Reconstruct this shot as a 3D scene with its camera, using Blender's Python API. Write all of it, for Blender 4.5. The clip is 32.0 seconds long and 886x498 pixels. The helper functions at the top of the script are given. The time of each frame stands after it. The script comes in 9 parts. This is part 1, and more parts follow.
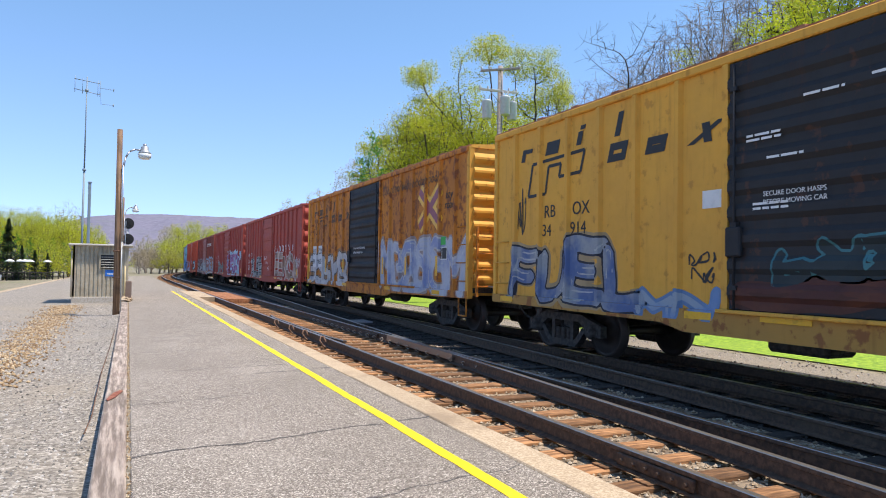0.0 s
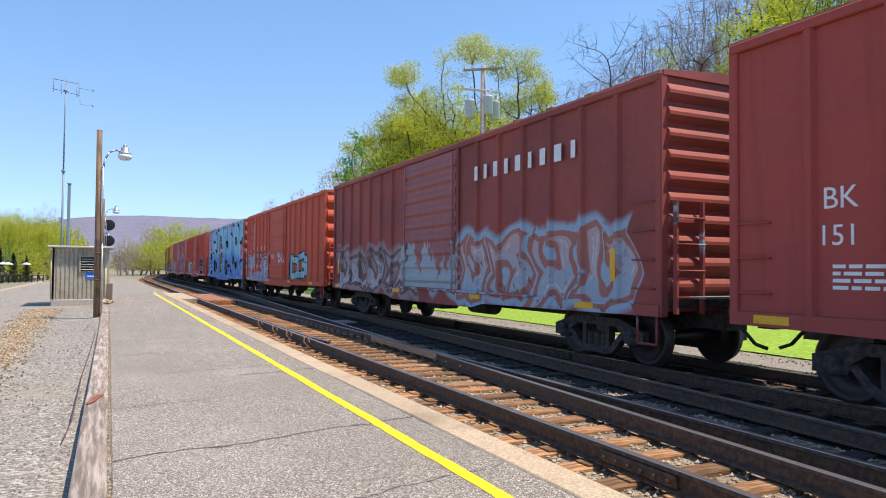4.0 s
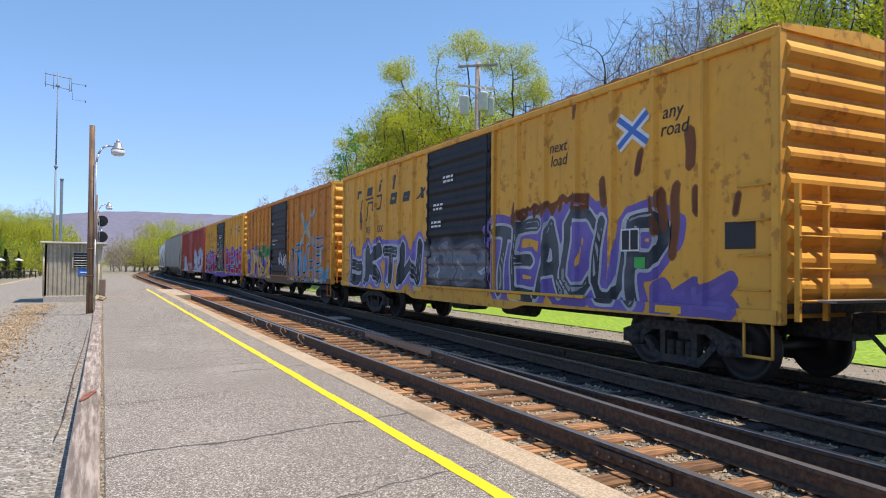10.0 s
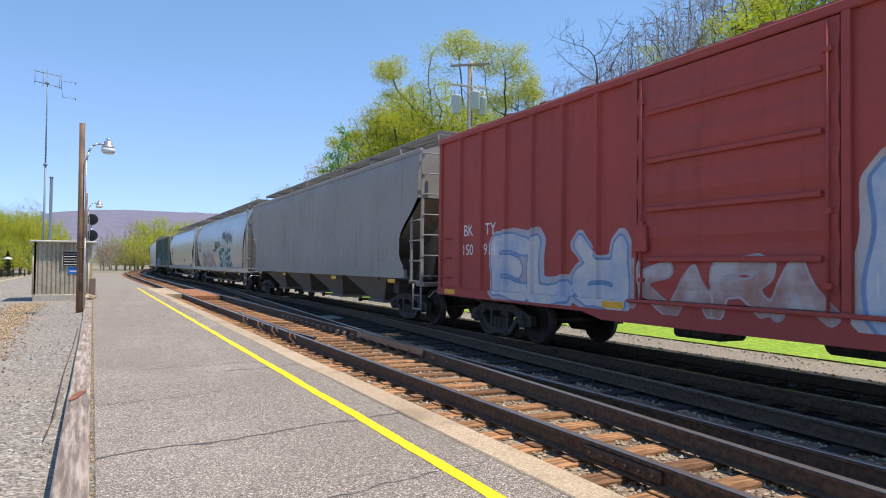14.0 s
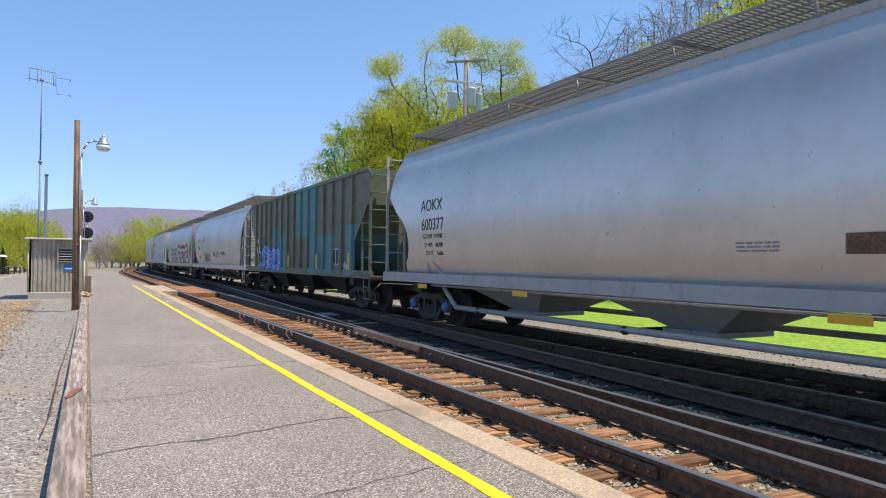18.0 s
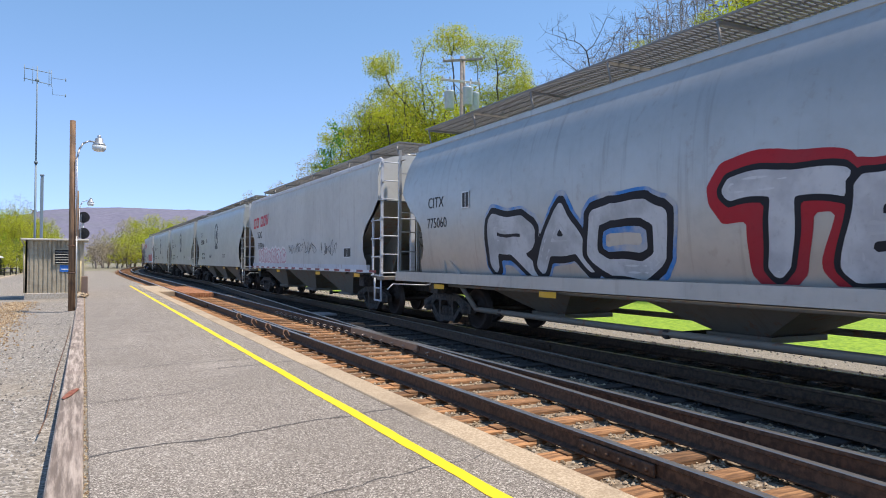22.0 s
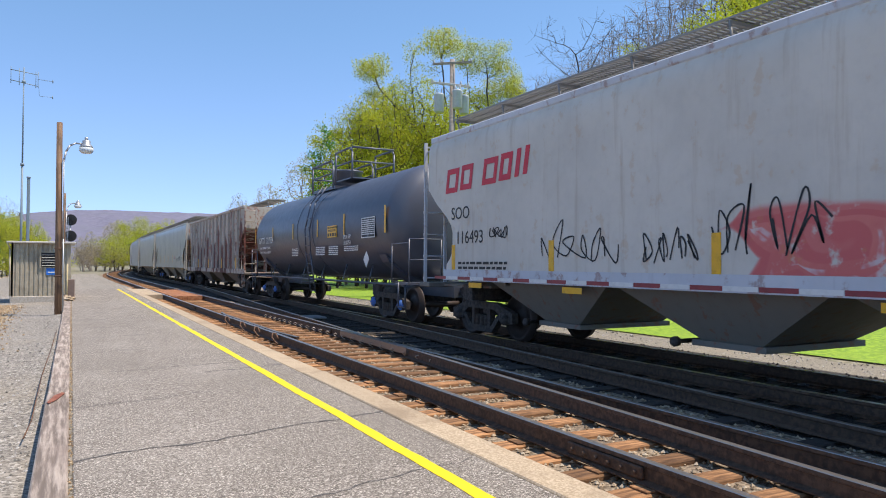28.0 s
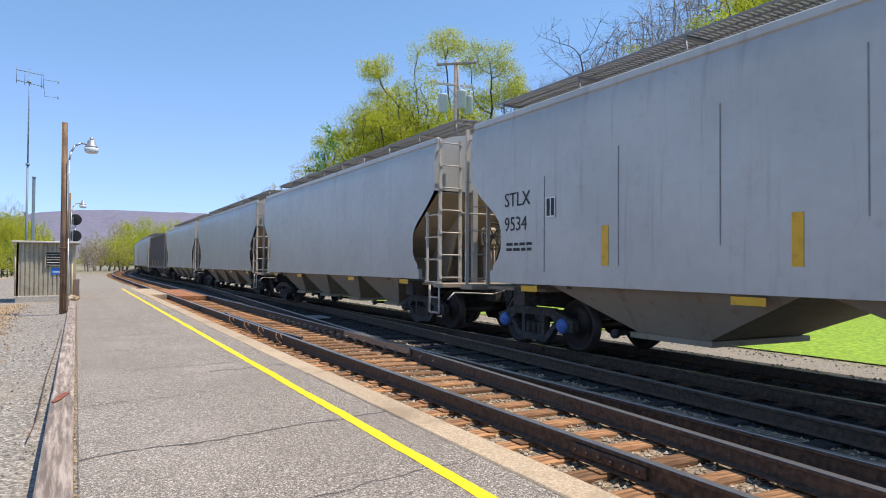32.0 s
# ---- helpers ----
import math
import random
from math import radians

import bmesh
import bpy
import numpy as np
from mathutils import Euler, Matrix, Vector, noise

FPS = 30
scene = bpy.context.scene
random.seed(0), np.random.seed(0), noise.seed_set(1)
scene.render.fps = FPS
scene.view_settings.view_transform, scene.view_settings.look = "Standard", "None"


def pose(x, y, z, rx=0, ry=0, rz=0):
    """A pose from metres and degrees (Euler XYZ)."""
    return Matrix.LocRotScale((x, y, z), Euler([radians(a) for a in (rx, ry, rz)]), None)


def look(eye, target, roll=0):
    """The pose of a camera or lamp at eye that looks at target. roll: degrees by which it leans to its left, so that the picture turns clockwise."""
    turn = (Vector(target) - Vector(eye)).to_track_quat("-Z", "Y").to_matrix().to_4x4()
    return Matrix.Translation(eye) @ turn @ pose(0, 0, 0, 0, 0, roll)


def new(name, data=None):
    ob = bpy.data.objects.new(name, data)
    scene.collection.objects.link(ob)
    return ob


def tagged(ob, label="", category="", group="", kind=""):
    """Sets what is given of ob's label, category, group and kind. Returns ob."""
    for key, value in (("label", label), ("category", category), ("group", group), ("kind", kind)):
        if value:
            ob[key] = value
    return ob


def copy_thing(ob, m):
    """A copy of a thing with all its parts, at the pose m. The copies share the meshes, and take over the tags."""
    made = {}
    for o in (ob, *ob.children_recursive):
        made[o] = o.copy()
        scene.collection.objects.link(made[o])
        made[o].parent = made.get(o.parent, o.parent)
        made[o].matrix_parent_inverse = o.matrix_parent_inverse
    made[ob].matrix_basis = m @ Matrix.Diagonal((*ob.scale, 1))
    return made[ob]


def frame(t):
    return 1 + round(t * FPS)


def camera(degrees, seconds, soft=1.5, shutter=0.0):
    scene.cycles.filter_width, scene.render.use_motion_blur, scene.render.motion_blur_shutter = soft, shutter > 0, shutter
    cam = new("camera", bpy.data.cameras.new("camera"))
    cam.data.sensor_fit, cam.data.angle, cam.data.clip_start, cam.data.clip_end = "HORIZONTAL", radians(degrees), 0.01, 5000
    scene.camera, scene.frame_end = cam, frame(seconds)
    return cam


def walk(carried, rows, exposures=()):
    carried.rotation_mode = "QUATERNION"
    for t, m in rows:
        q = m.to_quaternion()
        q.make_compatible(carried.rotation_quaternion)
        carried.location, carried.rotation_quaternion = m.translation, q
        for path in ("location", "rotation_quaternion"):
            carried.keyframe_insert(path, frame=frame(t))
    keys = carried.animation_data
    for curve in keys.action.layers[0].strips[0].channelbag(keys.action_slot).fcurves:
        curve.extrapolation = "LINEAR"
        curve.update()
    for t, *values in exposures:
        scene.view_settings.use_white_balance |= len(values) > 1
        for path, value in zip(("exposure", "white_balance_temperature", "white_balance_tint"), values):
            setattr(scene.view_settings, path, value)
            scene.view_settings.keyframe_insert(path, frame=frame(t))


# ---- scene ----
# The camera, hand-held at one spot on the platform, turning slowly along the line.
cam = camera(65.4, 32.0, soft=1.0, shutter=0.02)


def aim(x, y, z, yaw, pitch, roll):
    a, p = radians(yaw), radians(pitch)
    way = Vector((math.sin(a) * math.cos(p), math.cos(a) * math.cos(p), math.sin(p)))
    return look((x, y, z), Vector((x, y, z)) + way, roll)


walk(cam, [(t, aim(*row)) for t, *row in (
    (0, -0.016, 0.003, 1.443, 24.50, 1.76, 0.95),
    (0.5, 0.000, 0.012, 1.442, 25.16, 1.57, 0.49),
    (1, -0.009, 0.007, 1.444, 25.65, 1.46, 0.30),
    (1.5, -0.008, -0.002, 1.444, 25.68, 1.38, 0.25),
    (2, -0.008, 0.010, 1.441, 25.75, 1.49, 0.40),
    (2.5, 0.001, 0.006, 1.439, 25.78, 1.54, 0.66),
    (3, -0.008, 0.005, 1.445, 25.88, 1.59, 0.61),
    (3.5, -0.004, 0.000, 1.443, 25.83, 1.66, 0.49),
    (5.5, -0.010, -0.012, 1.443, 25.67, 1.91, 0.82),
    (6, -0.010, -0.012, 1.446, 25.70, 1.86, 0.87),
    (6.5, -0.005, -0.009, 1.445, 25.70, 1.82, 0.83),
    (7, -0.005, 0.006, 1.444, 25.82, 1.77, 0.73),
    (7.5, -0.004, 0.001, 1.441, 25.94, 1.73, 0.69),
    (8, -0.005, -0.000, 1.444, 26.03, 1.62, 0.74),
    (8.5, -0.005, 0.001, 1.443, 26.11, 1.56, 0.75),
    (9, -0.003, -0.004, 1.445, 26.16, 1.52, 0.74),
    (9.5, -0.008, -0.001, 1.447, 26.19, 1.48, 0.67),
    (10, -0.004, 0.002, 1.445, 26.27, 1.46, 0.59),
    (10.5, -0.006, 0.007, 1.444, 26.35, 1.48, 0.45),
    (11, -0.001, 0.004, 1.445, 26.42, 1.47, 0.46),
    (11.5, -0.004, 0.006, 1.443, 26.53, 1.48, 0.41),
    (12, -0.003, 0.011, 1.444, 26.66, 1.47, 0.48),
    (12.5, -0.000, -0.003, 1.445, 26.70, 1.48, 0.52),
    (13, -0.001, 0.002, 1.446, 26.76, 1.49, 0.54),
    (13.5, -0.001, 0.005, 1.444, 26.85, 1.47, 0.62),
    (14, -0.003, 0.003, 1.449, 26.93, 1.39, 0.66),
    (14.5, -0.003, 0.003, 1.446, 27.04, 1.36, 0.66),
    (16.5, 0.002, -0.000, 1.448, 27.10, 1.23, 0.55),
    (17, 0.001, 0.001, 1.446, 27.15, 1.19, 0.52),
    (17.5, 0.005, 0.001, 1.444, 27.15, 1.15, 0.49),
    (18, -0.004, -0.001, 1.445, 27.23, 1.12, 0.52),
    (18.5, 0.004, -0.000, 1.447, 27.21, 1.13, 0.50),
    (19, -0.001, -0.004, 1.448, 27.24, 1.11, 0.58),
    (19.5, 0.004, -0.001, 1.443, 27.26, 1.14, 0.52),
    (20, -0.000, -0.001, 1.444, 27.33, 1.10, 0.36),
    (20.5, 0.002, -0.001, 1.446, 27.36, 1.07, 0.37),
    (21, -0.002, 0.000, 1.445, 27.45, 1.02, 0.39),
    (21.5, 0.002, 0.012, 1.447, 27.45, 0.99, 0.32),
    (22, -0.002, -0.001, 1.446, 27.47, 1.04, 0.28),
    (22.5, 0.002, -0.003, 1.447, 27.46, 1.02, 0.26),
    (23, -0.001, 0.001, 1.445, 27.43, 1.06, 0.21),
    (23.5, 0.002, 0.001, 1.447, 27.44, 1.07, 0.09),
    (24, 0.012, 0.011, 1.447, 27.51, 1.07, 0.01),
    (24.5, 0.015, 0.007, 1.447, 27.71, 1.11, -0.05),
    (25, 0.014, 0.008, 1.451, 27.84, 1.13, 0.05),
    (25.5, 0.013, 0.003, 1.450, 27.88, 1.15, 0.14),
    (27.5, 0.011, -0.003, 1.451, 28.18, 1.24, 0.17),
    (28, 0.010, -0.001, 1.445, 28.30, 1.28, 0.26),
    (28.5, 0.009, -0.008, 1.446, 28.31, 1.29, 0.37),
    (29, 0.005, -0.006, 1.446, 28.32, 1.29, 0.45),
    (29.5, 0.009, -0.008, 1.446, 28.30, 1.30, 0.46),
    (30, 0.000, -0.015, 1.449, 28.09, 1.30, 0.39),
    (30.5, 0.003, -0.008, 1.447, 28.06, 1.34, 0.31),
    (31, 0.006, -0.010, 1.450, 28.05, 1.34, 0.40),
    (31.5, 0.004, -0.015, 1.444, 28.00, 1.34, 0.39),
    (32, 0.006, -0.010, 1.444, 27.99, 1.32, 0.38),
)], ((0, 0.46, 6750, 14), (6, 0.44, 6750, 14), (7.2, 0.31, 6750, 14), (32, 0.29, 6750, 14)))

# World, sun and sky.
SUN = Vector((0.40, -0.26, 1.0)).normalized()
world = bpy.data.worlds.new("world")
scene.world = world
world.use_nodes = True
wn = world.node_tree
sky = wn.nodes.new("ShaderNodeTexSky")
sky.sky_type, sky.sun_disc = "NISHITA", False
sky.sun_elevation = math.asin(SUN.z)
sky.sun_rotation = math.atan2(SUN.x, SUN.y)
sky.air_density, sky.dust_density, sky.ozone_density = 0.75, 0.0, 2.6
wn.nodes["Background"].inputs["Strength"].default_value = 0.205
# dry, clear air: the pale band over the horizon is thin, and the blue runs low
way = wn.nodes.new("ShaderNodeTexCoord")
lift = wn.nodes.new("ShaderNodeMapping")
lift.inputs["Scale"].default_value, lift.inputs["Location"].default_value = (1, 1, 0.90), (0, 0, 0.10)
unit = wn.nodes.new("ShaderNodeVectorMath")
unit.operation = "NORMALIZE"
wn.links.new(way.outputs["Generated"], lift.inputs["Vector"])
wn.links.new(lift.outputs[0], unit.inputs[0])
wn.links.new(unit.outputs[0], sky.inputs["Vector"])
tone = wn.nodes.new("ShaderNodeMix")
tone.data_type, tone.blend_type = "RGBA", "MULTIPLY"
tone.inputs[0].default_value = 1.0
high = wn.nodes.new("ShaderNodeSeparateXYZ")
deepen = wn.nodes.new("ShaderNodeMapRange")
deepen.inputs["From Min"].default_value, deepen.inputs["From Max"].default_value = -0.05, 0.32
haze = wn.nodes.new("ShaderNodeMix")
haze.data_type = "RGBA"
haze.inputs[6].default_value, haze.inputs[7].default_value = (1.0, 0.94, 1.04, 1), (0.86, 1.01, 1.0, 1)
wn.links.new(way.outputs["Generated"], high.inputs[0])
wn.links.new(high.outputs["Z"], deepen.inputs["Value"])
wn.links.new(deepen.outputs[0], haze.inputs[0])
wn.links.new(haze.outputs[2], tone.inputs[7])
wn.links.new(sky.outputs[0], tone.inputs[6])
wn.links.new(tone.outputs[2], wn.nodes["Background"].inputs["Color"])
sun = new("sun", bpy.data.lights.new("sun", "SUN"))
sun.data.energy, sun.data.angle, sun.data.color = 4.6, radians(0.5), (1.0, 0.925, 0.81)
sun.matrix_world = look(SUN * 60, (0, 0, 0))

# Levels and lines: the platform is at zero, the line runs along y.
RAIL_Z = -0.05
TIE_Z = RAIL_Z - 0.19
NEAR_L, NEAR_R = 3.92, 5.44
FAR_L, FAR_R = 7.78, 9.30
FAR_X = 8.54
BEND_Y, BEND_R = 84.0, 520.0
SPEED = 14.5


def line(s, x):
    """Place and heading (radians to the right of +y) s metres along a line that runs at x before the bend."""
    if s <= BEND_Y:
        return x, s, 0.0
    a, r = min((s - BEND_Y) / BEND_R, 0.9), BEND_R - (x - FAR_X)
    rest = s - BEND_Y - a * BEND_R
    return (x + r * (1 - math.cos(a)) + rest * math.sin(a), BEND_Y + r * math.sin(a) + rest * math.cos(a), a)


# ---- meshes ----
class Shape:
    """Vertices and faces of one mesh; faces carry a material slot."""

    def __init__(self):
        self.v, self.f, self.smooth = [], [], []

    def add(self, verts, faces, smooth=False):
        n = len(self.v)
        self.v += [tuple(p) for p in verts]
        self.f += [tuple(i + n for i in f) for f in faces]
        self.smooth += [smooth] * len(faces)
        return self

    def box(self, x0, x1, y0, y1, z0, z1, c=0.0):
        """A box, its long edges along all axes cut by c."""
        if c <= 0:
            v = [(x, y, z) for z in (z0, z1) for y in (y0, y1) for x in (x0, x1)]
            return self.add(v, [(0, 2, 3, 1), (4, 5, 7, 6), (0, 1, 5, 4), (2, 6, 7, 3), (0, 4, 6, 2), (1, 3, 7, 5)])
        v, f, ids = [], [], {}
        for ix, iy, iz in ((a, b, d) for a in (0, 1) for b in (0, 1) for d in (0, 1)):
            for k in range(3):
                p = [(x0, x1)[ix], (y0, y1)[iy], (z0, z1)[iz]]
                for j in range(3):
                    if j != k:
                        p[j] += c * (1, -1)[(ix, iy, iz)[j]]
                ids[ix, iy, iz, k] = len(v)
                v.append(p)
        q = lambda *k: tuple(ids[i] for i in k)
        for s in (0, 1):
            f += [q((s, 0, 0, 0), (s, 1, 0, 0), (s, 1, 1, 0), (s, 0, 1, 0)), q((0, s, 0, 1), (1, s, 0, 1), (1, s, 1, 1), (0, s, 1, 1)), q((0, 0, s, 2), (1, 0, s, 2), (1, 1, s, 2), (0, 1, s, 2))]
            for t in (0, 1):
                f += [q((s, t, 0, 0), (s, t, 1, 0), (s, t, 1, 1), (s, t, 0, 1)), q((s, 0, t, 0), (s, 1, t, 0), (s, 1, t, 2), (s, 0, t, 2)), q((0, s, t, 1), (1, s, t, 1), (1, s, t, 2), (0, s, t, 2))]
        f += [q((i, j, k, 0), (i, j, k, 1), (i, j, k, 2)) for i in (0, 1) for j in (0, 1) for k in (0, 1)]
        return self.add(v, f)

    def prism(self, pts, axis, a, b, smooth=False):
        """A closed outline of (p, q) drawn along an axis from a to b."""
        n = len(pts)
        put = {"x": lambda p, q, t: (t, p, q), "y": lambda p, q, t: (p, t, q), "z": lambda p, q, t: (p, q, t)}[axis]
        v = [put(p, q, t) for t in (a, b) for p, q in pts]
        f = [(i, (i + 1) % n, n + (i + 1) % n, n + i) for i in range(n)]
        k = len(self.f)
        self.add(v, f + [tuple(range(n)), tuple(range(2 * n - 1, n - 1, -1))])
        if smooth:
            self.smooth[k:k + n] = [True] * n
        return self

    def rod(self, p, q, r, n=8, r2=None, caps=True):
        """A round bar from p to q."""
        p, q = Vector(p), Vector(q)
        d = (q - p).normalized()
        a = d.orthogonal().normalized()
        b = d.cross(a)
        r2 = r if r2 is None else r2
        v = [c + (a * math.cos(t) + b * math.sin(t)) * k for c, k in ((p, r), (q, r2)) for t in (2 * math.pi * i / n for i in range(n))]
        self.add(v, [(i, (i + 1) % n, n + (i + 1) % n, n + i) for i in range(n)], n > 4)
        if caps:
            m = len(self.v) - 2 * n
            self.f += [tuple(m + i for i in reversed(range(n))), tuple(m + n + i for i in range(n))]
            self.smooth += [False, False]
        return self

    def path(self, pts, r, n=6):
        for p, q in zip(pts, pts[1:]):
            self.rod(p, q, r, n)
        return self

    def lathe(self, rings, axis="z", n=16, centre=(0, 0, 0)):
        """A turned shape of (height, radius) rings about an axis."""
        put = {"z": lambda h, c, s: (c, s, h), "x": lambda h, c, s: (h, c, s), "y": lambda h, c, s: (c, h, s)}[axis]
        v, f = [], []
        for h, r in rings:
            for i in range(n):
                t = 2 * math.pi * i / n
                v.append(Vector(centre) + Vector(put(h, r * math.cos(t), r * math.sin(t))))
        for k in range(len(rings) - 1):
            f += [(k * n + i, k * n + (i + 1) % n, (k + 1) * n + (i + 1) % n, (k + 1) * n + i) for i in range(n)]
        self.add(v, f, True)
        m = len(self.v) - len(v)
        self.f += [tuple(m + i for i in reversed(range(n))), tuple(m + len(v) - n + i for i in range(n))]
        self.smooth += [False, False]
        return self

    def mesh(self, name):
        me = bpy.data.meshes.new(name)
        me.from_pydata(self.v, [], self.f)
        me.polygons.foreach_set("use_smooth", self.smooth)
        bm = bmesh.new()
        bm.from_mesh(me)
        bmesh.ops.recalc_face_normals(bm, faces=bm.faces)
        bm.to_mesh(me)
        bm.free()
        return me


MESHES = {}


def shared(key, make, *args):
    """The mesh that make(*args) shapes, made once."""
    k = (key, *args)
    if k not in MESHES:
        MESHES[k] = make(*args).mesh(key)
    return MESHES[k]


def part(name, shape, mat, parent=None, label="", m=None):
    """One mesh object under a thing or a part."""
    me = shape.mesh(name) if isinstance(shape, Shape) else shape
    ob = new(name, me)
    if not me.materials:
        me.materials.append(mat)
    if me.materials[0] != mat:
        ob.material_slots[0].link = "OBJECT"
        ob.material_slots[0].material = mat
    if parent:
        ob.parent = parent
    if m is not None:
        ob.matrix_basis = m
    if label:
        ob["label"] = label
    return ob


def thing(name, m, label, category, group="", kind=""):
    ob = new(name)
    ob.matrix_basis = m
    ob.empty_display_size = 0.2
    return tagged(ob, label, category, group, kind)


# ---- materials ----
class Nodes:
    """A node material under construction."""

    def __init__(self, name):
        self.mat = bpy.data.materials.new(name)
        self.mat.use_nodes = True
        self.t = self.mat.node_tree
        self.bsdf = self.t.nodes["Principled BSDF"]
        self.at = self.n("ShaderNodeTexCoord").outputs["Object"]

    def n(self, kind, ins=(), **props):
        nd = self.t.nodes.new(kind)
        for k, v in props.items():
            setattr(nd, k, v)
        for k, v in dict(ins).items():
            self.put(nd.inputs[k], v)
        return nd

    def put(self, socket, v):
        if isinstance(v, bpy.types.NodeSocket):
            self.t.links.new(v, socket)
        elif isinstance(v, tuple) and len(v) == 3 and socket.type == "RGBA":
            socket.default_value = (*v, 1)
        else:
            socket.default_value = v

    def op(self, kind, a, b=0.0, c=0.0, clamp=False):
        return self.n("ShaderNodeMath", {0: a, 1: b, 2: c}, operation=kind, use_clamp=clamp).outputs[0]

    def step(self, v, lo, hi):
        """0 below lo, 1 over hi (or the other way round)."""
        return self.n("ShaderNodeMapRange", {"Value": v, "From Min": lo, "From Max": hi}, interpolation_type="SMOOTHSTEP").outputs[0] if lo < hi else self.op("SUBTRACT", 1.0, self.step(v, hi, lo))

    def noise(self, scale, detail=4.0, stretch=None, rough=0.6, seed=0.0, colour=False):
        v = self.at
        if stretch or seed:
            v = self.n("ShaderNodeMapping", {"Vector": v, "Scale": stretch or (1, 1, 1), "Location": (seed, seed * 1.7, seed * 0.6)}).outputs[0]
        nd = self.n("ShaderNodeTexNoise", {"Vector": v, "Scale": scale, "Detail": detail, "Roughness": rough})
        return nd.outputs["Color" if colour else "Fac"]

    def mix(self, fac, a, b, kind="MIX"):
        nd = self.n("ShaderNodeMix", data_type="RGBA", blend_type=kind)
        for i, v in ((0, fac), (6, a), (7, b)):
            self.put(nd.inputs[i], v)
        return nd.outputs[2]

    def bump(self, height, strength=0.3, dist=0.01):
        self.put(self.bsdf.inputs["Normal"], self.n("ShaderNodeBump", {"Height": height, "Strength": strength, "Distance": dist}).outputs[0])

    def out(self, colour, rough=0.7, metal=0.0, **more):
        self.put(self.bsdf.inputs["Base Color"], colour)
        self.put(self.bsdf.inputs["Roughness"], rough)
        self.put(self.bsdf.inputs["Metallic"], metal)
        for k, v in more.items():
            self.put(self.bsdf.inputs[k.replace("_", " ")], v)
        return self.mat


def speckled(name, a, b, scale, rough=0.9, c=None, big=0.4, bump=0.4, dist=0.01, seed=0.0, vary=0.0, stretch=None):
    """Grain between two colours, with broad stains of a third."""
    k = Nodes(name)
    grain = k.noise(scale, 4.0 if stretch else 3.0, stretch, seed=seed)
    col = k.mix(k.step(grain, 0.35, 0.68), a, b)
    if c:
        col = k.mix(k.op("MULTIPLY", k.step(k.noise(big, 5.0, seed=seed + 3), 0.48, 0.72), 0.75), col, c)
    if vary:
        r = k.n("ShaderNodeObjectInfo").outputs["Random"]
        col = k.n("ShaderNodeHueSaturation", {"Color": col, "Value": k.op("ADD", 1 - vary, k.op("MULTIPLY", r, 2 * vary))}).outputs[0]
    k.bump(grain, bump, dist)
    return k.out(col, rough)


def aggregate(name, dark, mid, pale, scale, stain, big, dist=0.006):
    """Broken stone bound in a surface: small chips, each of its own tone, with pits and broad stains."""
    k = Nodes(name)
    chip = k.n("ShaderNodeTexVoronoi", {"Vector": k.at, "Scale": scale}).outputs
    tone_ = k.n("ShaderNodeSeparateXYZ", {0: chip["Color"]}).outputs[0]
    col = k.mix(k.step(tone_, 0.10, 0.62), dark, mid)
    col = k.mix(k.step(tone_, 0.80, 0.90), col, pale)
    grit = k.noise(scale * 0.32, 4.0)
    col = k.mix(k.op("MULTIPLY", k.step(grit, 0.62, 0.36), 0.5), col, dark)
    broad = k.noise(big, 5.0, seed=3.0)
    col = k.mix(k.op("MULTIPLY", k.step(broad, 0.45, 0.72), 0.45), col, stain)
    patch = k.noise(0.7, 3.0, seed=8.0)
    col = k.mix(k.op("MULTIPLY", k.step(patch, 0.45, 0.75), 0.10), col, pale)
    k.bump(k.op("ADD", grit, k.op("MULTIPLY", tone_, 0.5)), 0.6, dist)
    return k.out(col, 0.92)


def plain(name, colour, rough=0.5, metal=0.0, wear=0.12, **more):
    """A painted or bare surface with slight wear."""
    k = Nodes(name)
    n = k.noise(9.0, 5.0)
    col = k.mix(k.op("MULTIPLY", k.step(n, 0.45, 0.75), wear * 3), colour, tuple(x * 0.55 for x in colour))
    k.bump(k.noise(40.0, 2.0), 0.08, 0.004)
    return k.out(col, rough, metal, **more)


ASPHALT = aggregate("platform_asphalt", (0.095, 0.080, 0.064), (0.32, 0.28, 0.235), (0.66, 0.60, 0.52), 120.0, (0.20, 0.175, 0.145), 0.45)
LOT = aggregate("lot_gravel", (0.12, 0.105, 0.085), (0.34, 0.305, 0.255), (0.50, 0.46, 0.40), 42.0, (0.30, 0.25, 0.18), 0.35, 0.012)
SHOULDER = speckled("path_gravel", (0.13, 0.115, 0.085), (0.34, 0.30, 0.24), 30.0, 0.95, (0.26, 0.22, 0.16), 0.6, 0.8, 0.02)
COPING = speckled("coping_concrete", (0.34, 0.255, 0.16), (0.54, 0.43, 0.30), 60.0, 0.9, (0.27, 0.20, 0.13), 1.1, 0.4, 0.006, vary=0.08)
CRACK = speckled("tar_crack", (0.05, 0.046, 0.042), (0.14, 0.13, 0.12), 70.0, 0.9)
YELLOW_LINE = speckled("line_yellow", (0.80, 0.56, 0.005), (0.92, 0.70, 0.01), 60.0, 0.75, (0.7, 0.55, 0.05), 2.0, 0.3, 0.004)
TIMBER = speckled("grey_timber", (0.16, 0.125, 0.10), (0.44, 0.365, 0.305), 26.0, 0.9, (0.22, 0.165, 0.135), 1.3, 0.8, 0.012, vary=0.16, stretch=(1, 0.07, 1))
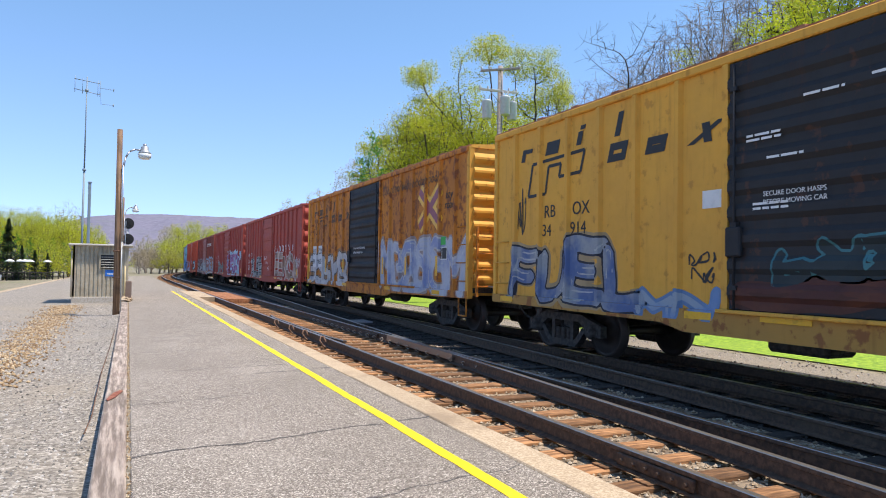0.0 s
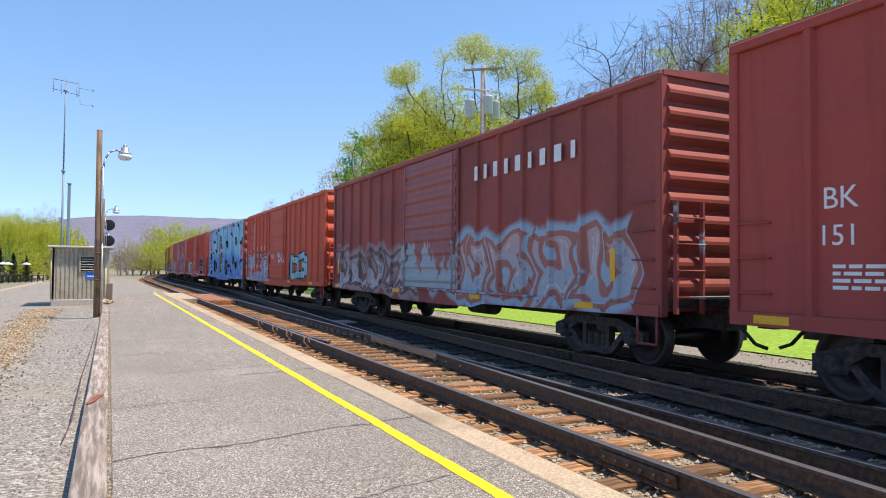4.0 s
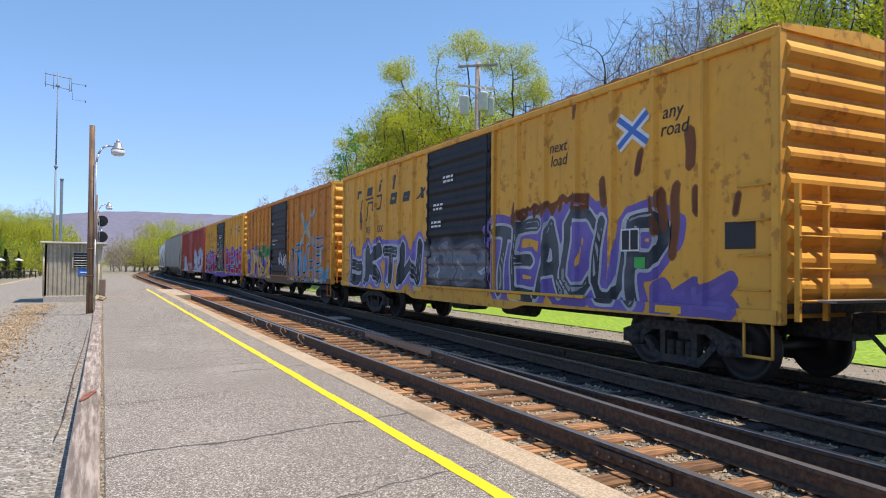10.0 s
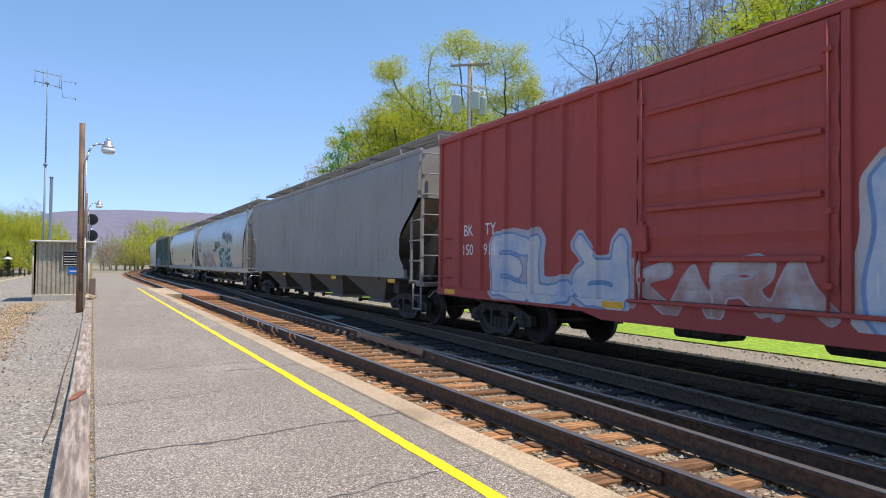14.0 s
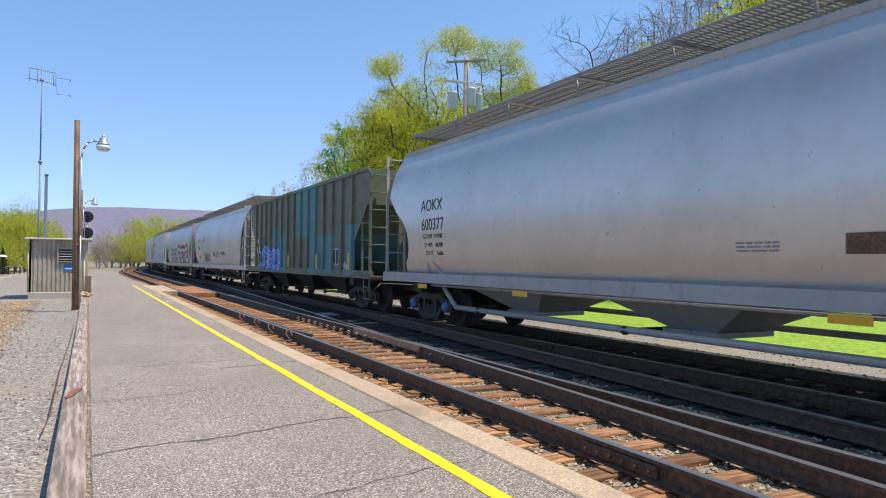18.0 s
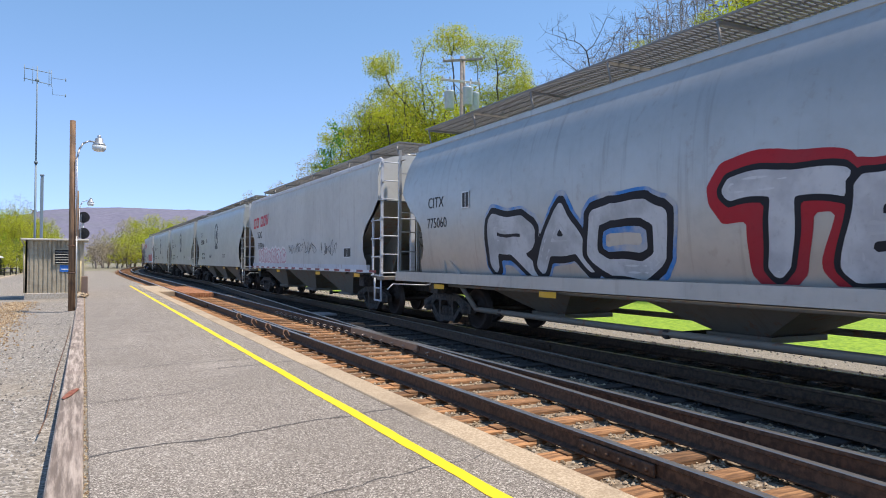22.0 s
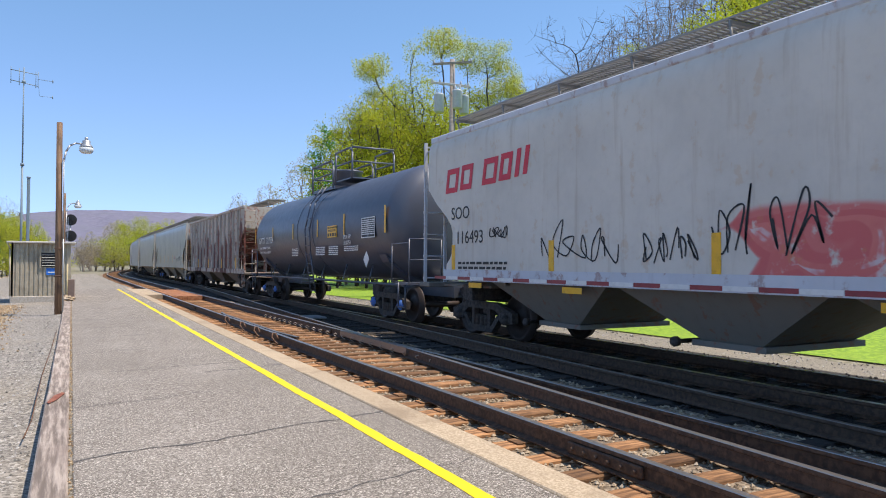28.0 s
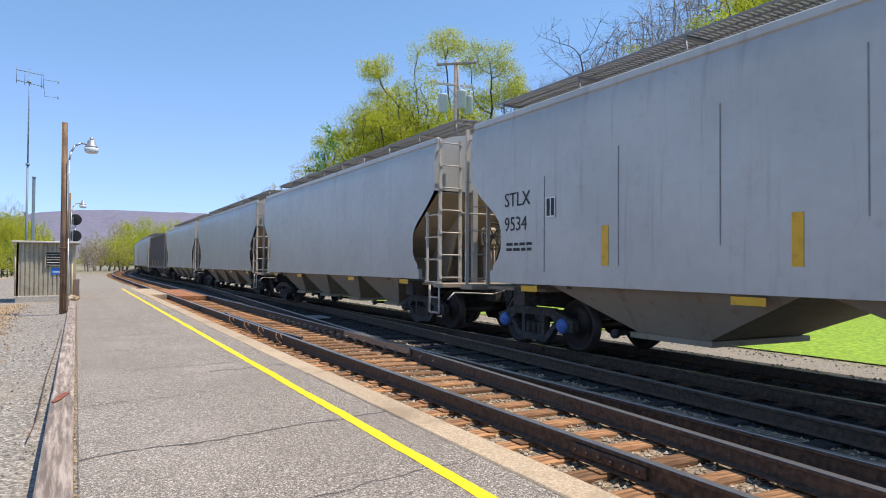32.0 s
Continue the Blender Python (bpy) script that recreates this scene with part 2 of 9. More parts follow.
TIE = speckled("tie_wood", (0.14, 0.066, 0.027), (0.42, 0.215, 0.095), 26.0, 0.9, (0.10, 0.06, 0.035), 2.2, 0.8, 0.012, vary=0.42, stretch=(0.1, 1, 1))
# Dark far-track ties; the shade under the train is part of this colour.
TIE_SHADED = speckled("tie_dark", (0.020, 0.016, 0.013), (0.062, 0.050, 0.040), 11.0, 0.9, (0.03, 0.025, 0.02), 1.2, 0.6, 0.01, vary=0.2)
RUST_IRON = speckled("rusty_iron", (0.10, 0.055, 0.035), (0.22, 0.11, 0.055), 30.0, 0.8, (0.07, 0.045, 0.035), 2.5)
RAIL_SIDE = speckled("rail_steel", (0.050, 0.027, 0.016), (0.125, 0.068, 0.038), 18.0, 0.75, (0.10, 0.06, 0.035), 1.5, 0.2, 0.003)
RAIL_TOP = plain("rail_head", (0.55, 0.50, 0.44), 0.32, 0.9, 0.1)
BALLAST = speckled("ballast_bed", (0.13, 0.095, 0.06), (0.42, 0.33, 0.23), 22.0, 0.95, (0.15, 0.11, 0.08), 0.7, 1.0, 0.03)
# Far ballast, its colour lowered to stand in for the train's shade.
SHADED_BED = speckled("dark_bed", (0.014, 0.012, 0.010), (0.052, 0.045, 0.038), 22.0, 0.95, (0.05, 0.045, 0.04), 0.7, 1.0, 0.03)
GRASS = speckled("lawn", (0.13, 0.245, 0.012), (0.30, 0.44, 0.026), 9.0, 0.9, (0.20, 0.30, 0.025), 0.35, 0.6, 0.05)
EARTH = speckled("earth", (0.16, 0.14, 0.09), (0.30, 0.27, 0.19), 6.0, 0.95, (0.13, 0.17, 0.04), 0.12, 0.5, 0.03)
POLE_WOOD = speckled("pole_wood", (0.13, 0.075, 0.042), (0.31, 0.19, 0.11), 16.0, 0.85, (0.085, 0.06, 0.045), 1.4, stretch=(1, 1, 0.05))
GREY_STEEL = plain("galvanised_steel", (0.42, 0.44, 0.45), 0.45, 0.6)
IRON = plain("black_iron", (0.022, 0.021, 0.021), 0.6, 0.2)
WHEEL_STEEL = plain("wheel_steel", (0.06, 0.045, 0.038), 0.55, 0.5)
TREAD = plain("wheel_tread", (0.45, 0.42, 0.40), 0.3, 0.9)


def letters(k, y, z, g):
    """Blocky spray-painted letter forms between y0..y1 and z0..z1: a colour and a mask."""
    y0, y1, z0, z1, n, fill, fill2, edge, halo, seed, *fat = g
    fat = 0.05 if fat else 0.0
    round_, k.at = k.at, k.n("ShaderNodeCombineXYZ", {1: y, 2: z}).outputs[0]
    warp = k.noise(0.9, 1.0, seed=seed, colour=True)
    w = k.n("ShaderNodeSeparateXYZ", {0: warp}).outputs
    u = k.op("MULTIPLY", k.op("SUBTRACT", y, y0), n / (y1 - y0))
    v = k.op("DIVIDE", k.op("SUBTRACT", z, z0), z1 - z0)
    u = k.op("ADD", u, k.op("MULTIPLY", k.op("SUBTRACT", w[0], 0.5), 0.75))
    zig = k.op("PINGPONG", k.op("ADD", u, seed), 0.37)
    v2 = k.op("ADD", k.op("ADD", v, k.op("MULTIPLY", k.op("SUBTRACT", w[1], 0.5), 0.5)), k.op("MULTIPLY", k.op("SUBTRACT", zig, 0.18), 0.45))
    u = k.op("ADD", u, k.op("MULTIPLY", k.op("SUBTRACT", k.op("PINGPONG", v2, 0.45), 0.22), 0.5))
    cell = k.op("FLOOR", u)
    r = k.n("ShaderNodeTexWhiteNoise", {"W": k.op("ADD", cell, seed)}, noise_dimensions="1D").outputs["Color"]
    rr = k.n("ShaderNodeSeparateXYZ", {0: r}).outputs
    fu = k.op("SUBTRACT", k.op("FRACT", u), 0.5)
    d = k.op("MAXIMUM", k.op("SUBTRACT", k.op("ABSOLUTE", fu), 0.43 + fat), k.op("SUBTRACT", k.op("ABSOLUTE", k.op("SUBTRACT", v2, 0.5)), k.op("ADD", 0.36 + 2 * fat, k.op("MULTIPLY", rr[0], 0.12))))
    # a counter or a slit in each letter
    hu = k.op("SUBTRACT", fu, k.op("MULTIPLY", k.op("SUBTRACT", rr[1], 0.5), 0.3))
    hv = k.op("MULTIPLY", k.op("SUBTRACT", v2, k.op("ADD", 0.25, k.op("MULTIPLY", rr[2], 0.5))), 0.55)
    hole = k.op("SUBTRACT", 0.13, k.op("SQRT", k.op("ADD", k.op("MULTIPLY", hu, hu), k.op("MULTIPLY", hv, hv))))
    d = k.op("MAXIMUM", d, hole)
    # a straight slit from the foot or the head
    leg = k.op("SUBTRACT", fu, k.op("MULTIPLY", k.op("SUBTRACT", rr[0], 0.5), 0.5))
    leg = k.op("ADD", leg, k.op("MULTIPLY", k.op("SUBTRACT", v2, 0.5), k.op("SUBTRACT", rr[1], 0.5)))
    far_ = k.op("MULTIPLY", k.op("SUBTRACT", v2, 0.5), k.op("SUBTRACT", k.op("MULTIPLY", k.op("GREATER_THAN", rr[2], 0.5), 2.0), 1.0))
    slit = k.op("MINIMUM", k.op("SUBTRACT", 0.06, k.op("ABSOLUTE", leg)), k.op("SUBTRACT", far_, 0.06))
    d = k.op("MAXIMUM", d, slit)
    inside = k.op("MULTIPLY", k.step(u, -0.02, 0.02), k.step(u, n + 0.02, n - 0.02))
    # outlines run on round each form
    line_ = k.step(k.op("ABSOLUTE", k.op("SUBTRACT", d, 0.0)), 0.055, 0.035)
    spray = k.noise(2.2, 3.0, seed=seed + 5)
    col = k.mix(k.step(k.op("ADD", v, k.op("MULTIPLY", k.op("SUBTRACT", spray, 0.5), 2.2)), 0.3, 0.75), fill, fill2)
    shine = k.step(k.op("ABSOLUTE", k.op("ADD", d, 0.12)), 0.03, 0.012)
    col = k.mix(k.op("MULTIPLY", shine, k.op("MULTIPLY", k.step(spray, 0.45, 0.6), 0.7)), col, (0.62, 0.63, 0.66))
    col = k.mix(k.step(d, -0.005, 0.01), col, halo)
    col = k.mix(line_, col, edge)
    cloud = k.op("MULTIPLY", k.step(d, 0.24, 0.10), k.op("MULTIPLY", k.step(v, -0.25, -0.12), k.step(v, 1.3, 1.1)))
    k.at = round_
    return col, k.op("MULTIPLY", cloud, inside)


def mural(k, y, z, col, forms):
    """Sprayed forms laid over one another: rounds (y, z, half-width, half-height) and wedges (corner by corner)."""
    wob = k.n("ShaderNodeSeparateXYZ", {0: k.n("ShaderNodeTexNoise", {"Vector": k.n("ShaderNodeCombineXYZ", {1: y, 2: z}).outputs[0], "Scale": 0.8, "Detail": 1.0}).outputs["Color"]}).outputs
    y = k.op("ADD", y, k.op("MULTIPLY", k.op("SUBTRACT", wob[0], 0.5), 0.3))
    z = k.op("ADD", z, k.op("MULTIPLY", k.op("SUBTRACT", wob[1], 0.5), 0.3))
    for kind, shape, fill, rim in forms:
        if kind == "round":
            a, b, c, d = shape
            p, q = k.op("DIVIDE", k.op("SUBTRACT", y, a), c), k.op("DIVIDE", k.op("SUBTRACT", z, b), d)
            dist = k.op("MULTIPLY", k.op("SUBTRACT", k.op("SQRT", k.op("ADD", k.op("MULTIPLY", p, p), k.op("MULTIPLY", q, q))), 1.0), min(c, d))
        else:
            if sum(a * d - b * c for (a, b), (c, d) in zip(shape, shape[1:] + shape[:1])) < 0:
                shape = shape[::-1]
            dist = None
            for (a, b), (c, d) in zip(shape, shape[1:] + shape[:1]):
                n = Vector((d - b, a - c)).normalized()
                e = k.op("SUBTRACT", k.op("ADD", k.op("MULTIPLY", y, n.x), k.op("MULTIPLY", z, n.y)), a * n.x + b * n.y)
                dist = e if dist is None else k.op("MAXIMUM", dist, e)
        if fill is not None:
            col = k.mix(k.step(dist, 0.012, -0.012), col, fill)
        if rim is not None:
            col = k.mix(k.step(k.op("ABSOLUTE", dist), 0.062, 0.045), col, rim)
    return col


def car_paint(name, base, seed, rust=0.35, rust_col=(0.16, 0.055, 0.022), fade=None, graffiti=(), rough=0.62, streak=0.5, sheet=None, forms=(), wash=None, metal=0.0, spec=0.22):
    """Weathered paint of one car: fading, rust blooms, runs from the eaves, and what was sprayed on its sides."""
    k = Nodes(name)
    xyz = k.n("ShaderNodeSeparateXYZ", {0: k.at}).outputs
    broad = k.noise(0.55, 5.0, seed=seed)
    fine = k.noise(6.0, 6.0, seed=seed + 1)
    col = k.mix(k.op("MULTIPLY", k.step(broad, 0.35, 0.7), 0.55), base, fade or tuple(min(1, c * 0.72 + 0.02) for c in base))
    col = k.mix(k.op("MULTIPLY", k.step(fine, 0.4, 0.75), 0.15), col, tuple(c * 0.6 for c in base))
    runs = k.noise(1.0, 5.0, (1, 5.5, 0.35), 0.65, seed + 2)
    col = k.mix(k.op("MULTIPLY", k.step(runs, 0.54, 0.74), streak), col, tuple(c * 0.5 + r * 0.35 for c, r in zip(base, rust_col)))
    if sheet:  # upper or lower half of another colour, with a ragged border
        z0, other = sheet
        col = k.mix(k.step(k.op("ADD", xyz[2], k.op("MULTIPLY", k.op("SUBTRACT", k.noise(1.2, 5.0, (1, 2.2, 0.3), seed=seed), 0.5), 3.2)), z0 - 0.15, z0 + 0.15), other, col)
    if wash:  # an old coat worn through in upright tongues
        torn = k.op("ADD", k.noise(0.7, 7.0, (1, 2.0, 0.8), 0.66, seed + 6), k.op("MULTIPLY", k.op("SUBTRACT", k.noise(0.5, 2.0, seed=seed + 7), 0.5), 0.4))
        torn = k.op("ADD", torn, k.op("SUBTRACT", 0.07, k.op("MULTIPLY", k.op("ABSOLUTE", k.op("SUBTRACT", xyz[2], 2.2)), 0.11)))
        col = k.mix(k.step(torn, 0.455, 0.52), col, k.mix(fine, wash, tuple(c * 1.6 for c in wash)))
    if forms:
        light = k.step(k.op("ADD", xyz[2], k.op("MULTIPLY", k.op("SUBTRACT", broad, 0.5), 1.6)), 2.0, 2.7)
        blue = k.mix(light, (0.125, 0.30, 0.60), (0.26, 0.56, 0.70))
        blue = k.mix(k.op("MULTIPLY", k.step(fine, 0.42, 0.7), 0.35), blue, (0.30, 0.50, 0.66))
        col = mural(k, xyz[1], xyz[2], col, [(a, b, blue if c == "blue" else c, d) for a, b, c, d in forms])
        grimy = k.step(k.noise(2.2, 7.0, (1, 3.0, 0.6), 0.7, seed + 12), 0.58, 0.72)
        col = k.mix(k.op("MULTIPLY", grimy, 0.4), col, (0.15, 0.12, 0.11))
    for g in graffiti:
        gc, gm = letters(k, xyz[1], xyz[2], g)
        worn = k.step(k.noise(3.0, 6.0, seed=seed + 9), 0.30, 0.42)
        col = k.mix(k.op("MULTIPLY", gm, k.op("MULTIPLY", worn, 0.95)), col, gc)
    bloom = k.op("MULTIPLY", k.step(k.op("ADD", k.op("MULTIPLY", fine, 0.6), k.op("MULTIPLY", k.noise(2.4, 5.0, (1, 1.7, 0.6), seed=seed + 4), 0.5)), 0.645 - 0.16 * rust, 0.71 - 0.14 * rust), min(1.0, rust * 1.6))
    col = k.mix(bloom, col, k.mix(fine, rust_col, tuple(c * 2.0 for c in rust_col)))
    k.bump(k.op("ADD", k.noise(2.0, 3.0, seed=seed), k.op("MULTIPLY", bloom, 0.3)), 0.11, 0.03)
    return k.out(col, k.op("ADD", rough - 0.1, k.op("MULTIPLY", fine, 0.25)), k.op("MULTIPLY", k.op("SUBTRACT", 1.0, bloom), metal), Specular_IOR_Level=spec)


def spray_paint(a, b, top=None):
    """Sprayed paint: two tones that cloud into each other, thin and dusty here and there."""
    k = Nodes("spray_paint")
    z = k.n("ShaderNodeSeparateXYZ", {0: k.at}).outputs[2]
    cloud, fine = k.noise(1.3, 4.0, seed=a[0] * 9), k.noise(14.0, 5.0)
    rise = k.op("ADD", k.op("MULTIPLY", k.op("SUBTRACT", z, 1.7), 0.5 if top else 0.0), cloud)
    col = k.mix(k.step(rise, 0.36, 0.62), a, b)
    col = k.mix(k.op("MULTIPLY", k.step(fine, 0.52, 0.8), 0.35), col, tuple(c * 0.55 for c in a))
    return k.out(col, 0.6, Specular_IOR_Level=0.25)


# Letter skeletons on a grid four wide and six high: corners as column and row, strokes parted by bars.
GLYPHS = {"A": "00 26 40|12 32", "B": "00 06 36 45 34 03|34 42 41 30 00", "C": "45 36 16 05 01 10 30 41", "D": "00 06 26 45 41 20 00",
          "E": "46 06 00 40|03 33", "F": "46 06 00|03 33", "G": "45 36 16 05 01 10 30 41 43 23", "H": "00 06|03 43|46 40", "I": "20 26",
          "K": "00 06|46 03 40", "L": "06 00 40", "M": "00 06 23 46 40", "N": "00 06 40 46", "O": "10 01 05 16 36 45 41 30 10",
          "P": "00 06 36 45 44 33 03", "R": "00 06 36 45 44 33 03|23 40", "S": "45 36 16 05 14 32 41 30 10 01", "T": "06 46|26 20",
          "U": "06 01 10 30 41 46", "X": "00 46|06 40", "Y": "06 23 46|23 20", "1": "14 26 20", "5": "46 06 04 34 42 30 00"}
FACES, ROUND = {}, set()


def letter_field(text, y0, y1, z0, z1, fat, rim, seed, Y, Z):
    """How far each place lies outside the strokes of sprayed letters; "?" is a letter too wild to be read."""
    r = random.Random(seed)
    y_, z_ = Y + 0.045 * np.sin(3.1 * Z + seed) + 0.02 * np.sin(7 * Z + 3 * Y), Z + 0.05 * np.sin(2.3 * Y + seed * 2) + 0.02 * np.sin(6.5 * Y + 2 * Z)
    edge, fill, n = np.full(Y.shape, 9.0), np.full(Y.shape, 9.0), len(text)
    wide = (y1 - y0) / n
    fat = min(fat, 0.115 * wide, 0.125 * (z1 - z0))
    for i, ch in enumerate(text):
        flip = ch == "?"
        strokes = GLYPHS[r.choice("AEKMNRSBGPF") if flip else ch]
        mirror, over = flip and r.random() < 0.7, flip and r.random() < 0.5
        best = np.full(Y.shape, 9.0)
        tilt, grow, drop = r.uniform(-0.16, 0.16), r.uniform(0.86, 1.06), r.uniform(-0.05, 0.05)
        for stroke in strokes.split("|"):
            pts = []
            for c in stroke.split():
                u, v = int(c[0]) / 4, int(c[1]) / 6
                u, v = 1 - u if mirror else u, 1 - v if over else v
                a = (wide * 1.04 - 1.7 * fat) * (0.5 - u) * grow + tilt * (v - 0.5) * (z1 - z0)
                pts.append((y1 - wide * (i + 0.5) + a, z0 + fat + (z1 - z0 - 2 * fat) * (v * grow + drop)))
            k = r.uniform(0.85, 1.2)
            for (a, b), (c, d) in zip(pts, pts[1:]):
                e, f = c - a, d - b
                t = np.clip(((y_ - a) * e + (z_ - b) * f) / max(e * e + f * f, 1e-6), 0, 1)
                p, q = np.abs(y_ - a - t * e), np.abs(z_ - b - t * f)
                best = np.minimum(best, np.maximum(0.74 * (p + q), 0.94 * np.hypot(p, q)) - fat * k)
        fill = np.minimum(np.maximum(fill, rim - best), best)
        edge = np.minimum(edge, best)
    return edge, fill, fat


def contour(ys, zs, field, on, off):
    """The part of a surface where the field is below zero, its border cut along the cells."""
    s, ids = Shape(), {}
    low = field < 0

    def corner(i, j):
        if (i, j) not in ids:
            ids[i, j] = len(s.v)
            s.v.append((on(ys[i], zs[j]) - off, ys[i], zs[j]))
        return ids[i, j]
    count = low[:-1, :-1].astype(int) + low[1:, :-1] + low[:-1, 1:] + low[1:, 1:]
    for i, j in zip(*np.nonzero(count)):
        ring = ((i, j), (i + 1, j), (i + 1, j + 1), (i, j + 1))
        if count[i, j] == 4:
            s.f.append(tuple(corner(*c) for c in ring))
            continue
        face = []
        for p, q in zip(ring, ring[1:] + ring[:1]):
            if low[p]:
                face.append(corner(*p))
            if low[p] != low[q]:
                t = field[p] / (field[p] - field[q])
                y, z = ys[p[0]] + (ys[q[0]] - ys[p[0]]) * t, zs[p[1]] + (zs[q[1]] - zs[p[1]]) * t
                face.append(len(s.v))
                s.v.append((on(y, z) - off, y, z))
        if len(face) > 2:
            s.f.append(tuple(face))
    s.smooth = [False] * len(s.f)
    return s


def piece(car, text, y0, y1, z0, z1, fill, edge, halo=None, fat=0.15, rim=0.05, cloud=0.14, seed=1, cell=0.05, top=None):
    """Sprayed letters on a car's near side: a cloud of paint, their outline and their filling, over posts and ribs."""
    on, cuts_y, cuts_z, (lo, hi, end) = FACES[car.name]
    m = 0.1 + rim + (cloud if halo else 0)
    a, b, c, d = max(y0 - m, -end), min(y1 + m, end), max(z0 - m, lo), min(z1 + m, hi)
    grid = lambda p, q, cuts: np.unique(np.round([p, *np.arange(p, q, cell), *(x for x in cuts if p < x < q), q], 3))
    ys, zs = grid(a, b, cuts_y), grid(c, d, cuts_z)
    Y, Z = np.meshgrid(ys, zs, indexing="ij")
    f, inner, fat = letter_field(text, y0, y1, z0, z1, fat, rim, seed, Y, Z)
    coats = [("graffiti_outline", f - rim, edge, 0.004), ("graffiti_filling", inner, fill, 0.0055)]
    if fat > 0.09 and isinstance(fill[0], tuple):
        lit = tuple(min(0.75, 0.55 * x + 0.30) for x in fill[1])
        coats.append(("graffiti_shine", np.maximum(np.abs(inner + 0.55 * fat) - 0.016, 0.25 - np.sin(2.6 * Y + 4 * Z + seed)), lit, 0.0065))
    if halo:
        coats.insert(0, ("graffiti_cloud", f - rim - cloud * (0.8 + 0.5 * np.sin(2.1 * Y + seed) * np.sin(1.7 * Z + 2 * seed)), halo, 0.0025))
    for name, field, tone_, off in coats:
        mat = spray_paint(*tone_, top) if isinstance(tone_[0], tuple) else spray_paint(tone_, tuple(x * 0.8 for x in tone_))
        shape = contour(ys, zs, field, on, off)
        if shape.f:
            tagged(part(name, shape, mat, car), kind="stuff" if name == "graffiti_shine" else "")


def box_face(H, h, door, n, deep):
    """Where a boxcar's near side lies: sheets, posts, ribbed door and sill."""
    posts = [sy * (1.55 + i * 0.9) for sy in (-1, 1) for i in range(1, 7)]
    dz = (h - 1.35) / n

    def on(y, z):
        x = -1.50
        if abs(y) < door / 2 - 0.02 and z > 1.06:
            w = abs(((z - 1.12) / dz) % 1 - 0.5)
            x = -1.545 - deep * min(1.0, max(0.0, (0.34 - w) / 0.20))
        elif abs(abs(y) - door / 2 - 0.05) < 0.05:
            x = -1.56
        else:
            w = min(abs(y - p) for p in posts)
            x = -1.50 - 0.065 * min(1.0, max(0.0, (0.075 - w) / 0.034))
        return min(x, -1.565) if z < 1.02 else x
    cuts = [p + q for p in posts for q in (-0.075, -0.041, 0.041, 0.075)] + [s * (door / 2 + q) for s in (-1, 1) for q in (-0.021, -0.019, 0.0, 0.1, 0.101)]
    rows = [1.019, 1.021, 1.061] + [1.12 + dz * (i + q) for i in range(n) for q in (0.16, 0.36, 0.64, 0.84)]
    return on, cuts, rows, (0.865, h - 0.12, H)


def belly(z):
    """Half the width of a round-sided hopper at a height."""
    u = (z - 2.6) / 1.7
    return 1.575 - (0.50 * u ** 3 if u > 0 else 0.26 * u * u)


STRIPE = plain("reflective_yellow", (0.80, 0.42, 0.01), 0.4, 0.0, 0.2)
RED_STRIPE = plain("reflective_red", (0.28, 0.03, 0.04), 0.4, 0.0, 0.2)
WHITE = plain("white_paint", (0.72, 0.72, 0.70), 0.6, 0.0, 0.1)
BLACK = plain("black_paint", (0.014, 0.014, 0.015), 0.55, 0.0, 0.1)
CREAM = plain("cream_board", (0.55, 0.45, 0.25), 0.8)
GREEN_TAG = plain("green_tag", (0.03, 0.42, 0.06), 0.5)
DOOR_BLACK = car_paint("black_door_paint", (0.022, 0.023, 0.026), 4.0, 0.12, streak=0.3, fade=(0.045, 0.045, 0.05))
DULL_STEEL = speckled("grimy_truck", (0.022, 0.019, 0.017), (0.070, 0.060, 0.052), 14.0, 0.8, (0.075, 0.05, 0.035), 2.0)
GRATE = plain("walkway_steel", (0.27, 0.26, 0.245), 0.55, 0.4)
HUB_BLUE = plain("hub_cap_blue", (0.06, 0.16, 0.45), 0.5)
ROOF_GREY = speckled("galvanised_roof", (0.34, 0.34, 0.34), (0.5, 0.5, 0.49), 5.0, 0.5, (0.3, 0.16, 0.09), 0.8, 0.1, 0.004)


def words(text, size, mat, parent, y, z, x=-1.507, lean=0.0, label="", name="lettering"):
    """Lettering on a car's near side; y is its first letter's edge (it reads towards -y)."""
    cu = bpy.data.curves.new("lettering", "FONT")
    cu.body, cu.size, cu.shear, cu.extrude, cu.resolution_u = text, size, lean, 0.0015, 3
    tmp = bpy.data.objects.new("tmp", cu)
    me = bpy.data.meshes.new_from_object(tmp)
    bpy.data.objects.remove(tmp)
    me.materials.clear()
    for p in me.polygons:
        p.material_index = 0
    me.transform(Matrix(((0, 0, -1, x), (-1, 0, 0, y), (0, 1, 0, z), (0, 0, 0, 1))))
    if parent.name in ROUND:
        for v in me.vertices:
            v.co.x = v.co.x - x - belly(v.co.z) - 0.004
    return part(name, me, mat, parent, label)


def bars(parent, mat, y, z, rows, w, h, x=-1.507, name="data_lettering", label="lines of small stencilled data, too small to read"):
    """Unreadable data lines as plain bars of uneven length."""
    s, rnd = Shape(), random.Random(int(y * 50 + z * 300) + rows)
    for i in range(rows):
        a = y
        while a > y - w:
            b = a - rnd.uniform(0.08, 0.22)
            s.box(x - 0.0015, x, max(b, y - w), a, z - i * h * 1.9, z - i * h * 1.9 + h)
            a = b - h * 0.9
    if parent.name in ROUND:
        s.v = [(p - x - belly(r) - 0.004, q, r) for p, q, r in s.v]
    return part(name, s, mat, parent, label)


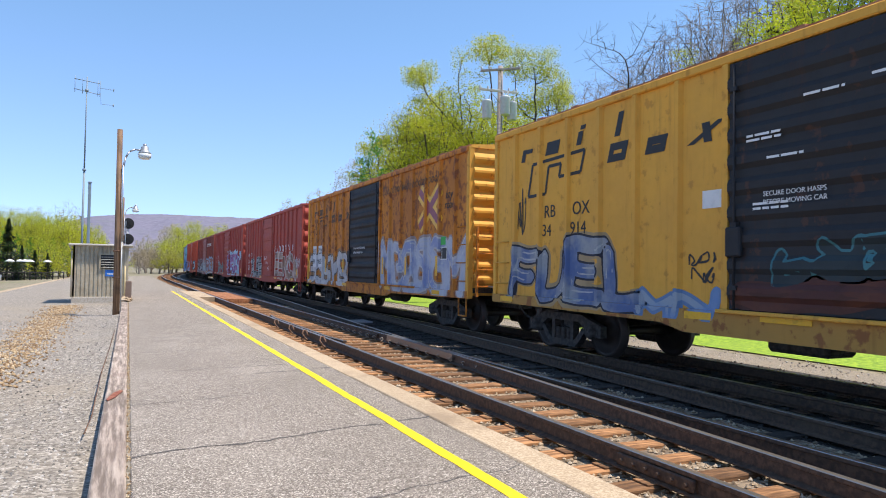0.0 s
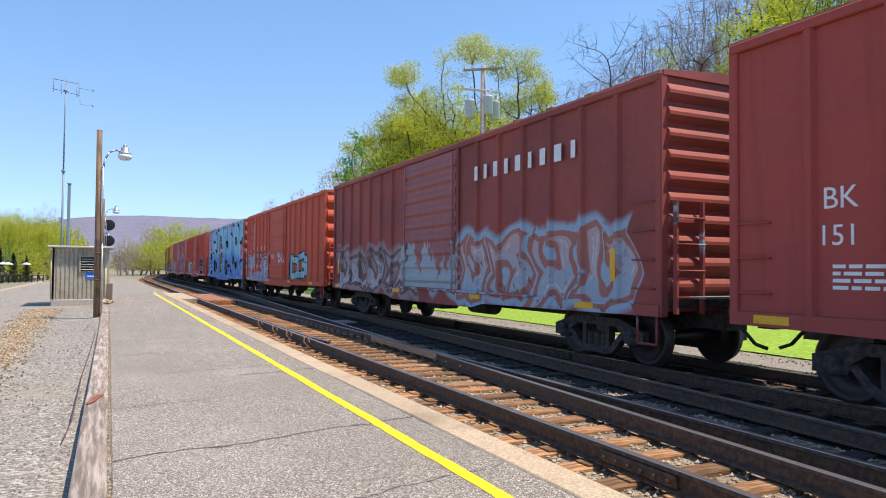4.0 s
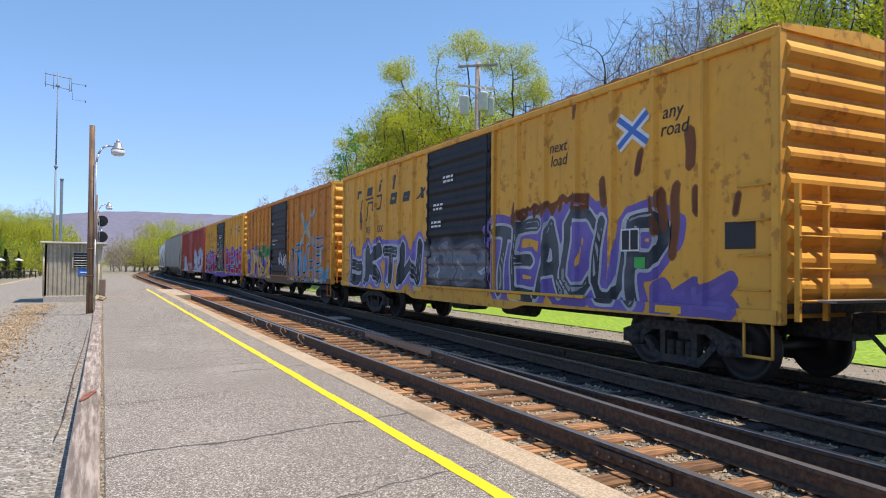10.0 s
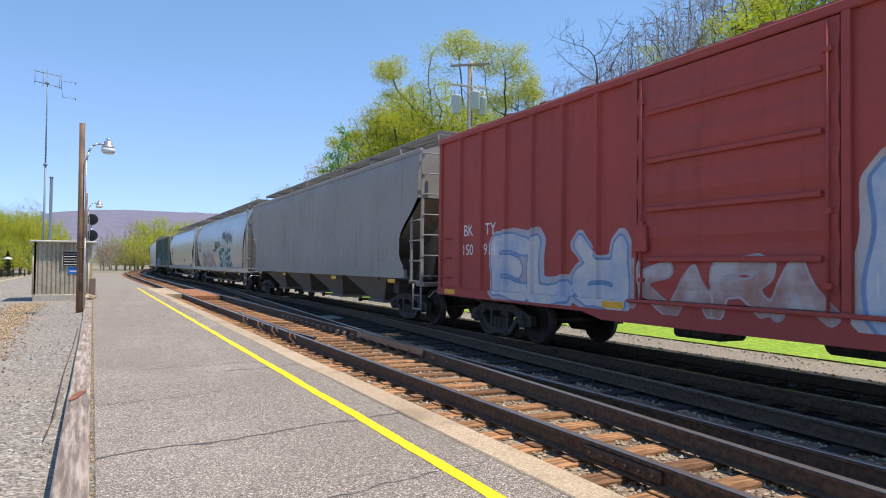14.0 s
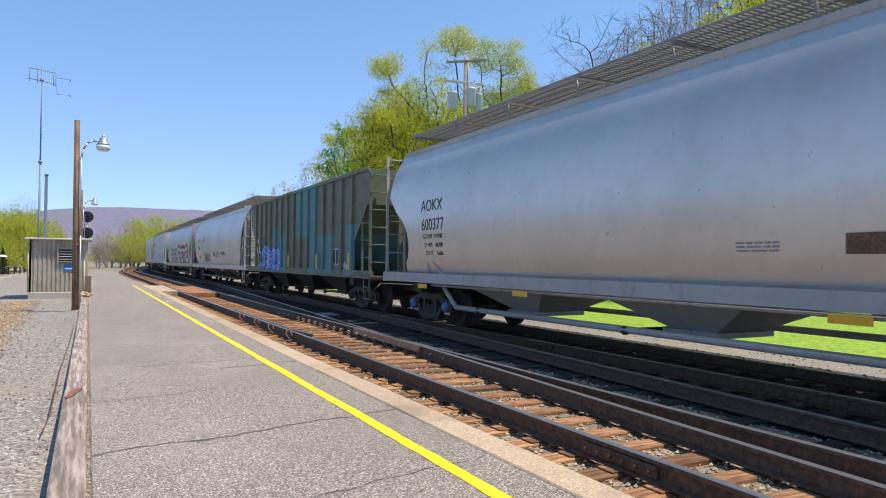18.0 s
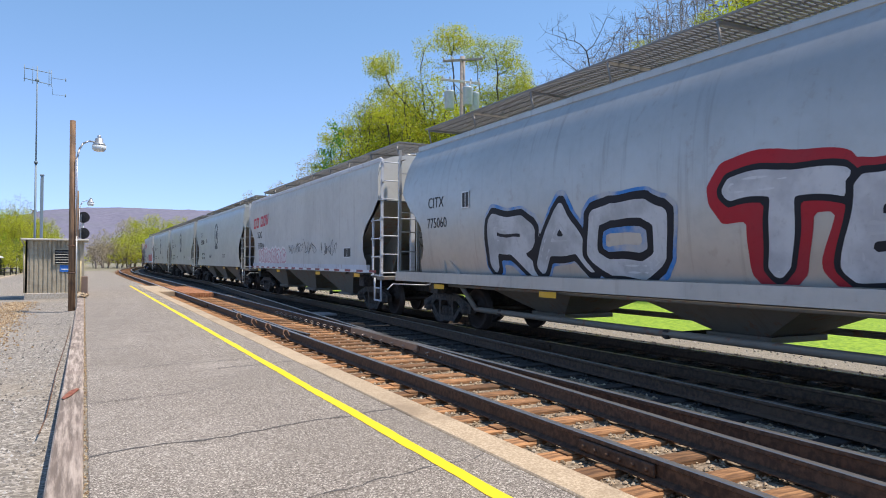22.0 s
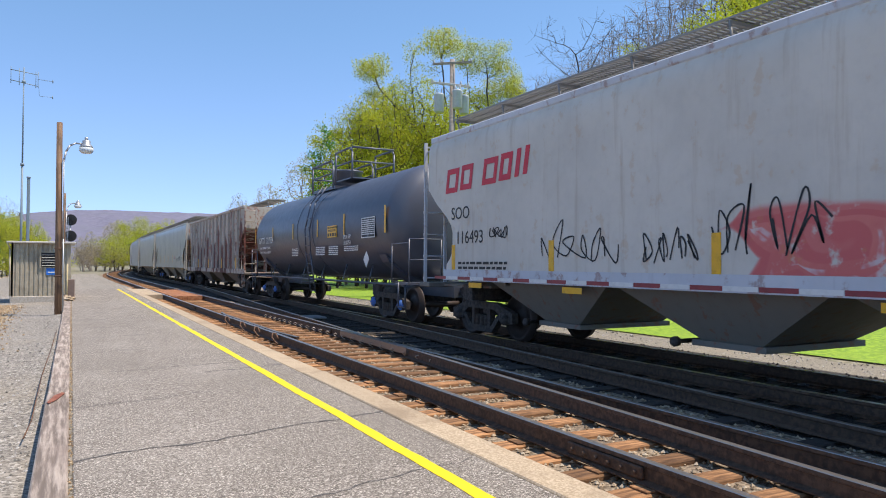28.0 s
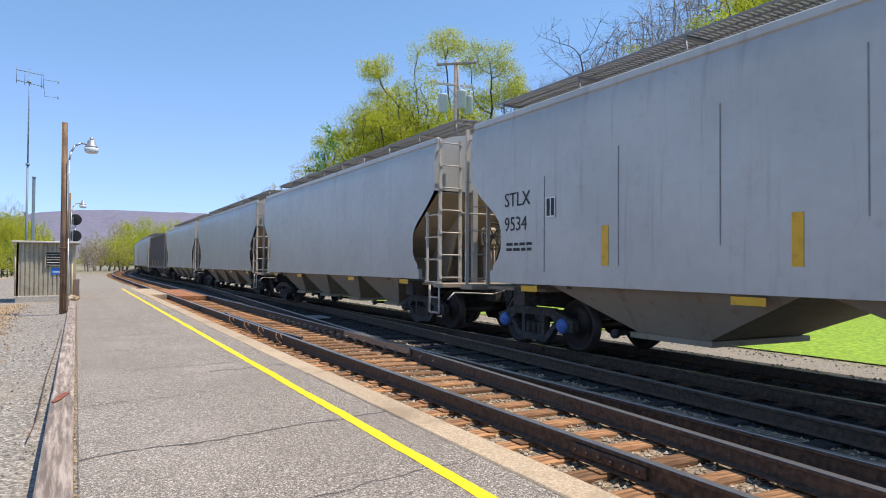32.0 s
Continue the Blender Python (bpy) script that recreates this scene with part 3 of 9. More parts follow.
def plate(parent, mat, y, z, w, h, x=-1.507, name="placard", label=""):
    return part(name, Shape().box(x - 0.004, x, y - w, y, z, z + h), mat, parent, label)


def framed(parent, y, z, w, h, x=-1.507):
    """A black stencil panel with a white border and lines."""
    p = plate(parent, BLACK, y, z, w, h, x, "data_panel", "black panel with white border and data lines")
    s, t = Shape(), 0.025
    for a, b, c, d in ((y - w, y, z, z + t), (y - w, y, z + h - t, z + h), (y - w, y - w + t, z + t, z + h - t), (y - t, y, z + t, z + h - t), (y - w / 2 - t / 2, y - w / 2 + t / 2, z + t, z + h - t)):
        s.box(x - 0.006, x - 0.004, a, b, c, d)
    part("border", s, WHITE, p)
    return p


# ---- running gear ----
def side_frame():
    s = Shape()
    for sx in (-1, 1):
        x0, x1 = sx * 1.00, sx * 1.13
        top = [(-1.15, 0.36), (-1.15, 0.56), (-0.95, 0.62), (-0.55, 0.74), (0.55, 0.74), (0.95, 0.62), (1.15, 0.56), (1.15, 0.36), (0.72, 0.36), (0.66, 0.50), (0.50, 0.60), (-0.50, 0.60), (-0.66, 0.50), (-0.72, 0.36)]
        s.prism(top, "x", x0, x1)
        low = [(-0.70, 0.44), (-0.62, 0.50), (-0.42, 0.30), (-0.36, 0.26), (0.36, 0.26), (0.42, 0.30), (0.62, 0.50), (0.70, 0.44), (0.46, 0.19), (0.38, 0.14), (-0.38, 0.14), (-0.46, 0.19)]
        s.prism(low, "x", x0, x1)
        for y in (-0.30, 0.30):
            s.box(min(x0, x1), max(x0, x1), y - 0.05, y + 0.05, 0.26, 0.60)
        for y in (-0.89, 0.89):
            s.box(min(x0, x1) - 0.03, max(x0, x1) + 0.03, y - 0.13, y + 0.13, 0.34, 0.58, 0.03)
    s.box(-1.0, 1.0, -0.16, 0.16, 0.46, 0.66, 0.03)
    return s


def spring(sx):
    """One coil spring, its turns as ripples."""
    return Shape().lathe([(0.265 + i * 0.0115, 0.058 if i % 2 else 0.08) for i in range(19)], "z", 10, (sx * 1.07, 0, 0))


def wheelset():
    s = Shape().rod((-0.98, 0, 0), (0.98, 0, 0), 0.075, 12)
    for sx in (-1, 1):
        a = [(sx * 0.69, 0.10), (sx * 0.70, 0.16), (sx * 0.735, 0.18), (sx * 0.735, 0.37), (sx * 0.69, 0.39), (sx * 0.69, 0.485), (sx * 0.72, 0.485), (sx * 0.735, 0.457), (sx * 0.825, 0.452), (sx * 0.825, 0.39), (sx * 0.775, 0.37), (sx * 0.765, 0.18), (sx * 0.85, 0.15), (sx * 0.85, 0.09)]
        s.lathe(a, "x", 28)
    return s


def hub(sx):
    return Shape().lathe([(sx * 1.0, 0.13), (sx * 1.17, 0.13), (sx * 1.20, 0.10), (sx * 1.22, 0.05)], "x", 14).box(min(sx * 1.215, sx * 1.235), max(sx * 1.215, sx * 1.235), -0.055, 0.055, -0.012, 0.012)


WHEELS = []


def truck(car, y, tone=None, hub_mat=None):
    t = part("truck", shared("truck", side_frame), tone or DULL_STEEL, car, m=pose(0, y, 0))
    for sx in (-1, 1):
        for dy in (-0.17, 0.0, 0.17):
            part("spring", shared("spring", spring, sx), tone or DULL_STEEL, t, m=pose(0, dy, 0))
    for dy in (-0.89, 0.89):
        w = part("wheelset", shared("wheelset", wheelset), WHEEL_STEEL, t, "steel wheels on an axle", pose(0, dy, 0.457))
        WHEELS.append((w, car))
        part("bearing_cap", shared("bearing_cap", hub, -1), hub_mat or DULL_STEEL, t, m=pose(0, dy, 0.457))
        part("bearing_cap", shared("bearing_cap", hub, 1), DULL_STEEL, t, m=pose(0, dy, 0.457))
    return t


def coupler(sy, reach):
    """Draft gear, shank, knuckle and air hose at one end."""
    s = Shape().box(-0.16, 0.16, *sorted((sy * (reach - 0.9), sy * (reach - 0.34))), 0.72, 0.98, 0.02)
    s.box(-0.07, 0.07, *sorted((sy * (reach - 0.34), sy * (reach - 0.1))), 0.78, 0.92)
    s.prism([(-0.15, sy * (reach - 0.12)), (-0.13, sy * (reach + 0.10)), (-0.02, sy * (reach + 0.13)), (0.0, sy * reach), (0.14, sy * (reach + 0.02)), (0.15, sy * (reach - 0.14))], "z", 0.70, 0.99)
    hose = [(0.32, sy * (reach - 0.35), 0.78), (0.33, sy * (reach - 0.22), 0.66), (0.25, sy * (reach - 0.10), 0.48), (0.12, sy * (reach + 0.0), 0.42)]
    return s.path(hose, 0.028)


def ladder_shape(n, w, h, r):
    """A ladder in the y-z plane, its foot at the origin."""
    s = Shape()
    for i in range(n):
        z = h * (i + 0.5) / n
        s.path([(0.0, -w / 2, z), (-0.06, -w / 2, z), (-0.06, w / 2, z), (0.0, w / 2, z)], r, 6)
    return s


def rail_ladder(n, w, h, r):
    s = ladder_shape(n, w, h, r)
    for y in (-w / 2, w / 2):
        s.box(-0.035, 0.035, y - 0.02, y + 0.02, -0.05, h + 0.05)
    return s


def brake_wheel():
    s, ring = Shape(), [(0.28 * math.cos(i * math.pi / 9), 0, 0.28 * math.sin(i * math.pi / 9)) for i in range(19)]
    s.path(ring, 0.016)
    for i in range(6):
        s.rod((0, 0, 0), (0.28 * math.cos(i * math.pi / 3), 0, 0.28 * math.sin(i * math.pi / 3)), 0.012, 6)
    return s.rod((0, -0.03, 0), (0, 0.20, 0), 0.05, 10).box(-0.14, 0.14, 0.10, 0.30, -0.20, 0.22, 0.03)


def bare_wheel():
    s = Shape().path([(0.29 * math.cos(i * math.pi / 10), -0.03, 0.29 * math.sin(i * math.pi / 10)) for i in range(21)], 0.018)
    for i in range(6):
        s.rod((0, 0, 0), (0.29 * math.cos(i * math.pi / 3), -0.03, 0.29 * math.sin(i * math.pi / 3)), 0.014, 6)
    return s.rod((0, -0.05, 0), (0, 0.05, 0), 0.06, 8)


# ---- boxcars ----
def bc_rib(h, w, d, y):
    return Shape().prism([(-1.50, y - w), (-1.50 - d, y - w * 0.55), (-1.50 - d, y + w * 0.55), (-1.50, y + w)], "z", 0.92, h)


def bc_roof(H, h):
    s = Shape()
    s.prism([(-1.53, h), (-1.53, h + 0.05), (0, h + 0.17), (1.53, h + 0.05), (1.53, h)], "y", -H, H)
    n = 14
    for i in range(n):
        y = -H + 2 * H * (i + 0.5) / n
        s.prism([(-1.5, h + 0.052), (-1.5, h + 0.09), (0, h + 0.205), (1.5, h + 0.09), (1.5, h + 0.052), (0, h + 0.168)], "y", y - 0.10, y + 0.10)
    return s


def bc_end(H, h, n):
    """A corrugated end: bulges that run across."""
    s, pts = Shape(), [(H - 0.08, 0.92)]
    for i in range(n):
        z0, dz = 1.15 + (h - 1.25) * i / n, (h - 1.25) / n
        pts += [(H, z0 + dz * 0.06), (H + 0.05, z0 + dz * 0.24), (H + 0.085, z0 + dz * 0.42), (H + 0.085, z0 + dz * 0.58), (H + 0.05, z0 + dz * 0.76), (H, z0 + dz * 0.94)]
    pts += [(H, h), (H - 0.08, h)]
    s.prism([(p, q) for p, q in pts], "x", -1.42, 1.42)
    for sx in (-1, 1):
        s.box(*sorted((sx * 1.40, sx * 1.545)), H - 0.1, H + 0.03, 0.85, h + 0.02, 0.02)
    s.prism([(-1.5, h - 0.02), (-1.5, h + 0.05), (0, h + 0.17), (1.5, h + 0.05), (1.5, h - 0.02)], "y", H - 0.1, H + 0.04)
    return s


def bc_side(H, h, door):
    """One side's sheets, with the doorway left open, its posts and the eaves rail."""
    s = Shape()
    for a, b in ((-H, -door / 2), (door / 2, H)):
        s.box(-1.50, -1.44, a, b, 0.92, h)
    s.box(-1.565, -1.44, -H, H, h - 0.10, h + 0.02, 0.015)
    for y in (-door / 2 - 0.05, door / 2 + 0.05):
        s.box(-1.56, -1.44, y - 0.05, y + 0.05, 0.88, h - 0.1)
    return s


def bc_sill(H, door):
    s = Shape().prism([(-H, 0.86), (-H, 1.02), (H, 1.02), (H, 0.86), (door * 0.9, 0.80), (door * 0.75, 0.70), (-door * 0.75, 0.70), (-door * 0.9, 0.80)], "x", -1.565, -1.51)
    return s


def bc_frame(H):
    s = Shape().box(-1.44, 1.44, -H, H, 0.98, 1.10).box(-0.2, 0.2, -H, H, 0.62, 0.98)
    for y in (-H + 1.6, H - 1.6, -1.2, 1.2):
        s.box(-1.43, 1.43, y - 0.12, y + 0.12, 0.78, 0.98)
    s.box(-0.9, -0.35, 0.6, 1.5, 0.5, 0.85, 0.05).rod((-0.75, -1.9, 0.68), (-0.75, -0.9, 0.68), 0.18, 12)
    return s


def bc_door(w, h, n, deep):
    """A door leaf whose face is pressed into ribs that run across."""
    pts, dz = [(-1.47, 1.06), (-1.545, 1.06)], (h - 1.35) / n
    for i in range(n):
        z = 1.12 + dz * (i + 0.5)
        pts += [(-1.545, z - dz * 0.34), (-1.545 - deep, z - dz * 0.14), (-1.545 - deep, z + dz * 0.14), (-1.545, z + dz * 0.34)]
    return Shape().prism(pts + [(-1.545, h - 0.12), (-1.47, h - 0.12)], "y", -w / 2 + 0.02, w / 2 - 0.02)


def bc_lock(h):
    s = Shape().rod((-1.60, 0, 1.05), (-1.60, 0, h - 0.15), 0.018, 6)
    for z in (1.3, 2.1, h - 0.5):
        s.box(-1.62, -1.54, -0.05, 0.05, z, z + 0.06)
    return s


def door_box():
    return Shape().box(-1.64, -1.56, -0.12, 0.12, 1.72, 2.10, 0.02)


def iron(w):
    return Shape().path([(0.0, -w / 2, 0), (-0.06, -w / 2, 0), (-0.06, w / 2, 0), (0.0, w / 2, 0)], 0.013, 6)


def boxcar(label, head, tail, paint, door_paint=None, door_w=3.05, h=4.33, ends=10, door_ribs=9, plug=False, roof=None, end_paint=None, trim=None):
    """An all-steel boxcar with posts on its sides, between two places along the train."""
    H = (tail - head) / 2
    car = thing("boxcar", pose(FAR_X, (head + tail) / 2, RAIL_Z), label, "boxcar", "cars of the freight train")
    CARS.append((car, (head + tail) / 2, 2 * H - 3.9))
    H = round(H, 2)
    part("underframe", shared("underframe", bc_frame, H), DULL_STEEL, car)
    part("roof", shared("roof", bc_roof, H, h), roof or ROOF_GREY, car, "galvanised roof with raised seams")
    flip = pose(0, 0, 0, 0, 0, 180)
    for m, back in ((pose(0, 0, 0), False), (flip, True)):
        part("side_wall", shared("side_wall", bc_side, H, h, door_w), paint, car, m=m)
        part("side_sill", shared("side_sill", bc_sill, H, door_w), trim or paint, car, m=m)
        for sy in (-1, 1):
            for i in range(1, 7):
                part("side_post", shared("side_post", bc_rib, h - 0.1, 0.075, 0.065, round(sy * (1.55 + i * 0.9), 2)), paint, car, m=m)
        d = part("door", shared("door", bc_door, door_w, h, door_ribs, 0.03 if plug else 0.045), door_paint or paint, car, m=m)
        for y in (-door_w / 2 + 0.12, door_w / 2 - 0.14):
            part("lock_bar", shared("lock_bar", bc_lock, h), door_paint or paint, d, m=pose(0, y, 0))
        part("door_track", shared("door_track", lambda w: Shape().box(-1.625, -1.545, -w * 1.5, w / 2 + 0.15, 1.0, 1.05, 0.01), door_w), paint, car, "rail under the sliding door", m=m)
        for z in (1.62, 2.32, 3.0, 3.68) if plug else ():
            part("door_beam", shared("door_beam", lambda w, q: Shape().box(-1.605, -1.54, -w / 2 + 0.2, w / 2 - 0.22, q - 0.035, q + 0.035, 0.012), door_w, z), door_paint or paint, d)
        part("lock_box", shared("lock_box", door_box), door_paint or paint, d, m=pose(0, door_w / 2 - 0.14, 0))
        part("end_wall", shared("end_wall", bc_end, H, h, ends), end_paint or paint, car, "end of pressed steel with deep corrugations", m=m)
        part("coupler", shared("coupler", coupler, 1, H + 0.62), DULL_STEEL, car, m=m)
        # handholds on the sides and a ladder on the end
        for k in range(4):
            part("grab_iron", shared("grab_iron", iron, 0.42), paint, car, m=m @ pose(-1.50, -H + 0.34, 1.25 + 0.42 * k))
        for k in range(3):
            part("grab_iron", shared("grab_iron", iron, 0.42), paint, car, m=m @ pose(-1.50, H - 0.34, 1.25 + 0.42 * k))
        part("end_ladder", shared("end_ladder", rail_ladder, 4, 0.5, 1.5, 0.013), paint, car, m=m @ pose(-1.1, -H - 0.12, 0.95, 0, 0, 90))
        part("step", shared("box_step", lambda: Shape().path([(-1.5, 0.1, 0.9), (-1.5, 0.1, 0.45), (-1.5, 0.5, 0.45), (-1.5, 0.5, 0.9)], 0.02)), paint, car, m=m @ pose(0, -H, 0))
        for y in (H - 0.6, door_w / 2 + 0.5, -door_w / 2 - 0.9, -H + 1.7):
            part("reflector", shared("reflector", lambda: Shape().box(-1.572, -1.566, -0.24, 0.24, 0.89, 0.99)), STRIPE, car, "yellow reflective strip", m=m @ pose(0, y, 0))
    part("running_board", Shape().box(-1.1, 1.1, -H - 0.42, -H - 0.10, 1.12, 1.15), GRATE, car)
    part("brake_wheel", shared("brake_wheel", brake_wheel), IRON, car, m=pose(0.55, -H - 0.42, 2.05))
    for y in (-(2 * H - 3.9) / 2, (2 * H - 3.9) / 2):
        truck(car, y)
    FACES[car.name] = box_face(H, h, door_w, door_ribs, 0.03 if plug else 0.045)
    return car, H


# ---- covered hoppers ----
def hull(L, round_, h, square=False):
    """A hopper's body: bowed sides with their lower corners cut away at the ends, rounded roof."""
    s, H = Shape(), L / 2
    cut = [(0.38, 3.55), (0.52, 3.05), (0.74, 2.5), (0.95, 2.05), (1.18, 1.6), (1.38, 1.22)] if round_ and not square else [(0.0, 3.14), (0.4, 2.79), (0.83, 2.5), (1.02, 2.32), (1.1, 2.15), (1.1, 1.8), (1.0, 1.62), (0.85, 1.5), (0.80, 1.22)]
    n = 12

    def wide(z):
        if round_:
            return belly(z)
        return 1.575 if z < 3.9 else 1.575 - 0.10 * ((z - 3.9) / (h - 3.9)) ** 2
    zs = sorted({z for _, z in cut} | {cut[0][1] + (h - cut[0][1]) * i / 8 for i in range(9)})
    inset = lambda z: cut[0][0] if z >= cut[0][1] else next(e0 + (e1 - e0) * (z0 - z) / (z0 - z1) for (e0, z0), (e1, z1) in zip(cut, cut[1:]) if z1 <= z <= z0)
    for sx in (-1, 1):
        v = [(sx * wide(z), y, z) for z in zs for y in (-H + inset(z), H - inset(z))]
        s.add(v, [(2 * i, 2 * i + 1, 2 * i + 3, 2 * i + 2) for i in range(len(zs) - 1)], True)
    arch = [(-wide(h), h)] + [(x * wide(h) / 1.5, h + dz * (1.0 if round_ else 0.75)) for x, dz in ((-1.15, 0.16), (-0.6, 0.27), (0, 0.31), (0.6, 0.27), (1.15, 0.16))] + [(wide(h), h)]
    s.add([(x, y, z) for x, z in arch for y in (cut[0][0] - H, H - cut[0][0])], [(2 * i, 2 * i + 1, 2 * i + 3, 2 * i + 2) for i in range(len(arch) - 1)], True)
    top = [z for z in zs if z >= cut[0][1]]
    ring = [(-wide(z), z) for z in top] + arch[1:-1] + [(wide(z), z) for z in reversed(top)]
    for y in (cut[0][0] - H, H - cut[0][0]):
        s.add([(x, y, z) for x, z in ring], [tuple(range(len(ring)))])
    return s


def slope_sheet(L, round_):
    """Sloping floor under one end, with two gussets beneath."""
    H, z0 = L / 2, 3.52 if round_ else 3.12
    near, deep = (0.40, 1.45) if round_ else (0.02, 2.9)
    s = Shape().prism([(-H + near, z0), (-H + near, z0 - 0.03), (-H + deep, 1.10), (-H + deep + 0.04, 1.13)], "x", -1.5 if round_ else -1.47, 1.5 if round_ else 1.47)
    if round_:
        return s
    for x in (-0.62, 0.62):
        s.prism([(-H + 0.5, z0 - 0.42), (-H + 1.2, 1.12), (-H + 2.75, 1.12)], "x", x - 0.03, x + 0.03)
    return s.box(-1.47, 1.47, -H + 2.05, -H + 2.1, 1.08, 1.7)


def hopper_bay(w, low, in_, foot):
    """One outlet bay under the sill: a funnel, its gate, and the shaft that opens it."""
    a, b = w / 2, w * foot
    v = [(-1.45, -a, 1.24), (1.45, -a, 1.24), (1.45, a, 1.24), (-1.45, a, 1.24), (-in_, -b, low), (in_, -b, low), (in_, b, low), (-in_, b, low)]
    s = Shape().add(v, [(0, 1, 5, 4), (1, 2, 6, 5), (2, 3, 7, 6), (3, 0, 4, 7), (4, 5, 6, 7), (0, 1, 2, 3)])
    s.box(-in_ - 0.08, in_ + 0.08, -b - 0.10, b + 0.10, low - 0.08, low)
    return s


def gate_shaft(w, low, foot):
    """The shaft that opens one outlet, with a square socket at each end."""
    s, y, z = Shape(), w * foot + 0.18, low - 0.03
    s.lathe([(-1.30, 0.0), (-1.30, 0.07), (-1.22, 0.07), (-1.22, 0.032), (1.22, 0.032), (1.22, 0.07), (1.30, 0.07), (1.30, 0.0)], "x", 8, (0, y, z))
    return s


def add_bay(car, w, in_, mat, y, low=0.52, foot=0.11):
    bay = part("outlet_bay", shared("outlet_bay", hopper_bay, w, low, in_, foot), mat, car, m=pose(0, y, 0))
    part("gate_shaft", shared("gate_shaft", gate_shaft, w, low, foot), DULL_STEEL, bay)


def hopper_sill(L, up=0.0):
    return Shape().prism([(-1.59, 1.02 + up), (-1.59, 1.24 + up), (-1.50, 1.24 + up), (-1.50, 1.06 + up), (-1.38, 1.02 + up)], "y", -L / 2 - 0.35 + 7.3 * up, L / 2 + 0.35 - 7.3 * up)


def flat_ladder(n, w, z0, z1):
    """Two flat stiles with round rungs, in the x-z plane from x = 0."""
    s = Shape()
    for x in (0.0, w):
        s.box(x - 0.035, x + 0.035, -0.02, 0.02, z0, z1)
    for i in range(n):
        z = z1 - 0.09 - 0.49 * i
        s.rod((0, -0.03, z), (w, -0.03, z), 0.016, 6)
        for x in (0.0, w):
            s.box(x - 0.03, x + 0.03, -0.05, -0.015, z - 0.03, z + 0.03)
    return s


def brake_stand():
    """Brake housing on a bracket with its wheel shaft and chain rod."""
    s = Shape().box(-0.16, 0.16, 0.05, 0.28, -0.22, 0.2, 0.05).box(-0.07, 0.07, 0.1, 0.3, -1.0, -0.22, 0.02)
    return s.rod((0, 0.06, 0), (0, -0.05, 0), 0.05, 8).rod((0.1, 0.1, -0.2), (0.12, 0.1, -1.05), 0.02, 6).box(-0.2, 0.2, 0.02, 0.3, -1.08, -1.0)


def end_parts(car, L, mat, m, h, ladder=None, low=None):
    """End platform, stub sill, bolster, posts, ladders and handrail, one by one."""
    H = L / 2
    ladder, low = ladder or mat, low or mat
    part("stub_sill", shared("stub_sill", lambda h_: Shape().box(-0.25, 0.25, -h_ - 0.45, -h_ + 2.6, 0.68, 1.05), H), DULL_STEEL, car, m=m)
    part("end_platform", shared("end_platform", lambda h_: Shape().box(-1.58, 1.58, -h_ - 0.42, -h_ + 0.05, 1.0, 1.10, 0.015).box(-1.2, 1.2, -h_ + 0.05, -h_ + 2.0, 1.02, 1.07), H), low, car, m=m)
    part("bolster", shared("bolster", lambda h_: Shape().box(-1.45, 1.45, -h_ + 1.35, -h_ + 1.7, 0.78, 1.1), H), DULL_STEEL, car, m=m)
    for x in (-0.55, 0.55):
        part("end_post", shared("end_post", lambda: Shape().prism([(-0.06, -0.05), (0.06, -0.05), (0.06, 0.05), (0.045, 0.05), (0.045, -0.035), (-0.045, -0.035), (-0.045, 0.05), (-0.06, 0.05)], "z", 1.1, 3.2)), mat, car, m=m @ pose(x, -H + 0.0, 0))
    for x in (-1.54, 1.04):
        part("end_ladder", shared("end_ladder_tall", flat_ladder, 7, 0.5, 1.02, round(h, 2)), ladder, car, m=m @ pose(x, -H - 0.21, 0))
    part("side_ladder", shared("side_ladder", flat_ladder, 4, 0.57, 1.1, 2.68), ladder, car, m=m @ pose(-1.56, -H - 0.21, 0, 0, 0, 90) @ Matrix.Diagonal((1, -1, 1, 1)))
    part("handrail", shared("end_handrail", lambda h_: Shape().rod((-1.04, -h_ - 0.23, 2.64), (1.04, -h_ - 0.23, 2.64), 0.018, 6), H), ladder, car, m=m)
    for x in (-1.5, 1.5):
        part("ladder_bracket", shared("ladder_bracket", lambda h_: Shape().rod((0, -h_ - 0.2, 4.02), (0, -h_ + 0.02, 4.02), 0.02, 6), H), ladder, car, m=m @ pose(x, 0, 0))
    part("step", shared("hopper_step", lambda h_: Shape().path([(-1.55, -h_ - 0.2, 1.05), (-1.55, -h_ - 0.2, 0.45), (-1.55, -h_ + 0.25, 0.45), (-1.55, -h_ + 0.25, 1.05)], 0.025).path([(-1.55, -h_ - 0.2, 0.78), (-1.55, -h_ + 0.25, 0.78)], 0.018), H), ladder, car, m=m)
    part("uncoupling_lever", shared("uncoupling_lever", lambda h_: Shape().path([(-1.5, -h_ - 0.5, 0.75), (-1.35, -h_ - 0.52, 0.9), (-0.4, -h_ - 0.55, 0.86), (0, -h_ - 0.6, 0.95)], 0.016), H), ladder, car, m=m)


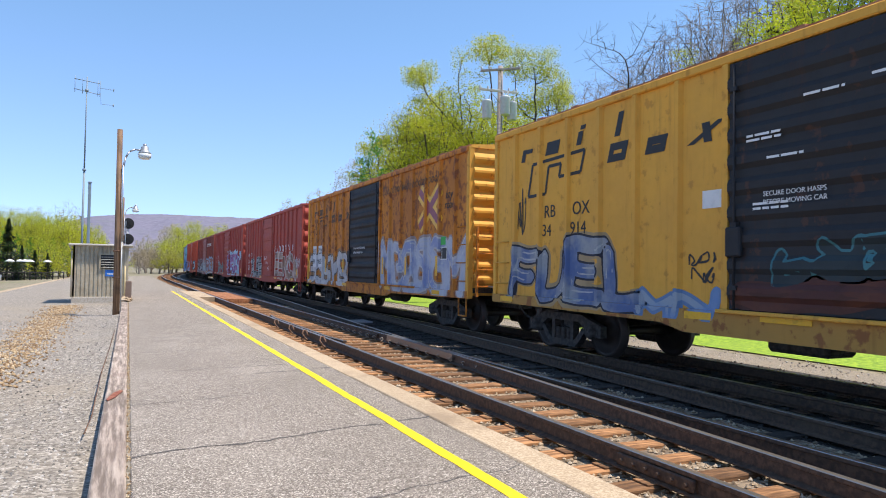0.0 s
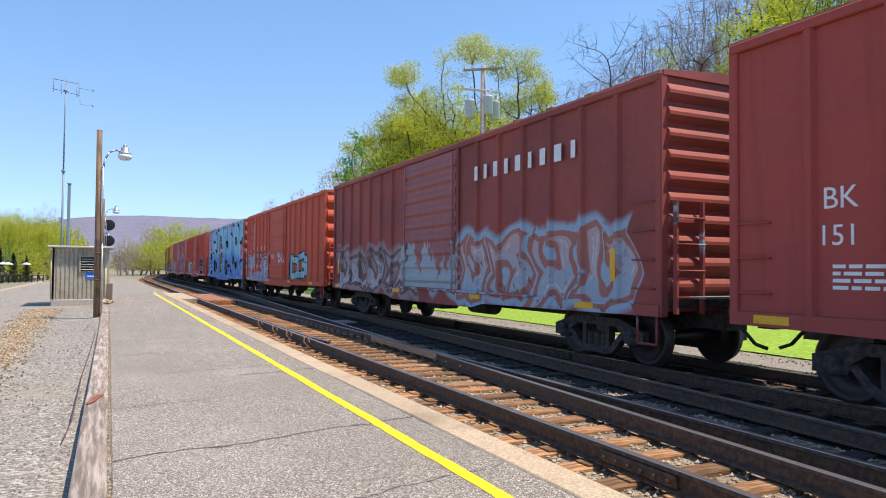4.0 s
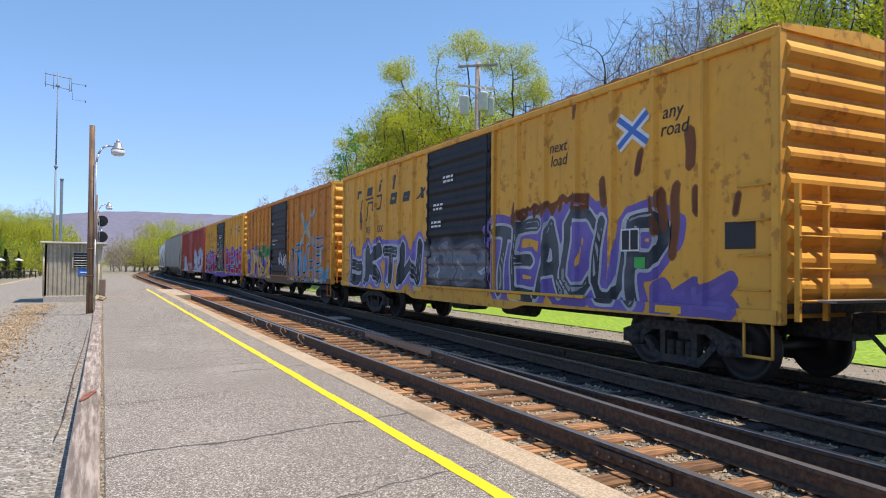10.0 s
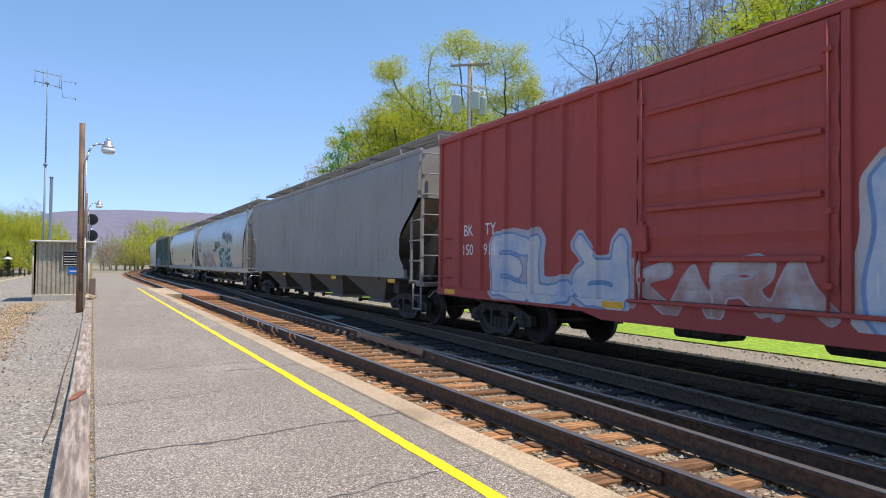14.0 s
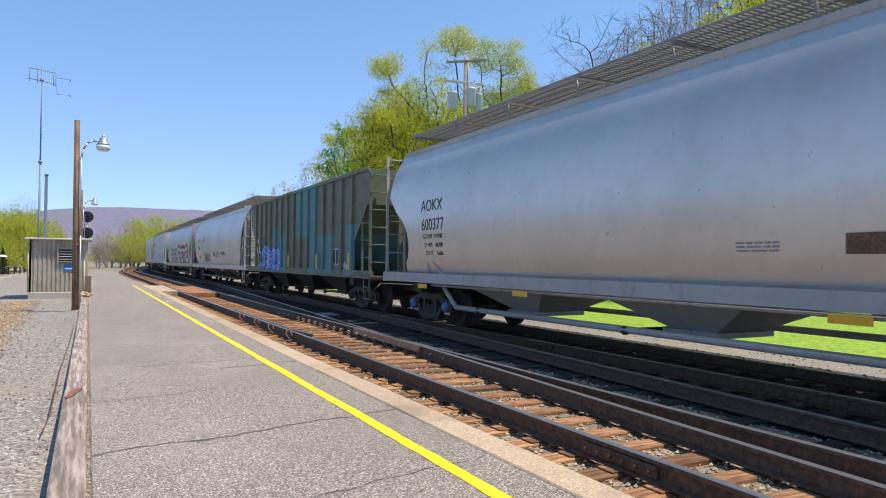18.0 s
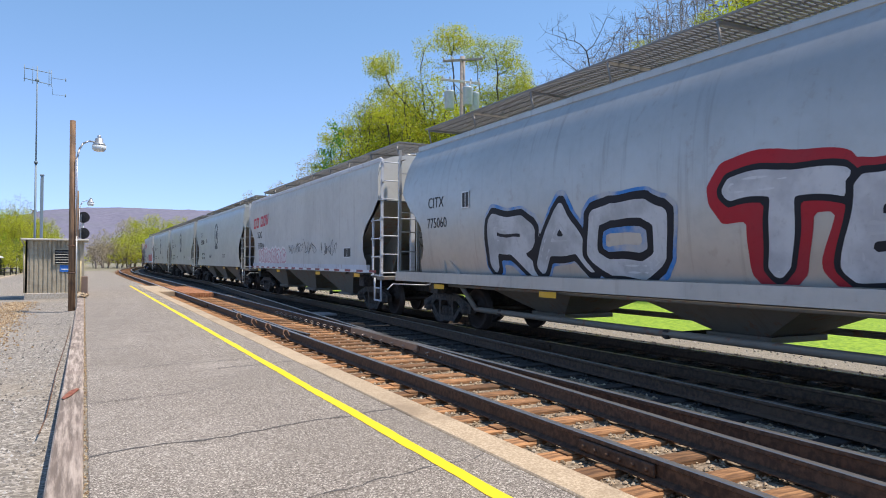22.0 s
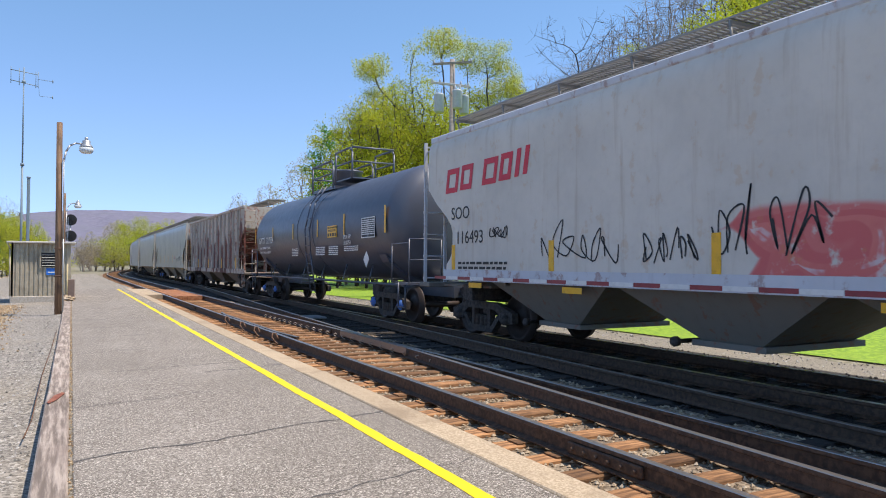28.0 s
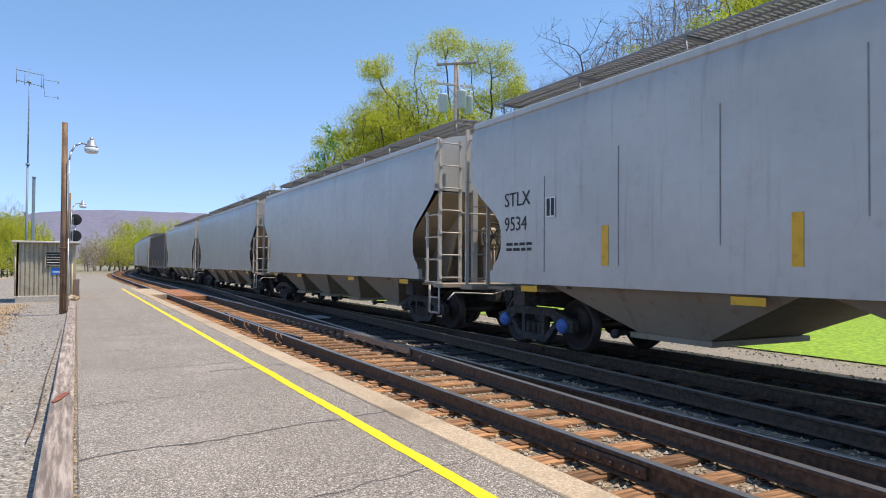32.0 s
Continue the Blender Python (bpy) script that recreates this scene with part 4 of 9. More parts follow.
def walkway(L, h, w, x):
    """Grating along the roof, on brackets, with its edge bars."""
    s, H = Shape(), L / 2
    z = h + 0.52
    n = int(L / 0.09)
    for i in range(n):
        y = -H + L * i / n
        s.box(x - w / 2, x + w / 2, y, y + 0.05, z + 0.006, z + 0.024)
    for dx in [w * (j / 8 - 0.5) for j in range(9)]:
        s.box(x + dx - 0.012, x + dx + 0.012, -H, H, z, z + 0.03)
    k = 9
    for i in range(k):
        y = -H + 0.2 + (L - 0.4) * i / (k - 1)
        s.box(x - w / 2, x + w / 2, y - 0.02, y + 0.02, z - 0.06, z - 0.01)
        for dx in (-w / 2, w / 2):
            s.rod((x + dx, y, z - 0.02), (x + dx * 0.9, y, h + 0.02), 0.02, 5)
    return s


def hatches(L, h):
    return Shape().box(-0.32, 0.32, -0.7, 0.7, h + 0.2, h + 0.36, 0.03)


def top_rail(L, h, w):
    return Shape().box(-w - 0.05, -w + 0.04, -L / 2, L / 2, h - 0.06, h + 0.07, 0.02)


SLOPE = car_paint("slope_paint", (0.42, 0.41, 0.38), 29.0, 0.15)


def covered_hopper(label, head, tail, paint, kind="flat", bays=3, h=4.28, trim=None, low_paint=None, hub_mat=None, red_white=False, ladder_paint=None, end_sheet=False, square=False):
    """A covered hopper car between two places along the train."""
    pitch = tail - head
    L = round(pitch - 0.8, 1)
    car = thing("covered_hopper", pose(FAR_X, (head + tail) / 2, RAIL_Z), label, "hopper car", "cars of the freight train")
    CARS.append((car, (head + tail) / 2, L - 3.0))
    rnd = kind == "round"
    up = 0.0 if rnd else 0.15
    trim, low = trim or paint, low_paint or paint
    part("hull", shared("hull", hull, L, rnd, h, square), paint, car)
    for turn_ in (0, 180):
        part("side_sill", shared("hopper_side_sill", hopper_sill, L, up), trim, car, m=pose(0, 0, 0, 0, 0, turn_))
        part("eaves_rail", shared("eaves_rail", top_rail, L, h, round(belly(h), 3) if rnd else 1.475), trim, car, m=pose(0, 0, 0, 0, 0, turn_))
    tagged(part("roof_walk", shared("roof_walk", walkway, L, h, 1.9, 0.0), GRATE, car, "grey steel grating walkway along the roof"), kind="stuff")
    for i in range(8):
        part("roof_hatch", shared("roof_hatch", hatches, L, h), trim, car, m=pose(0, -L / 2 + 1.2 + (L - 2.4) * i / 7, 0))
    room = L - (5.0 if rnd else 4.4)
    for i in range(bays):
        y = -room / 2 + room * (i + 0.5) / bays
        add_bay(car, round(room / bays * (0.9 if rnd else 1.0), 2), 0.5 if rnd else 0.95, low, y, *(() if rnd else (0.49, 0.135)))
    flip = pose(0, 0, 0, 0, 0, 180)
    for m in (pose(0, 0, 0), flip):
        end_parts(car, L, trim, m, h, ladder_paint, low)
        if end_sheet:
            e = part("end_sheet", shared("end_sheet", lambda l: Shape().prism([(-1.25, 1.1), (1.25, 1.1), (1.25, 3.9), (0.9, 4.3), (-0.9, 4.3), (-1.25, 3.9)], "y", -l / 2 + 0.06, -l / 2 + 0.10), L), paint, car, "upright end sheet with two round holes", m=m)
            for x in (-0.75, 0.55):
                part("hole", shared("end_hole", lambda l: Shape().lathe([(-l / 2 + 0.05, 0.19), (-l / 2 + 0.058, 0.19)], "y", 18, (0, 0, 1.62)), L), BLACK, e, "dark round hole", pose(x, 0, 0))
        part("slope_sheet", shared("slope_sheet", slope_sheet, L, rnd and not square), SLOPE if rnd else low, car, "dusty sloping end sheet", m=m)
        part("coupler", shared("coupler", coupler, -1, L / 2 + 0.78), DULL_STEEL, car, m=m)
        for y in (-L / 2 + 1.6, -L / 6, L / 6, L / 2 - 2.0):
            part("reflector", shared("reflector", lambda: Shape().box(-1.60, -1.592, -0.3, 0.3, 1.10, 1.2)), STRIPE, car, "yellow reflective strip", m=m @ pose(0, y, up))
        if rnd:
            part("air_pipe", shared("air_pipe", lambda l: Shape().path([(-1.25, -l / 2 + 2.4, 1.0), (-1.25, -l / 2 + 3.1, 0.50), (-1.25, l / 2 - 3.1, 0.50), (-1.25, l / 2 - 2.4, 1.0)], 0.055, 10).path([(-1.42, -l / 2 + 2.2, 0.97), (-1.42, l / 2 - 2.2, 0.97)], 0.03, 8), L), low, car, m=m)
    if red_white:
        for i in range(int(L / 0.5)):
            part("reflector", shared("reflector_long", lambda: Shape().box(-1.598, -1.592, -0.245, 0.245, 1.04, 1.10)), (RED_STRIPE, WHITE)[i % 2], car, m=pose(0, -L / 2 + 0.3 + i * 0.5, up))
    part("brake_stand", shared("brake_stand", brake_stand), low, car, m=pose(-0.25, -L / 2 - 0.30, 2.15))
    part("brake_wheel", shared("brake_wheel_bare", bare_wheel), IRON, car, m=pose(-0.25, -L / 2 - 0.34, 2.15))
    for y in (-(L - 3.0) / 2, (L - 3.0) / 2):
        truck(car, y, hub_mat=hub_mat)
    if rnd:
        ROUND.add(car.name)
    FACES[car.name] = ((lambda y, z: -belly(z)) if rnd else (lambda y, z: -1.575)), (), (), (1.25, 3.9, L / 2 - 0.8)
    return car, L / 2


# ---- ribbed hoppers ----
def rib_hull(L, h):
    s, H, e = Shape(), L / 2, 2.6
    for sx in (-1, 1):
        s.prism([(-H, h), (-H, h - 1.0), (-H + 0.12, h - 1.0), (-H + 1.25, 2.0), (-H + 1.25, 1.1), (H - 1.25, 1.1), (H - 1.25, 2.0), (H - 0.12, h - 1.0), (H, h - 1.0), (H, h)], "x", sx * 1.46, sx * 1.52)
    for sy in (-1, 1):
        s.box(-1.46, 1.46, *sorted((sy * H, sy * (H - 0.06))), h - 1.0, h)
        s.add([(-1.46, sy * (H - 0.05), h - 1.0), (1.46, sy * (H - 0.05), h - 1.0), (1.46, sy * (H - 2.4), 1.12), (-1.46, sy * (H - 2.4), 1.12)], [(0, 1, 2, 3)])
    s.box(-1.46, 1.46, -H + 0.06, H - 0.06, h - 0.05, h + 0.02)
    return s


def rib_post(h, y):
    return Shape().prism([(-1.52, y - 0.065), (-1.60, y - 0.05), (-1.60, y + 0.05), (-1.52, y + 0.065)], "z", 1.08, h - 0.08)


def ribbed_hopper(label, head, tail, paint, ribs=14, h=4.05, low_paint=None, covered=False, post_paint=None):
    pitch = tail - head
    L = round(pitch - 0.9, 1)
    car = thing("ribbed_hopper", pose(FAR_X, (head + tail) / 2, RAIL_Z), label, "hopper car", "cars of the freight train")
    CARS.append((car, (head + tail) / 2, L - 3.0))
    part("hull", shared("rib_hull", rib_hull, L, h), paint, car)
    for turn_ in (0, 180):
        part("side_sill", shared("hopper_side_sill", hopper_sill, L), paint, car, m=pose(0, 0, 0, 0, 0, turn_))
        part("top_chord", shared("top_chord", top_rail, L, h, 1.53), paint, car, m=pose(0, 0, 0, 0, 0, turn_))
    if covered:
        tagged(part("roof_walk", shared("roof_walk", walkway, L, h - 0.15, 0.8, 0.0), GRATE, car), kind="stuff")
    room = L - 4.6
    for i in range(3):
        add_bay(car, round(room / 3, 2), 0.85, low_paint or paint, -room / 2 + room * (i + 0.5) / 3, 0.5, 0.12)
    flip = pose(0, 0, 0, 0, 0, 180)
    for m in (pose(0, 0, 0), flip):
        for i in range(ribs):
            part("side_post", shared("side_post_hopper", rib_post, h, round(-L / 2 + 1.25 + (L - 2.5) * i / (ribs - 1), 2)), post_paint or paint, car, m=m)
        end_parts(car, L, paint, m, h - 0.1, low=low_paint)
        part("coupler", shared("coupler", coupler, -1, L / 2 + 0.78), DULL_STEEL, car, m=m)
        for y in (-L / 2 + 1.42, -L / 5, 0.6, L / 4):
            part("reflector", shared("reflector_up", lambda: Shape().box(-1.612, -1.602, -0.07, 0.07, 1.25, 1.75)), STRIPE, car, "yellow reflective strip", m=m @ pose(0, y, 0))
    for y in (-(L - 3.0) / 2, (L - 3.0) / 2):
        truck(car, y)
    part("brake_stand", shared("brake_stand", brake_stand), IRON, car, m=pose(-0.25, -L / 2 - 0.30, 2.15))
    part("brake_wheel", shared("brake_wheel_bare", bare_wheel), IRON, car, m=pose(-0.25, -L / 2 - 0.34, 2.15))
    return car, L / 2


# ---- tank car ----
def tank_shell(H, r):
    rings = [(-H, 0.02), (-H + 0.05, r * 0.45), (-H + 0.16, r * 0.75), (-H + 0.36, r * 0.94), (-H + 0.6, r)]
    rings += [(-y, a) for y, a in reversed(rings)]
    return Shape().lathe(rings, "y", 40, (0, 0, 2.62))


def tank_car(label, head, tail, paint):
    pitch = tail - head
    H = pitch / 2 - 0.35
    car = thing("tank_car", pose(FAR_X, (head + tail) / 2, RAIL_Z), label, "tank car", "cars of the freight train")
    CARS.append((car, (head + tail) / 2, 2 * H - 3.4))
    r = 1.55
    part("tank", tank_shell(H - 0.35, r), paint, car)
    part("weld_bands", Shape().lathe([(-0.9, r + 0.003), (-0.9, r + 0.012), (-0.82, r + 0.012), (-0.82, r + 0.003)], "y", 40, (0, 0, 2.62)).lathe([(0.82, r + 0.003), (0.82, r + 0.012), (0.9, r + 0.012), (0.9, r + 0.003)], "y", 40, (0, 0, 2.62)), paint, car)
    # stub sills with saddles and end platforms
    for sy, m in ((-1, pose(0, 0, 0)), (1, pose(0, 0, 0, 0, 0, 180))):
        s = Shape().box(-0.25, 0.25, -H - 0.35, -H + 3.2, 0.68, 1.0).box(-1.5, 1.5, -H - 0.35, -H + 0.15, 1.0, 1.06)
        s.prism([(-1.25, 1.55), (-1.35, 1.75), (-0.9, 1.36), (0, 1.12), (0.9, 1.36), (1.35, 1.75), (1.25, 1.55), (0.4, 0.9), (-0.4, 0.9)], "y", -H + 1.3, -H + 1.75)
        part("stub_sill", s, paint, car, m=m)
        for x in (-1.45, 1.45):
            rails = lambda *a: part("end_railing", Shape().path(*a), paint, car, m=m)
            rails([(x, -H - 0.3, 1.05), (x, -H - 0.3, 2.1), (x * 0.4, -H - 0.3, 2.1), (x * 0.4, -H - 0.3, 1.05)], 0.02)
            rails([(x, -H - 0.3, 1.6), (x * 0.4, -H - 0.3, 1.6)], 0.016)
            rails([(x, -H + 0.7, 1.05), (x, -H + 0.7, 2.0), (x, -H - 0.3, 2.0)], 0.02)
            rails([(x, -H - 0.1, 1.05), (x, -H - 0.1, 0.45), (x, -H + 0.3, 0.45), (x, -H + 0.3, 1.05)], 0.02)
        part("coupler", shared("coupler", coupler, -1, round(H + 0.68, 2)), DULL_STEEL, car, m=m)
    # long side rails under the tank
    for sx in (-1, 1):
        side = Shape().path([(sx * 1.3, -H + 0.4, 0.98), (sx * 1.3, H - 0.4, 0.98)], 0.035)
        for i in range(6):
            y = -H + 2.6 + (2 * H - 5.2) * i / 5
            side.path([(sx * 1.3, y, 0.98), (sx * 1.05, y + 0.25, 1.5)], 0.022)
        part("side_rail", side, paint, car)
        steps = Shape()
        for dy in (-0.25, 0.25):
            steps.path([(sx * 1.42, dy - 0.62, 0.55), (sx * 1.60, dy - 0.62, 1.9), (sx * 1.64, dy - 0.62, 2.62), (sx * 1.45, dy - 0.62, 3.5), (sx * 1.05, dy - 0.62, 4.08)], 0.022)
        for i in range(11):
            z = 0.6 + i * 0.3
            x = 1.42 + (z - 0.55) * 0.13 if z < 1.9 else (1.62 if z < 2.9 else 1.62 - (z - 2.9) * 0.42)
            steps.rod((sx * x, -0.87, z), (sx * x, -0.37, z), 0.014, 6)
        part("tank_ladder", steps, paint, car)
    top = 2.62 + r
    part("top_platform", Shape().box(-0.72, 0.72, -0.75, 1.75, top - 0.12, top - 0.02).box(-0.72, 0.72, -2.3, -0.85, top + 0.06, top + 0.1), paint, car, "narrow platform round the manway")
    part("manway", Shape().lathe([(top - 0.15, 0.5), (top + 0.50, 0.5), (top + 0.52, 0.55), (top + 0.58, 0.55), (top + 0.6, 0.3)], "z", 20, (0, 0.0, 0)), paint, car)
    for x_ in (-0.72, 0.72):
        for a_, b_, z0, hi in ((-0.55, 1.7, top - 0.1, 0.95), (-2.35, -0.8, top + 0.05, 1.0)):
            part("platform_railing", Shape().path([(x_, b_, z0), (x_, b_, z0 + hi), (x_, a_ + 0.15, z0 + hi), (x_, a_, z0 + hi - 0.15), (x_, a_, z0)], 0.035, 8).path([(x_, b_, z0 + hi * 0.55), (x_, a_, z0 + hi * 0.55)], 0.028, 6), paint, car)
    for b_, z0, hi in ((1.7, top - 0.1, 0.95), (-2.35, top + 0.05, 1.0)):
        part("platform_railing", Shape().path([(-0.72, b_, z0 + hi), (0.72, b_, z0 + hi)], 0.035, 8).path([(-0.72, b_, z0 + hi * 0.55), (0.72, b_, z0 + hi * 0.55)], 0.028, 6), paint, car)
    x = -r - 0.008
    for y, hi in ((7.0, 0.62), (4.13, 0.55), (1.34, 0.55), (-1.45, 0.55), (-3.91, 0.62), (-6.9, 0.7)):
        part("reflector", Shape().box(x - 0.004, x, y - 0.05, y + 0.05, 2.64 - hi / 2, 2.64 + hi / 2), STRIPE, car, "yellow reflective strip")
    plate(car, STRIPE, -2.44, 2.3, 0.85, 0.36, x, "warning_label", "yellow label with black lettering")
    words("FOR CHEMICAL EMERGENCY", 0.068, BLACK, car, -2.48, 2.58, x - 0.006)
    bars(car, BLACK, -2.5, 2.52, 2, 0.7, 0.018, x - 0.006)
    bars(car, BLACK, -2.48, 2.34, 1, 0.76, 0.09, x - 0.006)
    words("GATX  227254", 0.37, WHITE, car, 6.34, 2.30, x - 0.012)
    words("LD LMT 206900 LB   93800 KG", 0.13, WHITE, car, 6.15, 2.08, x - 0.012)
    words("LT WT    79100 LB   35900 KG", 0.13, WHITE, car, 6.1, 1.90, x - 0.012)
    words("FRA AIP", 0.17, WHITE, car, -3.9, 2.22, x - 0.01)
    words("SR-8754", 0.17, WHITE, car, -3.92, 2.05, x - 0.01)
    bars(car, WHITE, -3.95, 1.98, 3, 1.1, 0.028, x - 0.002)
    for y, w in ((1.4, 0.75), (-1.3, 0.9), (-2.58, 0.85)):
        bars(car, WHITE, y, 2.0, 5, w, 0.03, x - 0.002)
    framed(car, -5.3, 2.2, 0.95, 0.55, x - 0.002)
    bars(car, WHITE, -5.35, 2.66, 8, 0.85, 0.028, x - 0.012)
    part("diamond_placard", Shape().prism([(-5.7, 1.40), (-5.9, 1.62), (-5.7, 1.84), (-5.5, 1.62)], "x", x - 0.02, x - 0.01), WHITE, car, "white diamond hazard placard")
    part("brake_gear", Shape().box(-0.9, -0.5, -5.0, -4.5, 0.6, 0.95, 0.04).rod((-0.75, -6.2, 0.74), (-0.75, -5.3, 0.74), 0.16, 12).rod((-0.85, -2.0, 0.8), (-0.85, 2.5, 0.8), 0.018, 6), DULL_STEEL, car)
    for y in (-(2 * H - 3.4) / 2, (2 * H - 3.4) / 2):
        truck(car, y, hub_mat=HUB_BLUE)
    return car, H


CARS = []

# ---- ground, platform, track ----
def sheet(name, mat, pts_x, ys, z_of, label, category="ground", kind="structure", wide=None):
    """A ground sheet over a grid of x and y."""
    s, n = Shape(), len(pts_x)
    s.add([(x, y, z_of(x, y)) for y in ys for x in pts_x], [(k * n + i, k * n + i + 1, (k + 1) * n + i + 1, (k + 1) * n + i) for k in range(len(ys) - 1) for i in range(n - 1)], True)
    ob = part(name, s, mat)
    return tagged(ob, label, category, "", kind)


def ground_z(x, y):
    if y > 300 or y < -200:
        return -0.5
    if x < -0.15:
        return -0.13 - 0.02 * min(-x, 20) + 0.065 * max(-1.0, min(1.0, (y - 8.5) / 3)) * max(0.0, 1 + (x + 0.16) / 0.45)
    if x < 12.0:
        return -0.55
    if x < 13.2:
        return -0.42
    return -0.40 + 0.02 * max(0.0, min(x - 22, 20))


XS = [-3000, -800, -300, -150, -80, -50, -30, -20, -12, -6, -2, -0.5, -0.16, -0.1, 2, 6, 11.9, 12.4, 13.2, 16, 20, 25, 32, 45, 70, 120, 250, 600, 1500, 4000]
YS = [-600, -200, -60, -20, -5, 0, 5, 10, 20, 30, 45, 60, 80, 100, 130, 160, 200, 260, 330, 500, 900, 1800, 4500]
sheet("ground", EARTH, XS, YS, ground_z, "dry earth and thin grass reaching to the hills")
LAWN_X = [13.35, 14.5, 16, 20, 25, 32, 45, 60]
sheet("lawn", GRASS, LAWN_X, [-60 + 10 * i for i in range(24)], lambda x, y: ground_z(x, y) + 0.03, "bright green mown lawn beside the railway", "lawn")
sheet("gravel_lot", LOT, [-6.46, -4, -2, -0.9, -0.6, -0.4, -0.28, -0.195], [-30 + 6 * i for i in range(30)], lambda x, y: ground_z(x, y) + 0.035 + 0.015 * noise.noise((x * 0.4, y * 0.4, 0)), "grey gravel ground beside the platform edge")
sheet("shoulder", SHOULDER, [10.9, 11.6, 12.4, 13.0, 13.6], [-60 + 6 * i for i in range(40)], lambda x, y: -0.36 - 0.02 * (x - 10.9) + 0.02 * noise.noise((x, y * 0.5, 3)), "gravel service path along the far track")


def painted_line(x0, x1, y0, y1):
    """A thin coat of paint with uneven edges."""
    r, s, n = random.Random(9), Shape(), int((y1 - y0) / 0.12)
    wob = lambda y, k: 0.012 * noise.noise((y * 0.7, k, 0)) + 0.007 * noise.noise((y * 5, k, 1)) + r.uniform(-0.004, 0.004)
    ys = [y0 + (y1 - y0) * i / n for i in range(n + 1)]
    v = [p for y in ys for p in ((x0 + wob(y, 2), y, 0.004), (x1 + wob(y, 7), y, 0.004))]
    return s.add(v, [(2 * i, 2 * i + 1, 2 * i + 3, 2 * i + 2) for i in range(n)])


PLAT_L, PLAT_R, PLAT_END = 0.04, 2.72, 43.0
tagged(part("platform", Shape().box(PLAT_L, PLAT_R, -25, PLAT_END, -0.5, 0.0, 0.01), ASPHALT), "worn grey asphalt platform surface", "platform", kind="structure")
tagged(part("platform_ramp", Shape().prism([(PLAT_END, 0.0), (PLAT_END, -0.5), (110, -0.5), (110, -0.14), (60, -0.10)], "x", 0.04, 3.1), LOT), "gravel ground beyond the end of the platform", "path", kind="structure")
tagged(part("yellow_line", painted_line(2.235, 2.345, -25, 42.4), YELLOW_LINE), "bright yellow safety line painted along the platform", "line", kind="structure")


def rail_profile(x, side=1):
    return [(x - 0.07, RAIL_Z - 0.178), (x + 0.07, RAIL_Z - 0.178), (x + 0.07, RAIL_Z - 0.166), (x + 0.012, RAIL_Z - 0.145), (x + 0.009, RAIL_Z - 0.05), (x + 0.036, RAIL_Z - 0.038), (x + 0.036, RAIL_Z - 0.006), (x + 0.030, RAIL_Z), (x - 0.030, RAIL_Z), (x - 0.036, RAIL_Z - 0.006), (x - 0.036, RAIL_Z - 0.038), (x - 0.009, RAIL_Z - 0.05), (x - 0.012, RAIL_Z - 0.145), (x - 0.07, RAIL_Z - 0.166)]


def rail_shape(x, ss, slant=None):
    """A rail swept along the line at x, or along a slanting path x(s)."""
    s, rings = Shape(), []
    for t in ss:
        if slant:
            px, py, a = slant(t), t, 0.0
        else:
            px, py, a = line(t, x)
        rings.append([(px + (q - 0) * math.cos(a), py - q * math.sin(a), z) for q, z in rail_profile(0)])
    n = len(rings[0])
    s.add([p for r in rings for p in r], [(k * n + i, k * n + (i + 1) % n, (k + 1) * n + (i + 1) % n, (k + 1) * n + i) for k in range(len(rings) - 1) for i in range(n)])
    return s.add(rings[0], [tuple(range(n))]).add(rings[-1], [tuple(range(n))])


def two_tone(me, top=RAIL_TOP):
    """A worn bright running surface on a rail."""
    me.materials.append(RAIL_SIDE)
    me.materials.append(top)
    for p in me.polygons:
        if p.normal.z > 0.7 and p.center.z > RAIL_Z - 0.03:
            p.material_index = 1
    return me


SS = [-60, 0, 40, 84] + [84 + 8 * i for i in range(1, 40)]
rnd = random.Random(5)


